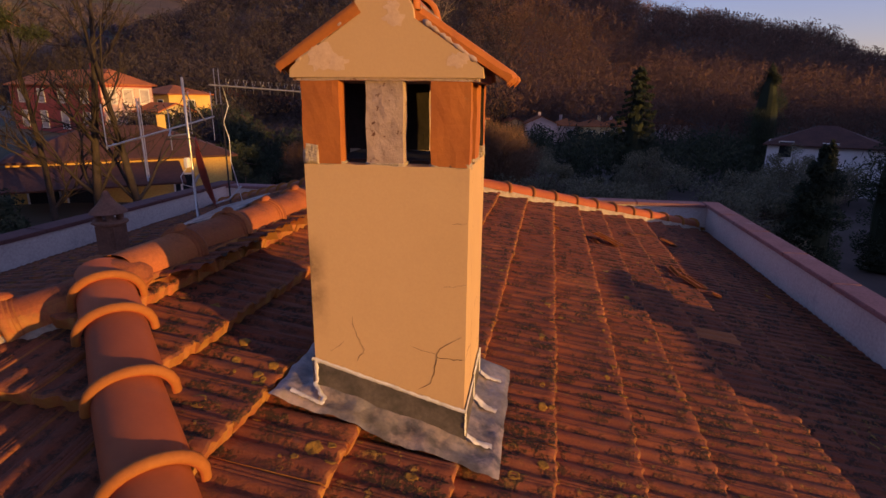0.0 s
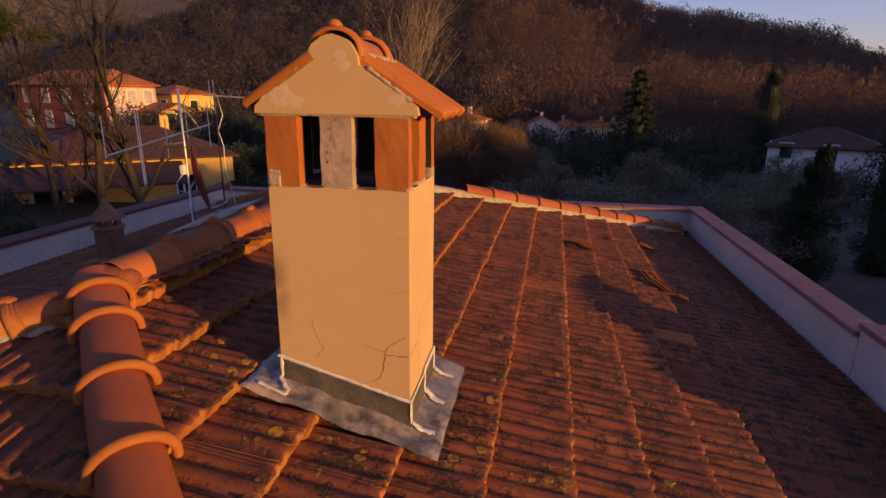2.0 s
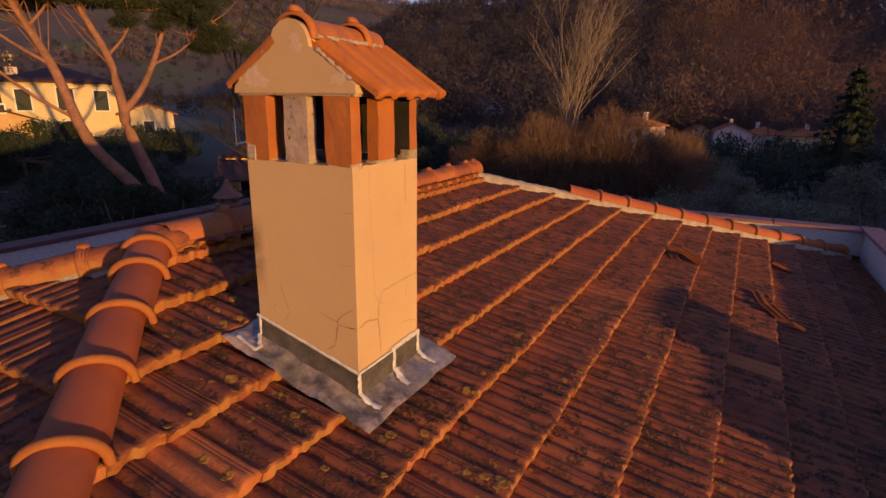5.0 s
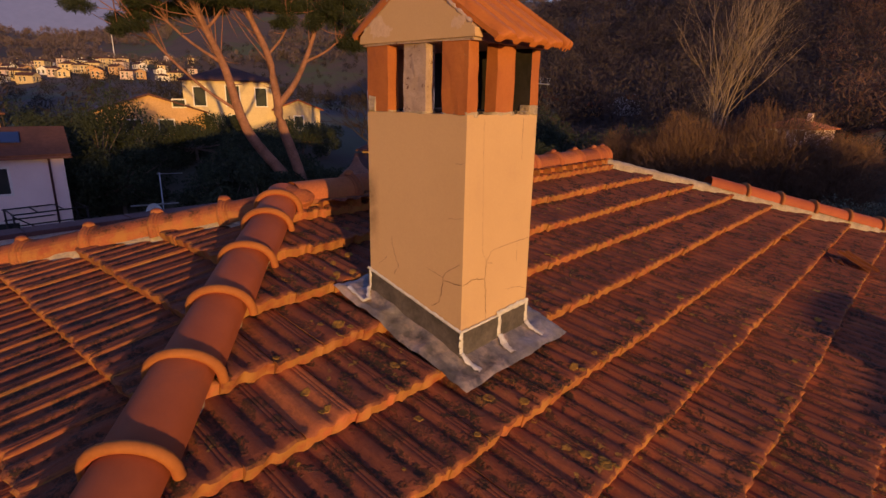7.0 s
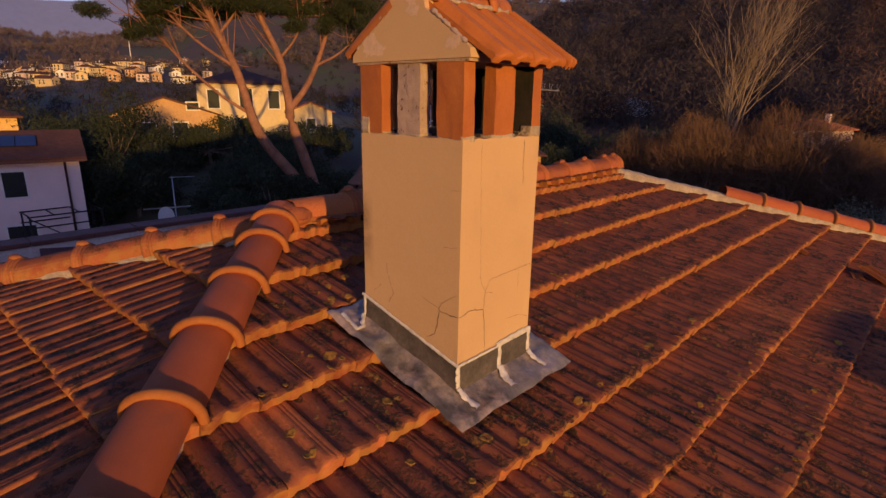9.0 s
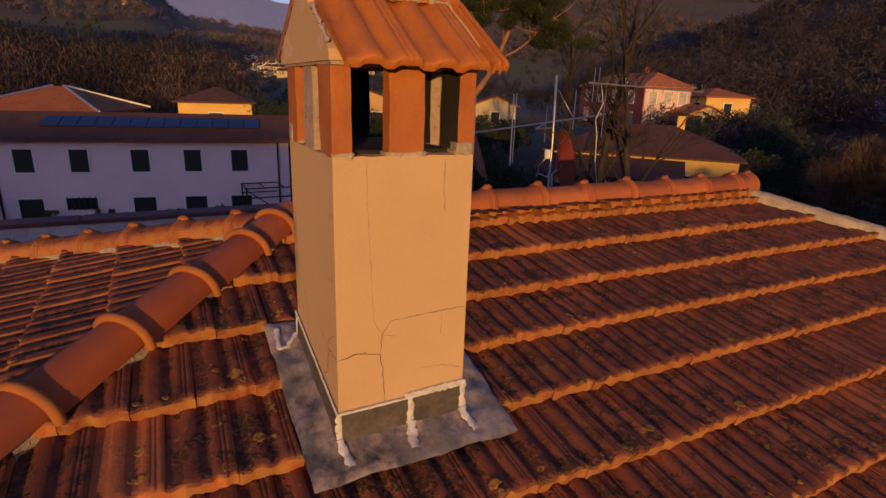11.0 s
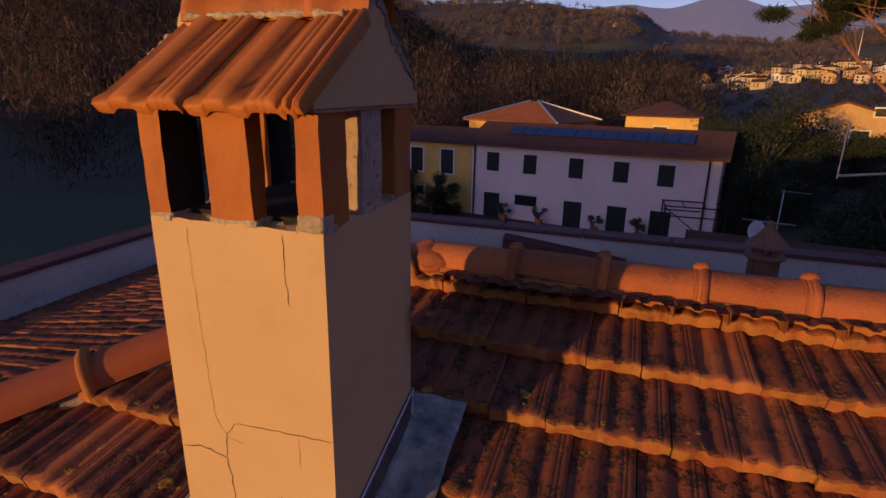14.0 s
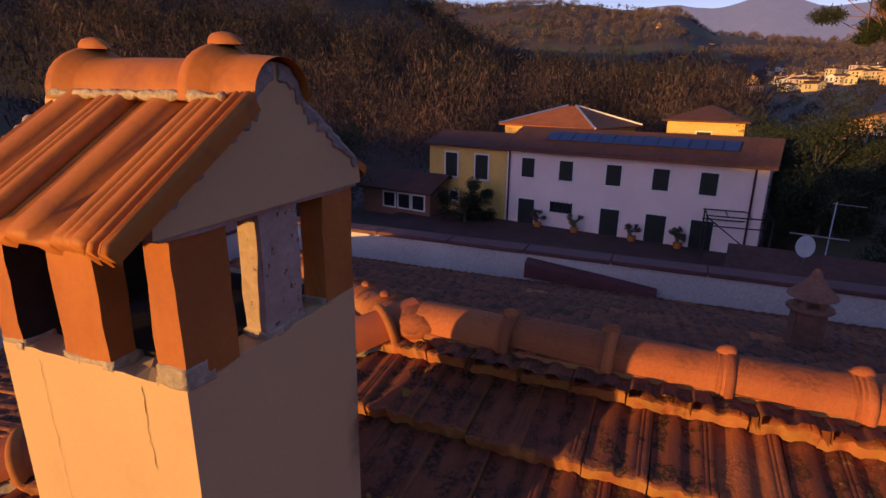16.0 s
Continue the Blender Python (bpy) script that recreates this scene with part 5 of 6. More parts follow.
woods("woods_north", "bare russet winter woods covering the hillside", 1300, 44, 97, 124, 330, 10.0, 1, M_NORTHWOODS, 1.45, None, 230, 0.036)
woods("woods_shaded", "bare woods coloured dark for the shade on the hillside", 1500, 93, 134, 125, 330, 9.5, 31, M_SHADEWOODS, 1.45, lambda x, y, r, a: r > 150 or a < 112, 150, 0.05)
woods("woods_ridge", "bare brown winter woods on the upper hillside", 1900, 38, 97, 320, 640, 11.0, 21, M_NORTHWOODS, 1.5, None, 90, 0.075)
woods("woods_shaded_ridge", "bare woods coloured dark for the shade on the upper hillside", 1400, 93, 138, 320, 640, 11.0, 33, M_SHADEWOODS, 1.5, None, 90, 0.075)
woods("woods_southwest", "dark pine and bare oak woods on the hillside", 2000, 176, 240, 95, 395, 9.0, 2, M_PINEWOODS, 1.7, None, 150, 0.046, 0.35)
woods("woods_lower", "bare brown trees behind the pink house", 560, 172, 236, 56, 190, 8.5, 12, M_WOODS, 1.5, lambda x, y, r, a: r > 62 or a > 196, 480, 0.025, 0.32)
woods("woods_far", "patchy woods on the distant hillside", 5200, 110, 222, 700, 1520, 11, 3, M_FARWOODS, 0.95, lambda x, y, r, a: noise.noise(Vector((x * 0.004, y * 0.004, 1))) > -0.15, 36, 0.14)
woods("hedges_village", "hedges and small trees between the village houses", 1100, 118, 186, 95, 840, 6.5, 4, M_PINEWOODS, 0.9, None, 80, 0.08)
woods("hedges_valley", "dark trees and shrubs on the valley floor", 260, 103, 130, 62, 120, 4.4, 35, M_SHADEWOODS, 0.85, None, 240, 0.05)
woods("hedges_north", "dark garden shrubs behind the house", 420, 40, 128, 60, 112, 4.8, 5, M_DARKLEAF, 0.9, None, 200, 0.05)

# ---- trees ----


def branch_chunks(rng, p, d, length, radius, depth, chunks, spread=0.5, droop=0.0, sides=5, kids=(2, 4)):
    n = 4
    pts, q, dd = [p], p.copy(), d.copy()
    for i in range(n):
        dd = (dd + Vector((rng.gauss(0, 0.12), rng.gauss(0, 0.12), rng.gauss(0, 0.08) + 0.05 - droop))).normalized()
        q = q + dd * (length / n)
        pts.append(q.copy())
    radii = [radius * (1 - 0.6 * i / n) for i in range(n + 1)]
    chunks.append(tube_geo(pts, radii, sides if radius > 0.03 else 3))
    if depth == 0:
        return
    for _ in range(rng.randint(*kids)):
        t = rng.uniform(0.35, 1.0)
        base = pts[min(n, int(t * n))]
        side = Vector((rng.gauss(0, 1), rng.gauss(0, 1), rng.gauss(0, 0.5)))
        nd = (dd + side.normalized() * rng.uniform(spread * 0.6, spread * 1.3)).normalized()
        branch_chunks(rng, base.copy(), nd, length * rng.uniform(0.5, 0.78), radius * 0.5, depth - 1, chunks, spread, droop, sides, kids)


def bare_tree(name, label, loc, height, seed, material, depth=4, spread=0.55, trunk_r=0.16, stems=1, kids=(2, 4)):
    rng = random.Random(seed)
    t = thing(name, label, "tree", loc)
    trunk, twigs = [], []
    for _ in range(stems):
        d = Vector((rng.gauss(0, 0.12), rng.gauss(0, 0.12), 1)).normalized()
        pts = [Vector((0, 0, -0.4))]
        for i in range(6):
            d = (d + Vector((rng.gauss(0, 0.04), rng.gauss(0, 0.04), 0.12))).normalized()
            pts.append(pts[-1] + d * height * 0.15)
        radii = [trunk_r * (1 - 0.12 * i) for i in range(7)]
        trunk.append(tube_geo(pts, radii, 8))
        for i in range(2, 7):
            for _ in range(rng.randint(2, 3)):
                a = rng.uniform(0, 2 * math.pi)
                nd = Vector((math.cos(a) * spread, math.sin(a) * spread, rng.uniform(0.5, 1.0))).normalized()
                branch_chunks(rng, pts[i].copy(), nd, height * rng.uniform(0.16, 0.28), radii[i] * 0.5, depth - 1, twigs, spread, 0.0, 5, kids)
    v, f = join_geo(trunk)
    link_mesh("trunk", v, f, material, t, True)
    v, f = join_geo(twigs)
    link_mesh("crown", v, f, material, t, True)
    return t


def shrub(name, label, loc, radius, height, stems, seed, material):
    """A dense leafless bush: stems below, a haze of thin arching twigs above."""
    rng = random.Random(seed)
    t = thing(name, label, "shrub", loc)
    chunks = []
    for _ in range(stems):
        a, r = rng.uniform(0, 2 * math.pi), radius * math.sqrt(rng.random()) * 0.5
        p = Vector((r * math.cos(a), r * math.sin(a), 0))
        d = Vector((math.cos(a) * rng.uniform(0.1, 0.7), math.sin(a) * rng.uniform(0.1, 0.7), 1)).normalized()
        branch_chunks(rng, p, d, height * rng.uniform(0.4, 0.7), 0.05, 1, chunks, 0.5, 0.02, 3, (2, 3))
    v, f = join_geo(chunks)
    link_mesh("stem", v, f, material, t)
    verts, faces = [], []
    for _ in range(13000):
        d = Vector((rng.gauss(0, 1), rng.gauss(0, 1), rng.gauss(0.25, 1))).normalized()
        k = rng.random() ** 0.5 * (1 + 0.25 * noise.noise(d * 2.2))
        p = Vector((d.x * radius * k, d.y * radius * k, height * 0.55 + d.z * height * 0.48 * k))
        a = (d + Vector((rng.gauss(0, 0.6), rng.gauss(0, 0.6), rng.gauss(0.5, 0.5)))).normalized()
        b = a.orthogonal().normalized()
        ln, w = rng.uniform(0.2, 0.7), rng.uniform(0.008, 0.018)
        n = len(verts)
        verts += [p - a * ln + b * w, p - a * ln - b * w, p + a * ln]
        faces.append((n, n + 1, n + 2))
    link_mesh("crown", verts, faces, material, t)
    return t


def leaf_cloud(rng, clumps, per, size, slim=0.45):
    """Small leaf sprays round clump centres (centre, radii)."""
    verts, faces = [], []
    for c, rad in clumps:
        for _ in range(per):
            d = Vector((rng.gauss(0, 1), rng.gauss(0, 1), rng.gauss(0, 1))).normalized()
            k = rng.random() ** 0.4
            p = Vector(c) + Vector((d.x * rad[0], d.y * rad[1], d.z * rad[2])) * k
            a = Vector((rng.gauss(0, 1), rng.gauss(0, 1), rng.gauss(0, 1))).normalized()
            b = a.orthogonal().normalized()
            s = size * rng.uniform(0.6, 1.4)
            n = len(verts)
            verts += [p - a * s + b * s * slim, p - a * s - b * s * slim, p + a * s]
            faces.append((n, n + 1, n + 2))
    return verts, faces


def leafy_tree(name, label, loc, height, radius, seed, material, per=130, leaf=0.16, clumps=26, low=0.3):
    rng = random.Random(seed)
    t = thing(name, label, "tree", loc)
    chunks = []
    top = Vector((rng.uniform(-0.3, 0.3), rng.uniform(-0.3, 0.3), height * 0.45))
    chunks.append(tube_geo([(0, 0, -0.4), tuple(top * 0.5), tuple(top)], [0.16, 0.13, 0.1], 7))
    cl = []
    for _ in range(clumps):
        a, e = rng.uniform(0, 2 * math.pi), rng.random()
        rr = radius * math.sqrt(rng.random())
        z = height * (low + (1 - low) * e * (1 - 0.35 * (rr / radius) ** 2))
        c = Vector((rr * math.cos(a), rr * math.sin(a), z))
        s = radius * rng.uniform(0.22, 0.42)
        cl.append((c, (s, s, s * 0.8)))
        chunks.append(tube_geo([tuple(top * 0.8), tuple(c * 0.7 + top * 0.2), tuple(c)], [0.06, 0.04, 0.02], 4))
    v, f = join_geo(chunks)
    link_mesh("trunk", v, f, M_BARK, t, True)
    v, f = leaf_cloud(rng, cl, per, leaf)
    link_mesh("crown", v, f, material, t)
    return t


def cypress(name, label, loc, height, radius, seed, material=None, jag=0.15):
    rng = random.Random(seed)
    t = thing(name, label, "tree", loc)
    v, f = tube_geo([(0, 0, -0.4), (0, 0, height * 0.6)], [0.16, 0.05], 7)
    link_mesh("trunk", v, f, M_BARK, t, True)
    cl = []
    for i in range(46):
        h = (i + rng.random()) / 46
        w = radius * (math.sin(math.pi * min(1, h * 0.85 + 0.12)) ** 0.8) * (1 - h * 0.35)
        a = rng.uniform(0, 2 * math.pi)
        cl.append((Vector((math.cos(a) * w * 0.55, math.sin(a) * w * 0.55, height * (0.03 + 0.95 * h))), (w * 0.55, w * 0.55, height * 0.06)))
    hs = [0.02, 0.12, 0.3, 0.5, 0.7, 0.85, 0.95]
    core = tube_geo([(0, 0, height * h) for h in hs], [radius * 0.5 * (math.sin(math.pi * min(1, h * 0.85 + 0.12)) ** 0.8) * (1 - h * 0.35) for h in hs], 14)
    v, f = join_geo([core, leaf_cloud(rng, cl, 420, 0.085)])
    link_mesh("crown", v, f, material or M_CYPRESS, t)
    return t


def conifer(name, label, loc, height, radius, seed):
    """A spruce-like tree with tiers of drooping boughs."""
    rng = random.Random(seed)
    t = thing(name, label, "tree", loc)
    v, f = tube_geo([(0, 0, -0.4), (0, 0, height * 0.98)], [0.2, 0.03], 7)
    link_mesh("trunk", v, f, M_BARK, t, True)
    cl = []
    for i in range(80):
        h = 0.12 + 0.86 * i / 80
        w = radius * (1 - h) ** 0.8 * rng.uniform(0.65, 1.15)
        a = i * 2.4 + rng.uniform(-0.4, 0.4)
        for k in (0.35, 0.65, 0.95):
            cl.append((Vector((math.cos(a) * w * k, math.sin(a) * w * k, height * h - 0.25 * w * k)), (0.3, 0.3, 0.18)))
    core = tube_geo([(0, 0, height * h) for h in (0.1, 0.3, 0.6, 0.95)], [radius * 0.3 * (1 - h) ** 0.8 for h in (0.1, 0.3, 0.6, 0.95)], 12)
    v, f = join_geo([core, leaf_cloud(rng, cl, 75, 0.12)])
    link_mesh("crown", v, f, M_CYPRESS, t)
    return t


def bend(pts, k=4):
    """Points of a smooth line through pts."""
    p = [Vector(q) for q in pts]
    p = [p[0] * 2 - p[1]] + p + [p[-1] * 2 - p[-2]]
    out = []
    for a, b, c, d in zip(p, p[1:], p[2:], p[3:]):
        for i in range(k):
            t = i / k
            out.append(0.5 * (2 * b + (c - a) * t + (2 * a - 5 * b + 4 * c - d) * t * t + (3 * b - 3 * c + d - a) * t ** 3))
    return out + [p[-2]]


def stone_pine(foot, limbs, seed):
    """A stone pine: a bare leaning trunk, the first limb, with boughs and a wide flat crown of needle clumps over them."""
    rng = random.Random(seed)
    t = thing("stone_pine", "tall stone pine with bare sunlit trunk and a flat crown", "tree", foot, group="stone pines beside the house")
    f0 = Vector(foot)
    chunks, cl = [], []
    for pts, r0, r1 in limbs:
        line = bend([Vector(p) - f0 for p in pts])
        n = len(line)
        chunks.append(tube_geo([tuple(p) for p in line], [r0 + (r1 - r0) * i / (n - 1) for i in range(n)], 9 if r0 > 0.1 else 6))
        for _ in range(9 if r0 > 0.1 else 7):
            q = line[rng.randrange(n // 2, n)]
            out = Vector((rng.gauss(0, 1), rng.gauss(0, 1), rng.gauss(0.15, 0.35))).normalized()
            e = q + out * rng.uniform(0.5, 1.7)
            chunks.append(tube_geo([tuple(q), tuple(q.lerp(e, 0.5) + Vector((0, 0, -0.08))), tuple(e)], [0.03, 0.02, 0.008], 4))
        tip = line[-1]
        for _ in range(24):
            e = tip + Vector((rng.gauss(0, 1.0), rng.gauss(0, 1.0), rng.uniform(-1.7, 1.5)))
            base = line[rng.randrange(int(n * 0.6), n)]
            m = base.lerp(e, 0.5) + Vector((0, 0, -0.15))
            chunks.append(tube_geo([tuple(base), tuple(m), tuple(e)], [0.035, 0.022, 0.01], 4))
            cl.append((e, (rng.uniform(0.45, 0.95), rng.uniform(0.45, 0.95), rng.uniform(0.25, 0.45))))
    v, f = join_geo(chunks)
    link_mesh("trunk", v, f, M_PINEBARK, t, True)
    v, f = leaf_cloud(rng, cl, 620, 0.12, 0.12)
    link_mesh("crown", v, f, M_NEEDLES, t)
    return t


stone_pine((-23.4, 17.8, GROUND_Z), (
    (((-23.4, 17.8, GROUND_Z - 0.3), (-24.64, 15.27, -3.79), (-25.71, 13.48, -0.89), (-26.14, 12.73, 2.21), (-26.46, 12.05, 4.09), (-27.02, 11.07, 6.71)), 0.36, 0.11),
    (((-25.83, 13.25, 0.09), (-26.64, 11.69, 1.34), (-27.39, 9.94, 3.34), (-27.89, 8.44, 5.59)), 0.10, 0.04),
    (((-26.14, 12.69, 2.46), (-26.89, 10.94, 3.84), (-27.76, 9.07, 6.09)), 0.09, 0.04),
    (((-26.46, 12.05, 4.09), (-26.02, 12.82, 5.21), (-25.64, 13.44, 6.96)), 0.09, 0.04),
    (((-26.39, 12.19, 3.71), (-28.14, 12.44, 5.21), (-29.64, 12.69, 6.84)), 0.09, 0.04)), 3)
stone_pine((-23.9, 16.6, GROUND_Z), (
    (((-23.9, 16.6, GROUND_Z - 0.3), (-24.28, 15.80, -3.79), (-24.84, 14.95, -0.41), (-24.90, 14.85, 0.87), (-25.08, 14.57, 3.02), (-25.45, 13.95, 4.76), (-25.89, 13.32, 6.96)), 0.34, 0.10),
    (((-24.89, 14.88, 0.46), (-24.32, 15.75, 1.84), (-23.78, 16.53, 4.04), (-23.39, 17.07, 6.71)), 0.19, 0.07),
    (((-24.08, 16.07, 2.71), (-23.27, 17.19, 3.46), (-22.39, 18.44, 4.96)), 0.08, 0.03),
    (((-25.08, 14.57, 3.02), (-24.52, 15.32, 4.21), (-24.14, 15.82, 6.21)), 0.08, 0.03),
    (((-23.78, 16.53, 4.04), (-24.89, 17.69, 5.46), (-25.89, 18.69, 6.96)), 0.08, 0.03)), 8)


def fan_tree(name, label, loc, fork, height, stems, seed, material):
    """A bare poplar: a short trunk that breaks into a fan of slender upright stems."""
    rng = random.Random(seed)
    t = thing(name, label, "tree", loc)
    v, f = tube_geo([(0, 0, -0.4), (0.1, 0, fork * 0.6), (0, 0, fork)], [0.34, 0.3, 0.24], 8)
    link_mesh("trunk", v, f, material, t, True)
    chunks = []
    for i in range(stems):
        a = 2 * math.pi * i / stems + rng.uniform(-0.3, 0.3)
        o = rng.uniform(0.03, 0.36)
        d = Vector((math.cos(a) * o, math.sin(a) * o, 1)).normalized()
        p = Vector((0, 0, fork - rng.uniform(0.0, 2.0)))
        branch_chunks(rng, p, d, (height - fork) * rng.uniform(0.45, 0.75), 0.075, 3, chunks, 0.5, -0.02, 5, (3, 5))
    v, f = join_geo(chunks)
    link_mesh("crown", v, f, material, t, True)
    return t


fan_tree("poplar", "pale bare poplar with a fan of slender stems", (-11.8, 48.0, GROUND_Z), 6.5, 20.0, 8, 21, M_TWIG)
for k, (x, y, r, h) in enumerate(((-17.5, 44.0, 4.2, 6.8), (-12.5, 43.5, 4.6, 8.2), (-7.0, 45.0, 4.6, 9.0), (-3.0, 46.0, 3.8, 7.4))):
    shrub("willow_shrub", "dense brown leafless willow shrub", (x, y, GROUND_Z), r, h, 60, 4 + k, M_WILLOW)
bare_tree("bare_tree", "dark leafless tree with spreading branches", (-20.4, 20.6, GROUND_Z), 17.0, 31, M_DARKBARK, 4, 0.75, 0.26, 1, (3, 4))
bare_tree("bare_tree", "dark leafless tree with spreading branches", (-18.6, 22.1, GROUND_Z), 16.0, 37, M_DARKBARK, 4, 0.75, 0.24, 1, (3, 4))
bare_tree("bare_tree", "dark leafless tree with spreading branches", (-22.6, 20.2, GROUND_Z), 14.5, 41, M_DARKBARK, 4, 0.75, 0.2, 1, (3, 4))
conifer("spruce", "dark drooping conifer in the olive grove", (10.4, 57.4, GROUND_Z), 13.0, 5.0, 5)
cypress("cypress", "tall dark cypress behind the olive trees", (31.0, 80.0, GROUND_Z), 14.2, 3.7, 6)
cypress("cypress", "dark cypress close to the parapet", (14.4, 27.2, GROUND_Z), 7.6, 1.8, 7)
cypress("cypress", "dark cypress close to the parapet", (20.4, 31.5, GROUND_Z), 11.2, 2.3, 9)
# Unseen tree, added for the soft-edged shadow on the eastern roof slope.
leafy_tree("evergreen_tree", "unseen round evergreen, added to shade the eastern slope", (24.6, -6.2, GROUND_Z), 9.7, 2.4, 10, M_DARKLEAF, 330, 0.11, 30, 0.1)
rng = random.Random(77)
for k in range(26):
    a, r = radians(rng.uniform(62, 96)), rng.uniform(26, 62)
    x, y = r * math.cos(a), r * math.sin(a)
    if math.hypot(x - 14.8, y - 27.5) < 3.5:
        continue
    leafy_tree("olive_tree", "grey-green olive tree in the grove", (x, y, land(x, y)), rng.uniform(3.8, 5.6), rng.uniform(2.2, 3.2), 100 + k, M_OLIVE, 260, 0.085, 22, 0.2)
for k in range(14):
    a, r = radians(rng.uniform(96, 128)), rng.uniform(30, 70)
    x, y = r * math.cos(a), r * math.sin(a)
    leafy_tree("evergreen_tree", "dark evergreen garden tree", (x, y, land(x, y)), rng.uniform(2.2, 3.6), rng.uniform(1.6, 2.6), 200 + k, M_DARKLEAF, 230, 0.10, 22, 0.15)
# Last two: added before the pines, standing in for shade on their trunks.
for k, (x, y, h, r) in enumerate(((-44, 9.5, 8.2, 4.2), (-50, 10.5, 8.0, 4.0), (-41, 10.8, 7.5, 3.6), (-37, 10.6, 5.2, 3.0), (-57, 9.0, 9.0, 4.4), (-45, 14.0, 4.6, 3.4), (-30, 14.5, 3.6, 3.0), (-34, 17.5, 3.8, 3.4), (-28, 19, 3.4, 3.0), (-38, 22, 3.4, 3.4), (-44, 19, 3.2, 3.2), (-42, 28, 3.0, 3.2), (-50, 24, 2.4, 3.0), (-21.4, 11.6, 6.4, 2.2), (-20.4, 14.2, 6.1, 2.2))):
    leafy_tree("evergreen_tree", "large dark evergreen tree in the shade", (x, y, land(x, y)), h, r, 300 + k, M_DARKLEAF, 360, 0.10, 28, 0.1)
leafy_tree("round_bush", "clipped dark round bush before the yellow house", (-37.0, -12.0, GROUND_Z), 3.5, 1.9, 351, M_DARKLEAF, 300, 0.09, 22, 0.1)
leafy_tree("evergreen_tree", "dark evergreen beside the low shed", (-33.5, -24, GROUND_Z), 9.2, 4.8, 353, M_DARKLEAF, 420, 0.11, 44, 0.08)

# ---- houses ----


def gable_roof(L, W, z, rise, over=0.4, thick=0.16):
    """Ridge along x."""
    bm = bmesh.new()
    x0, x1 = -L / 2 - over, L / 2 + over
    hw = W / 2 + over
    dz = over * rise / (W / 2)
    sec = [(-hw, z - dz), (0, z + rise), (hw, z - dz), (hw, z - dz + thick), (0, z + rise + thick), (-hw, z - dz + thick)]
    a = [bm.verts.new((x0, y, zz)) for y, zz in sec]
    b = [bm.verts.new((x1, y, zz)) for y, zz in sec]
    bm.faces.new((a[0], a[1], a[4], a[5]))
    bm.faces.new((a[1], a[2], a[3], a[4]))
    bm.faces.new((b[5], b[4], b[1], b[0]))
    bm.faces.new((b[4], b[3], b[2], b[1]))
    for i in range(6):
        j = (i + 1) % 6
        bm.faces.new((a[i], a[j], b[j], b[i]))
    return bm


def hip_roof(L, W, z, rise, over=0.45, thick=0.15):
    bm = bmesh.new()
    x, y = L / 2 + over, W / 2 + over
    rl = max(0.01, x - y)
    lo = [bm.verts.new(p) for p in ((-x, -y, z), (x, -y, z), (x, y, z), (-x, y, z))]
    up = [bm.verts.new((v.co.x, v.co.y, z + thick)) for v in lo]
    r = [bm.verts.new((-rl, 0, z + rise + thick)), bm.verts.new((rl, 0, z + rise + thick))]
    bm.faces.new(lo[::-1])
    for i in range(4):
        bm.faces.new((lo[i], lo[(i + 1) % 4], up[(i + 1) % 4], up[i]))
    bm.faces.new((up[0], up[1], r[1], r[0]))
    bm.faces.new((up[1], up[2], r[1]))
    bm.faces.new((up[2], up[3], r[0], r[1]))
    bm.faces.new((up[3], up[0], r[0]))
    return bm


def gable_walls(L, W, z0, z1, rise):
    """A block with gables at both x ends."""
    bm = bmesh.new()
    sec = [(-W / 2, z0), (W / 2, z0), (W / 2, z1), (0, z1 + rise), (-W / 2, z1)]
    a = [bm.verts.new((-L / 2, y, z)) for y, z in sec]
    b = [bm.verts.new((L / 2, y, z)) for y, z in sec]
    bm.faces.new(a)
    bm.faces.new(b[::-1])
    for i in range(5):
        j = (i + 1) % 5
        bm.faces.new((a[i], b[i], b[j], a[j]))
    return bm


def window(owner, face, s, z, w, h, L, W, pane, trim=M_TRIM, name="window"):
    """A framed opening on the face 'y-', 'y+', 'x-' or 'x+' at s along it, sill at z."""
    def put(a0, a1, z0, z1, d0, d1):
        if face == "y-":
            return box(a0, a1, -W / 2 - d1, -W / 2 - d0, z0, z1)
        if face == "y+":
            return box(a0, a1, W / 2 + d0, W / 2 + d1, z0, z1)
        if face == "x-":
            return box(-L / 2 - d1, -L / 2 - d0, a0, a1, z0, z1)
        return box(L / 2 + d0, L / 2 + d1, a0, a1, z0, z1)
    t = 0.12
    bm = put(s - w / 2 - t, s - w / 2, z - t, z + h + t, 0.0, 0.05)
    for q in ((s + w / 2, s + w / 2 + t, z - t, z + h + t), (s - w / 2, s + w / 2, z + h, z + h + t), (s - w / 2, s + w / 2, z - t, z)):
        extra = put(*q, 0.0, 0.05)
        me = bpy.data.meshes.new("tmp")
        extra.to_mesh(me)
        extra.free()
        bm.from_mesh(me)
        bpy.data.meshes.remove(me)
    fr = part(name, bm, trim, owner)
    part("shutter" if pane is M_SHUTTER else "pane", put(s - w / 2, s + w / 2, z, z + h, 0.004, 0.03), pane, fr)
    return fr


# the long pink house; local x runs along its front, front at y- after the turn
P0, P1 = Vector((-38.9, -9.4)), Vector((-35.4, 7.3))
K = 0.89


def hz(z):
    return 1.47 + (z - 1.47) * K


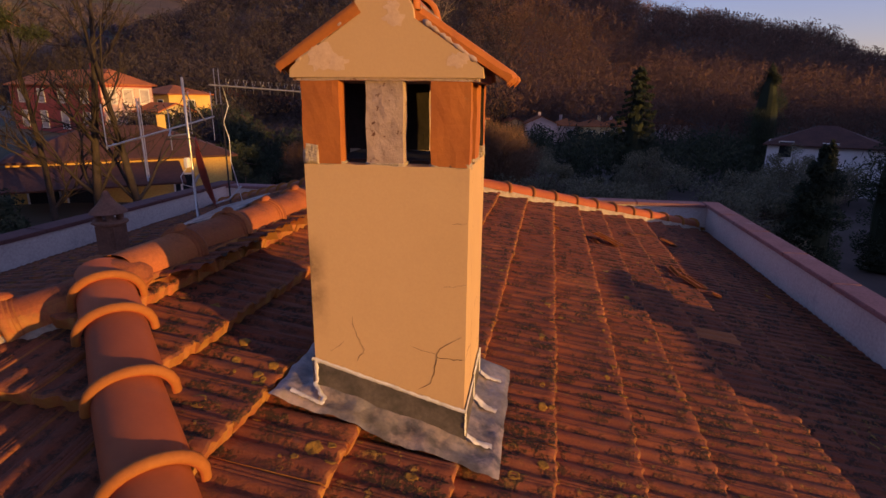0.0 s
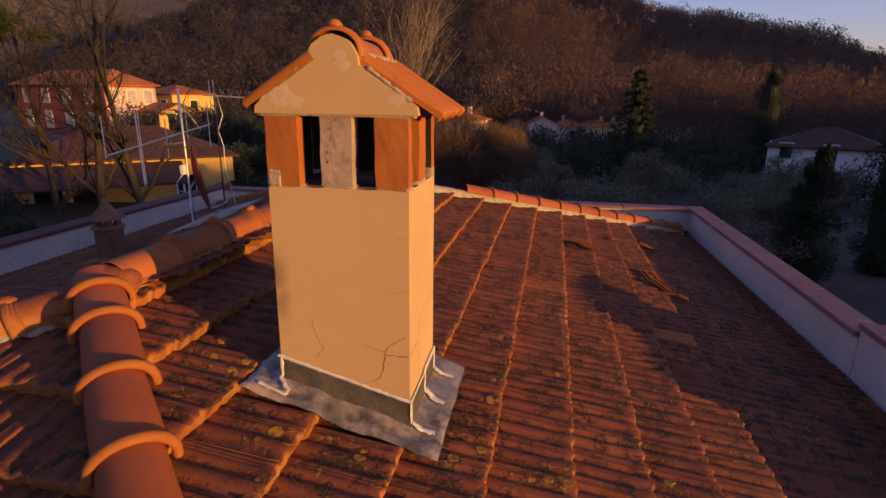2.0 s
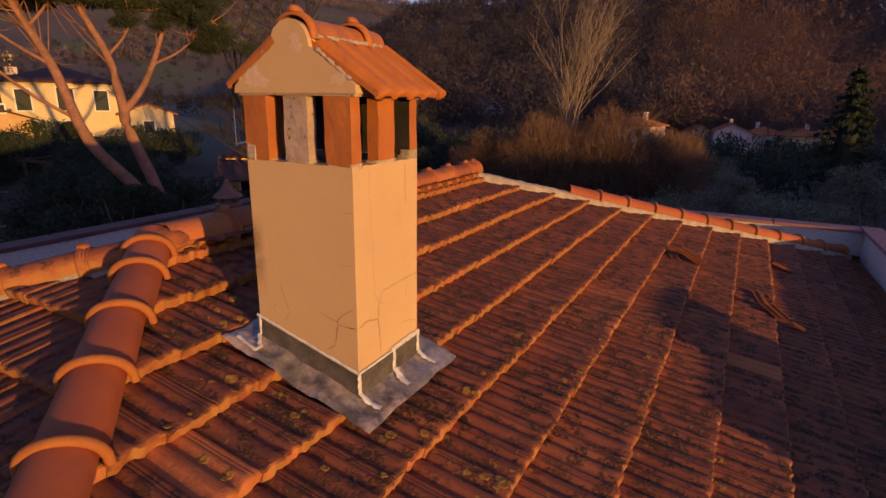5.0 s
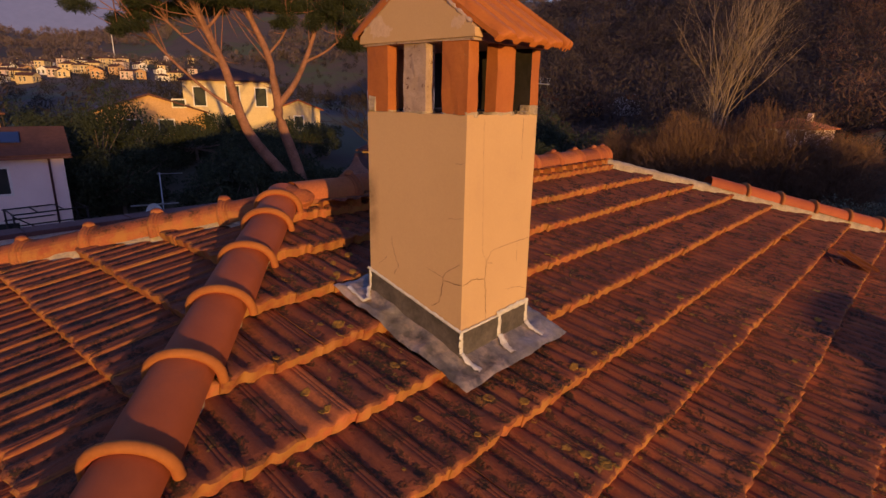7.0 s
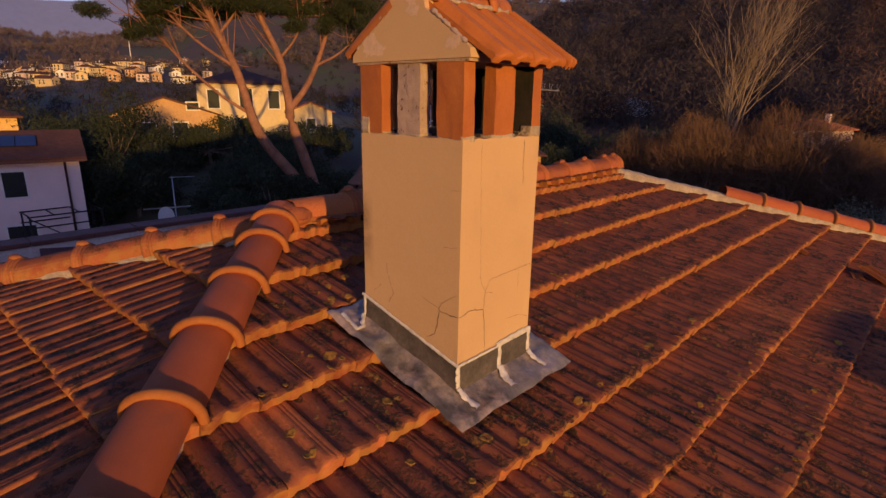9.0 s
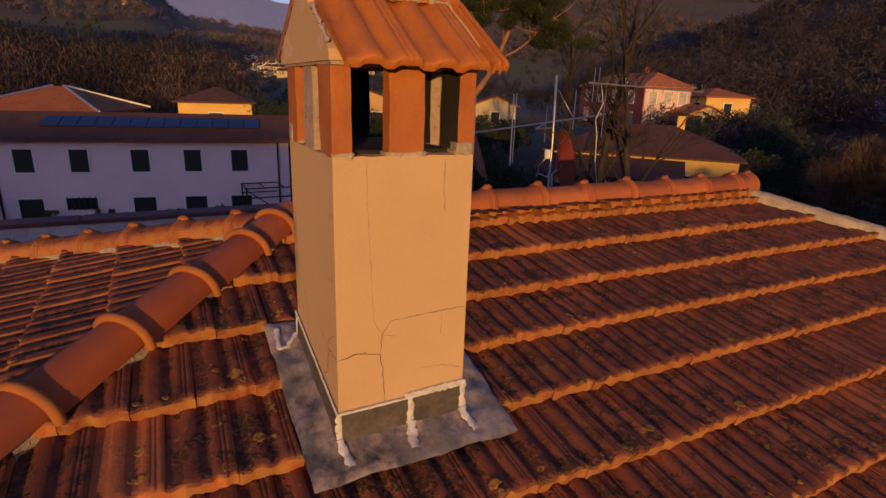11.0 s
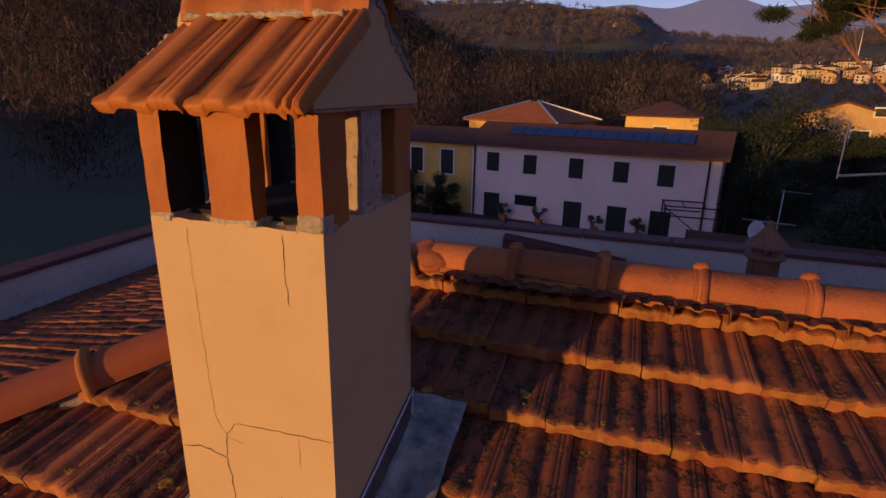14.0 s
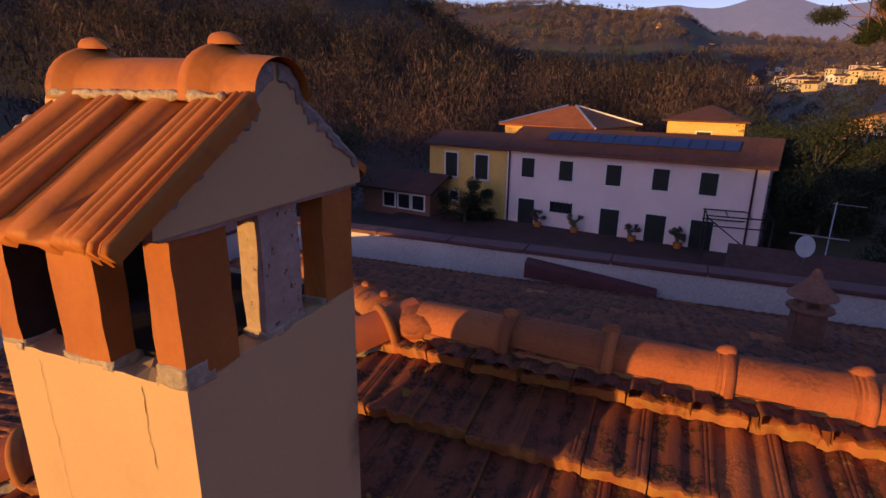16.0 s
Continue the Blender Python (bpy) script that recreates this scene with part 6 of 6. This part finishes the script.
fd = (P1 - P0).normalized()
turn = math.degrees(math.atan2(fd.y, fd.x))
LP, WP = (P1 - P0).length, 6.8
inward = Vector((-fd.y, fd.x))
cen = (P0 + P1) / 2 + inward * (WP / 2)
pink = thing("pink_house", "long two-storey pink house with dark green shutters and solar panels", "house", (cen.x, cen.y, 0), turn)
part("wall", box(-LP / 2, LP / 2, -WP / 2, WP / 2, GROUND_Z - 0.4, hz(-2.9)), M_PINK, pink)
part("roof", gable_roof(LP, WP, hz(-2.9), 1.2, 0.4), M_BROWNROOF, pink, "brown clay tile roof")
for s in (1.97, 5.25, 9.04, 12.46, 15.65):
    window(pink, "y-", s * K - LP / 2, hz(-5.25), 1.0, 1.38, LP, WP, M_SHUTTER)
for s, w in ((1.98, 1.45), (9.02, 1.45), (12.45, 1.45), (15.6, 1.45)):
    window(pink, "y-", s * K - LP / 2, hz(-9.35), w * K, 2.0, LP, WP, M_SHUTTER, M_TRIM, "door")
window(pink, "y-", 5.05 * K - LP / 2, hz(-7.9), 1.7, 0.75, LP, WP, M_DARKGLASS)
for i in range(6):
    x = 5.05 * K - LP / 2 - 0.8 + 0.32 * i
    tube("window_bar", [(x, -WP / 2 - 0.09, hz(-7.95)), (x, -WP / 2 - 0.09, hz(-6.95))], 0.025, M_IRON, pink, 5)
for s in (0.25, LP - 0.7):
    tube("downpipe", [(s - LP / 2, -WP / 2 - 0.1, hz(-2.95)), (s - LP / 2, -WP / 2 - 0.1, hz(-9.4))], 0.06, M_SPOUT, pink, 6)
part("gutter", box(-LP / 2 - 0.4, LP / 2 + 0.4, -WP / 2 - 0.58, -WP / 2 - 0.46, hz(-2.9) - 0.22, hz(-2.9) - 0.1, 0.02), M_SPOUT, pink, "brown eaves gutter")
rise_a = math.atan(1.2 / (WP / 2))
for i in range(13):
    x0 = -LP / 2 + 2.5 + i * 0.98
    bm = box(x0, x0 + 0.94, -0.75, 0.75, 0.0, 0.05, 0.01)
    ob = part("solar_panel", bm, M_SOLAR, pink, "blue solar panel")
    ob.matrix_basis = pose(0, -WP / 2 * 0.50, hz(-2.9) + 1.2 * 0.50 + 0.24, math.degrees(rise_a), 0, 0)
# low pergola of dark bars at its end
perg = thing("pergola", "dark iron pergola frame before the pink house", "pergola", (-33.6, 6.0, GROUND_Z))
for x, y in ((0, -1.8), (0, 1.6), (-2.0, -1.8), (-2.0, 1.6)):
    tube("post", [(x, y, 0), (x, y, 3.0)], 0.05, M_IRON, perg, 5)
for z in (3.0, 2.4):
    tube("rail", [(0, -1.9, z), (0, 1.7, z)], 0.04, M_IRON, perg, 5)
    tube("rail", [(-2, -1.9, z), (-2, 1.7, z)], 0.04, M_IRON, perg, 5)
for y in (-1.8, -0.7, 0.5, 1.6):
    tube("rail", [(0.1, y, 3.0), (-2.1, y, 3.0)], 0.035, M_IRON, perg, 5)
tube("brace", [(0, -1.8, 2.9), (0, 0.2, 1.4)], 0.035, M_IRON, perg, 5)

yard = part("courtyard", box(-41, -22, -18, 9.5, GROUND_Z - 0.3, GROUND_Z + 0.3), M_YARD, None)
tagged(yard, "reddish paved yard before the pink house", "courtyard", kind="structure")

# potted plants along the front
for k, (s, dx) in enumerate(((3.0, 0.6), (5.8, 0.6), (9.8, 0.6), (12.7, 0.6))):
    q = P0 + fd * s - inward * dx
    pl = leafy_tree("potted_plant", "leafy plant in a clay pot by the wall", (q.x, q.y, GROUND_Z + 0.5), 1.2, 0.45, 400 + k, M_OLIVE, 40, 0.1, 9, 0.3)
    v, f = tube_geo([(0, 0, -0.25), (0, 0, 0.1), (0, 0, 0.15)], [0.22, 0.3, 0.3], 10)
    link_mesh("pot", v, f, M_CAPTILE, pl, True)

# yellow house joined to it
q = P0 - fd * 3.55 + inward * 2.85
yel = thing("yellow_house", "yellow two-storey house with dark shutters", "house", (q.x, q.y, 0), turn)
part("wall", box(-3.52, 3.52, -2.85, 2.85, GROUND_Z - 0.4, hz(-3.1)), M_YELLOW, yel)
part("roof", gable_roof(7.04, 5.7, hz(-3.1), 0.8, 0.35), M_BROWNROOF, yel)
for s in (-1.55, 1.55):
    window(yel, "y-", s * K, hz(-5.85), 1.1, 1.85, 7.04, 5.7, M_SHUTTER)
window(yel, "y-", -1.1, hz(-8.0), 0.7, 0.7, 7.04, 5.7, M_DARKGLASS)
q = P0 - fd * 8.6 - inward * 0.5
shed = thing("low_shed", "low brown outbuilding with a brown roof and windows", "shed", (q.x, q.y, 0), turn)
part("wall", box(-3.4, 3.4, -2.2, 2.2, GROUND_Z - 0.4, hz(-7.0)), M_POT, shed)
part("roof", gable_roof(6.8, 4.4, hz(-7.0), 1.0, 0.4), M_BROWNROOF, shed)
for s in (-0.6, 0.9, 2.3):
    window(shed, "y-", s, hz(-8.7), 1.1, 1.1, 6.8, 4.4, M_DARKGLASS)


def simple_house(name, label, loc, turn, L, W, z0, z1, rise, walls, roofm, hip=False, wins=(), pane=M_SHUTTER, group="", chimneys=1):
    h = thing(name, label, "house", (loc[0], loc[1], 0), turn, group)
    if hip:
        part("wall", box(-L / 2, L / 2, -W / 2, W / 2, z0 - 1.5, z1), walls, h)
        part("roof", hip_roof(L, W, z1, rise), roofm, h)
    else:
        part("wall", gable_walls(L, W, z0 - 1.5, z1, rise * 0.98), walls, h)
        part("roof", gable_roof(L, W, z1, rise), roofm, h)
    for face, s, z, w, hh in wins:
        window(h, face, s, z, w, hh, L, W, pane)
    for k in range(chimneys):
        part("chimney", box(L * 0.2 - 0.3, L * 0.2 + 0.3, -0.3, 0.3, z1 + rise * 0.4, z1 + rise + 0.9, 0.03), walls, h)
    return h


# behind the pink house
oh = simple_house("orange_roof_house", "house with an orange pyramid roof and pale hip lines", (-54.5, -7.2), 68, 9.5, 8.6, -8, -1.6, 1.75, M_YELLOW, M_FARROOF, True, chimneys=0)
for sx in (-1, 1):
    for sy in (-1, 1):
        tube("hip_line", [(sx * 5.2, sy * 4.75, -1.4), (sx * 0.45, 0, 0.35)], 0.1, M_TRIM, oh, 6, "pale mortared hip line")
simple_house("tawny_house", "yellow house with a brown roof behind the trees", (-58, 5.4), 80, 6.5, 6, -8, -0.9, 1.3, M_YELLOW, M_BROWNROOF, True, (("y-", 0, -3.2, 1.2, 1.4),), chimneys=0)
# sunlit group beyond the pines
simple_house("gabled_house", "ochre gabled house lit by the low sun", (-56.0, 20.0), -18, 9, 9.0, -6, -0.7, 1.5, M_OCHRE, M_BROWNROOF, False, (("x+", 2.4, -0.2, 1.0, 0.6), ("x+", -1.5, -2.6, 1.2, 1.2), ("x+", 1.2, -2.6, 1.2, 1.2)), chimneys=0)
simple_house("cream_villa", "two-storey cream house lit by the low sun", (-63.5, 32.5), -27, 9, 9.8, -5, 2.4, 1.7, M_CREAM, M_BROWNROOF, True, (("x+", -3.2, -0.3, 1.2, 2.0), ("x+", 0.3, -0.3, 1.4, 2.2), ("x+", 3.4, -0.3, 1.2, 2.0), ("x+", -3.0, -3.2, 1.2, 1.8), ("x+", 0.4, -3.2, 1.2, 1.8)), chimneys=0)
simple_house("cream_annex", "low cream annex with a clay roof", (-57, 37.5), -27, 5, 5, -5, -0.6, 1.0, M_CREAM, M_FARROOF, False, (("x+", 0, -2.6, 1.0, 1.2),), chimneys=0)
# red house to the northwest
red = simple_house("red_house", "long dark red house with white framed windows", (-60.0, 63.6), -20, 22, 6.6, -8, 2.2, 1.9, M_REDWALL, M_FARROOF, True,
                   tuple(("y-", s, z, 1.5, h) for s in (7.5, 2.4, -2.7, -7.8) for z, h in ((0.1, 1.6), (-3.1, 2.0))), M_PALESHUTTER)
part("end_wall", box(11.003, 11.05, -3.2, 3.2, -8.5, 2.0), M_PALEPINK, red, "pale pink end wall in the sun")
for y in (-2.1, 0.0, 2.1):
    for z, h in ((0.1, 1.6), (-3.1, 2.0)):
        window(red, "x+", y, z, 1.1, h, 22.12, 6.6, M_PALESHUTTER)
simple_house("sunlit_house", "yellow house with a clay roof lit by the low sun", (-54.9, 75.9), -20, 8, 7, -8, 1.2, 1.3, M_YELLOW, M_FARROOF, True, (("y-", -2, -1.2, 1.2, 1.6), ("y-", 2, -1.2, 1.2, 1.6), ("x+", 0, -1.2, 1.2, 1.6)), chimneys=0)
simple_house("pale_sunlit_house", "small cream house lit by the low sun", (-46.0, 61.4), -20, 4.5, 4.5, -8, -0.8, 0.9, M_CREAM, M_FARROOF, False, (("y-", -1.1, -2.8, 0.9, 1.6), ("y-", 1.1, -2.8, 0.9, 1.6), ("x+", 0, -2.8, 1.0, 1.6)), chimneys=0)
low = simple_house("low_brown_house", "low yellow house with a wide brown roof", (-30.3, 34.9), 41, 13.5, 9, GROUND_Z, -3.2, 2.0, M_YELLOW, M_BROWNROOF, True, (("y-", -5.0, -6.1, 1.6, 1.6), ("y-", -2.9, -6.1, 1.6, 1.6), ("y-", 3.4, -5.9, 1.2, 1.5)), M_DARKGLASS)
porch = part("porch_roof", box(-7.3, 3.2, -1.7, 1.7, -0.07, 0.07, 0.02), M_BROWNROOF, low, "brown lean-to roof")
porch.matrix_basis = pose(0, -6.4, -3.95, 19, 0, 0)
for x in (-7.0, -2.0, 2.9):
    tube("porch_post", [(x, -7.7, GROUND_Z), (x, -7.7, -4.4)], 0.07, M_TRIM, low, 6)
for k, (az, r, z1, m) in enumerate(((121.4, 190, 2.4, M_WALL), (119.8, 182, 1.0, M_CREAM), (118.3, 196, 0.4, M_OCHRE), (116.4, 184, -0.4, M_OCHRE), (114.6, 192, 0.2, M_WALL), (112.6, 186, 1.6, M_WHITEWALL), (123.4, 180, 1.0, M_CREAM))):
    simple_house("valley_house", "small house with a clay roof at the foot of the hill", (r * math.cos(radians(az)), r * math.sin(radians(az))), 27 + 20 * (k % 3), 8.5 - k % 2, 6.5, GROUND_Z, z1, 1.4, m, M_FARROOF, k % 2 == 0,
                 tuple((fc, s, z1 - 2.3, 1.1, 1.4) for fc in ("y-", "x+") for s in (-2.0, 1.6)), group="houses at the foot of the hill")
# pale villa in the north
simple_house("white_villa", "white house with a dark clay roof among cypresses", (32.5, 66), -25, 10.5, 9, GROUND_Z, -3.4, 2.0, M_WHITEWALL, M_BROWNROOF, True,
             (("y-", -3.5, -4.6, 1.2, 1.6), ("y-", 0.5, -4.6, 1.2, 1.6), ("x-", -2, -4.6, 1.2, 1.6)), M_SHUTTER, chimneys=0)
rng = random.Random(5)
for x, y, top in ((-6, 130, -4.6), (1, 126, -4.0), (7, 130, -4.6), (13, 128, -4.6), (19, 132, -4.7), (34, 144, -4.4), (-117, 184, 3.4), (-108, 189, 2.9), (-98, 194, 1.4), (-87, 200, 2.4), (-61, 209, -1.2)):
    z = land(x, y)
    top = max(top, z + 3.2)
    simple_house("valley_house", "small house with a clay roof at the foot of the hill", (x, y), rng.uniform(0, 180), rng.uniform(6, 9), rng.uniform(5.5, 7), z, top, 1.5, rng.choice((M_WALL, M_CREAM, M_OCHRE)), M_FARROOF, rng.random() < 0.4,
                 tuple((fc, s, top - 2.4, 1.1, 1.4) for fc in ("y-", "y+") for s in (-2.0, 2.0)), group="houses at the foot of the hill")
simple_house("red_roof_house", "pale shaded house with a reddish clay roof", (-12.8, 93), -14, 7.5, 6.5, GROUND_Z, -2.3, 1.3, M_WALL, M_FARROOF, True, (("y-", -2, -3.9, 1.1, 1.4), ("y-", 2, -3.9, 1.1, 1.4)))
# the village on the far slope
rng = random.Random(9)
placed = []
proto = {}
while len(placed) < 84:
    az = rng.gauss(165, 5.5)
    r = rng.uniform(430, 830)
    if not 154 < az < 176:
        continue
    x, y = r * math.cos(radians(az)), r * math.sin(radians(az))
    if any(math.hypot(x - a, y - b) < 13 for a, b in placed):
        continue
    placed.append((x, y))
    z = land(x, y)
    kind = rng.randrange(6)
    if kind not in proto:
        L, W, hh = rng.uniform(8, 12), rng.uniform(7, 9), rng.uniform(4.0, 5.6)
        wins = tuple((fc, s, zz, 1.2, 1.5) for fc in ("y-", "y+", "x+", "x-") for s in (-2.4, 0.4) for zz in (1.0, hh - 2.3))
        proto[kind] = simple_house("village_house", "sunlit village house with a clay roof on the slope", (x, y), rng.uniform(-60, 60), L, W, 0, hh, 1.9, (M_CREAM, M_WHITEWALL, M_WHITEWALL, M_CREAM, M_WALL, M_OCHRE)[kind], M_BROWNROOF, kind % 2 == 0, wins, group="village houses on the slope")
        proto[kind].matrix_basis = pose(x, y, z, 0, 0, rng.uniform(-60, 60))
    else:
        copy_thing(proto[kind], pose(x, y, z, 0, 0, rng.uniform(-60, 60)))
for k in range(6):
    az, r = rng.uniform(176, 200), rng.uniform(1050, 1450)
    x, y = r * math.cos(radians(az)), r * math.sin(radians(az))
    copy_thing(proto[k % 6], pose(x, y, land(x, y) + 1, 0, 0, rng.uniform(-60, 60)))

# radio mast above the village
rm = thing("radio_mast", "slender pale radio mast above the village", "mast", (-785, 264, land(-785, 264)))
tube("pole", [(0, 0, 0), (0, 0, 20), (0, 0, 42)], [1.0, 0.6, 0.25], M_WHITEPLASTIC, rm, 6)

# low annex roof with a white dish and a small aerial
annex = thing("low_annex", "low outbuilding with a reddish clay roof", "shed", (-19.5, 7.0, 0), 82)
part("wall", box(-3.0, 3.0, -2.4, 2.4, GROUND_Z - 0.3, -4.6), M_CREAM, annex)
part("roof", gable_roof(6.0, 4.8, -4.6, 0.9, 0.35), M_BROWNROOF, annex)
wd = thing("white_dish", "small white satellite dish on a bracket", "satellite dish", (-18.74, 5.7, -3.12), -20)
bm = bmesh.new()
rows = [[bm.verts.new((-0.07 * (1 - (i / 6) ** 2), 0.27 * i / 6 * math.cos(2 * math.pi * k / 24), 0.36 * i / 6 * math.sin(2 * math.pi * k / 24))) for k in range(24)] for i in range(1, 7)]
for a, b in zip(rows, rows[1:]):
    for k in range(24):
        bm.faces.new((a[k], a[(k + 1) % 24], b[(k + 1) % 24], b[k]))
bm.faces.new(rows[0])
bmesh.ops.solidify(bm, geom=bm.faces[:], thickness=0.01)
part("reflector", bm, M_WHITEPLASTIC, wd, "", True)
tube("bracket", [(-0.08, 0, 0), (-0.15, 0, -0.3), (-0.15, 0, -1.1)], 0.025, M_METAL, wd)
am = thing("small_aerial", "thin aerial mast with a crossbar on the annex", "aerial", (-21.0, 6.9, -4.0))
tube("pole", [(0, 0, -0.3), (0, 0, 2.0)], 0.025, M_METAL, am, 6)
tube("boom", [(0, -0.1, 1.95), (0, 0.9, 1.9)], 0.015, M_METAL, am, 6)
tube("boom", [(0, -1.2, 0.8), (0, 0.6, 0.7)], 0.03, M_METAL, am, 6)
cab = thing("white_cabinet", "white metal cabinet standing in the yard", "cabinet", (-26.5, 4.6, GROUND_Z + 0.3))
part("body", box(-0.3, 0.3, -0.3, 0.3, 0, 0.9, 0.02), M_WHITEPLASTIC, cab)
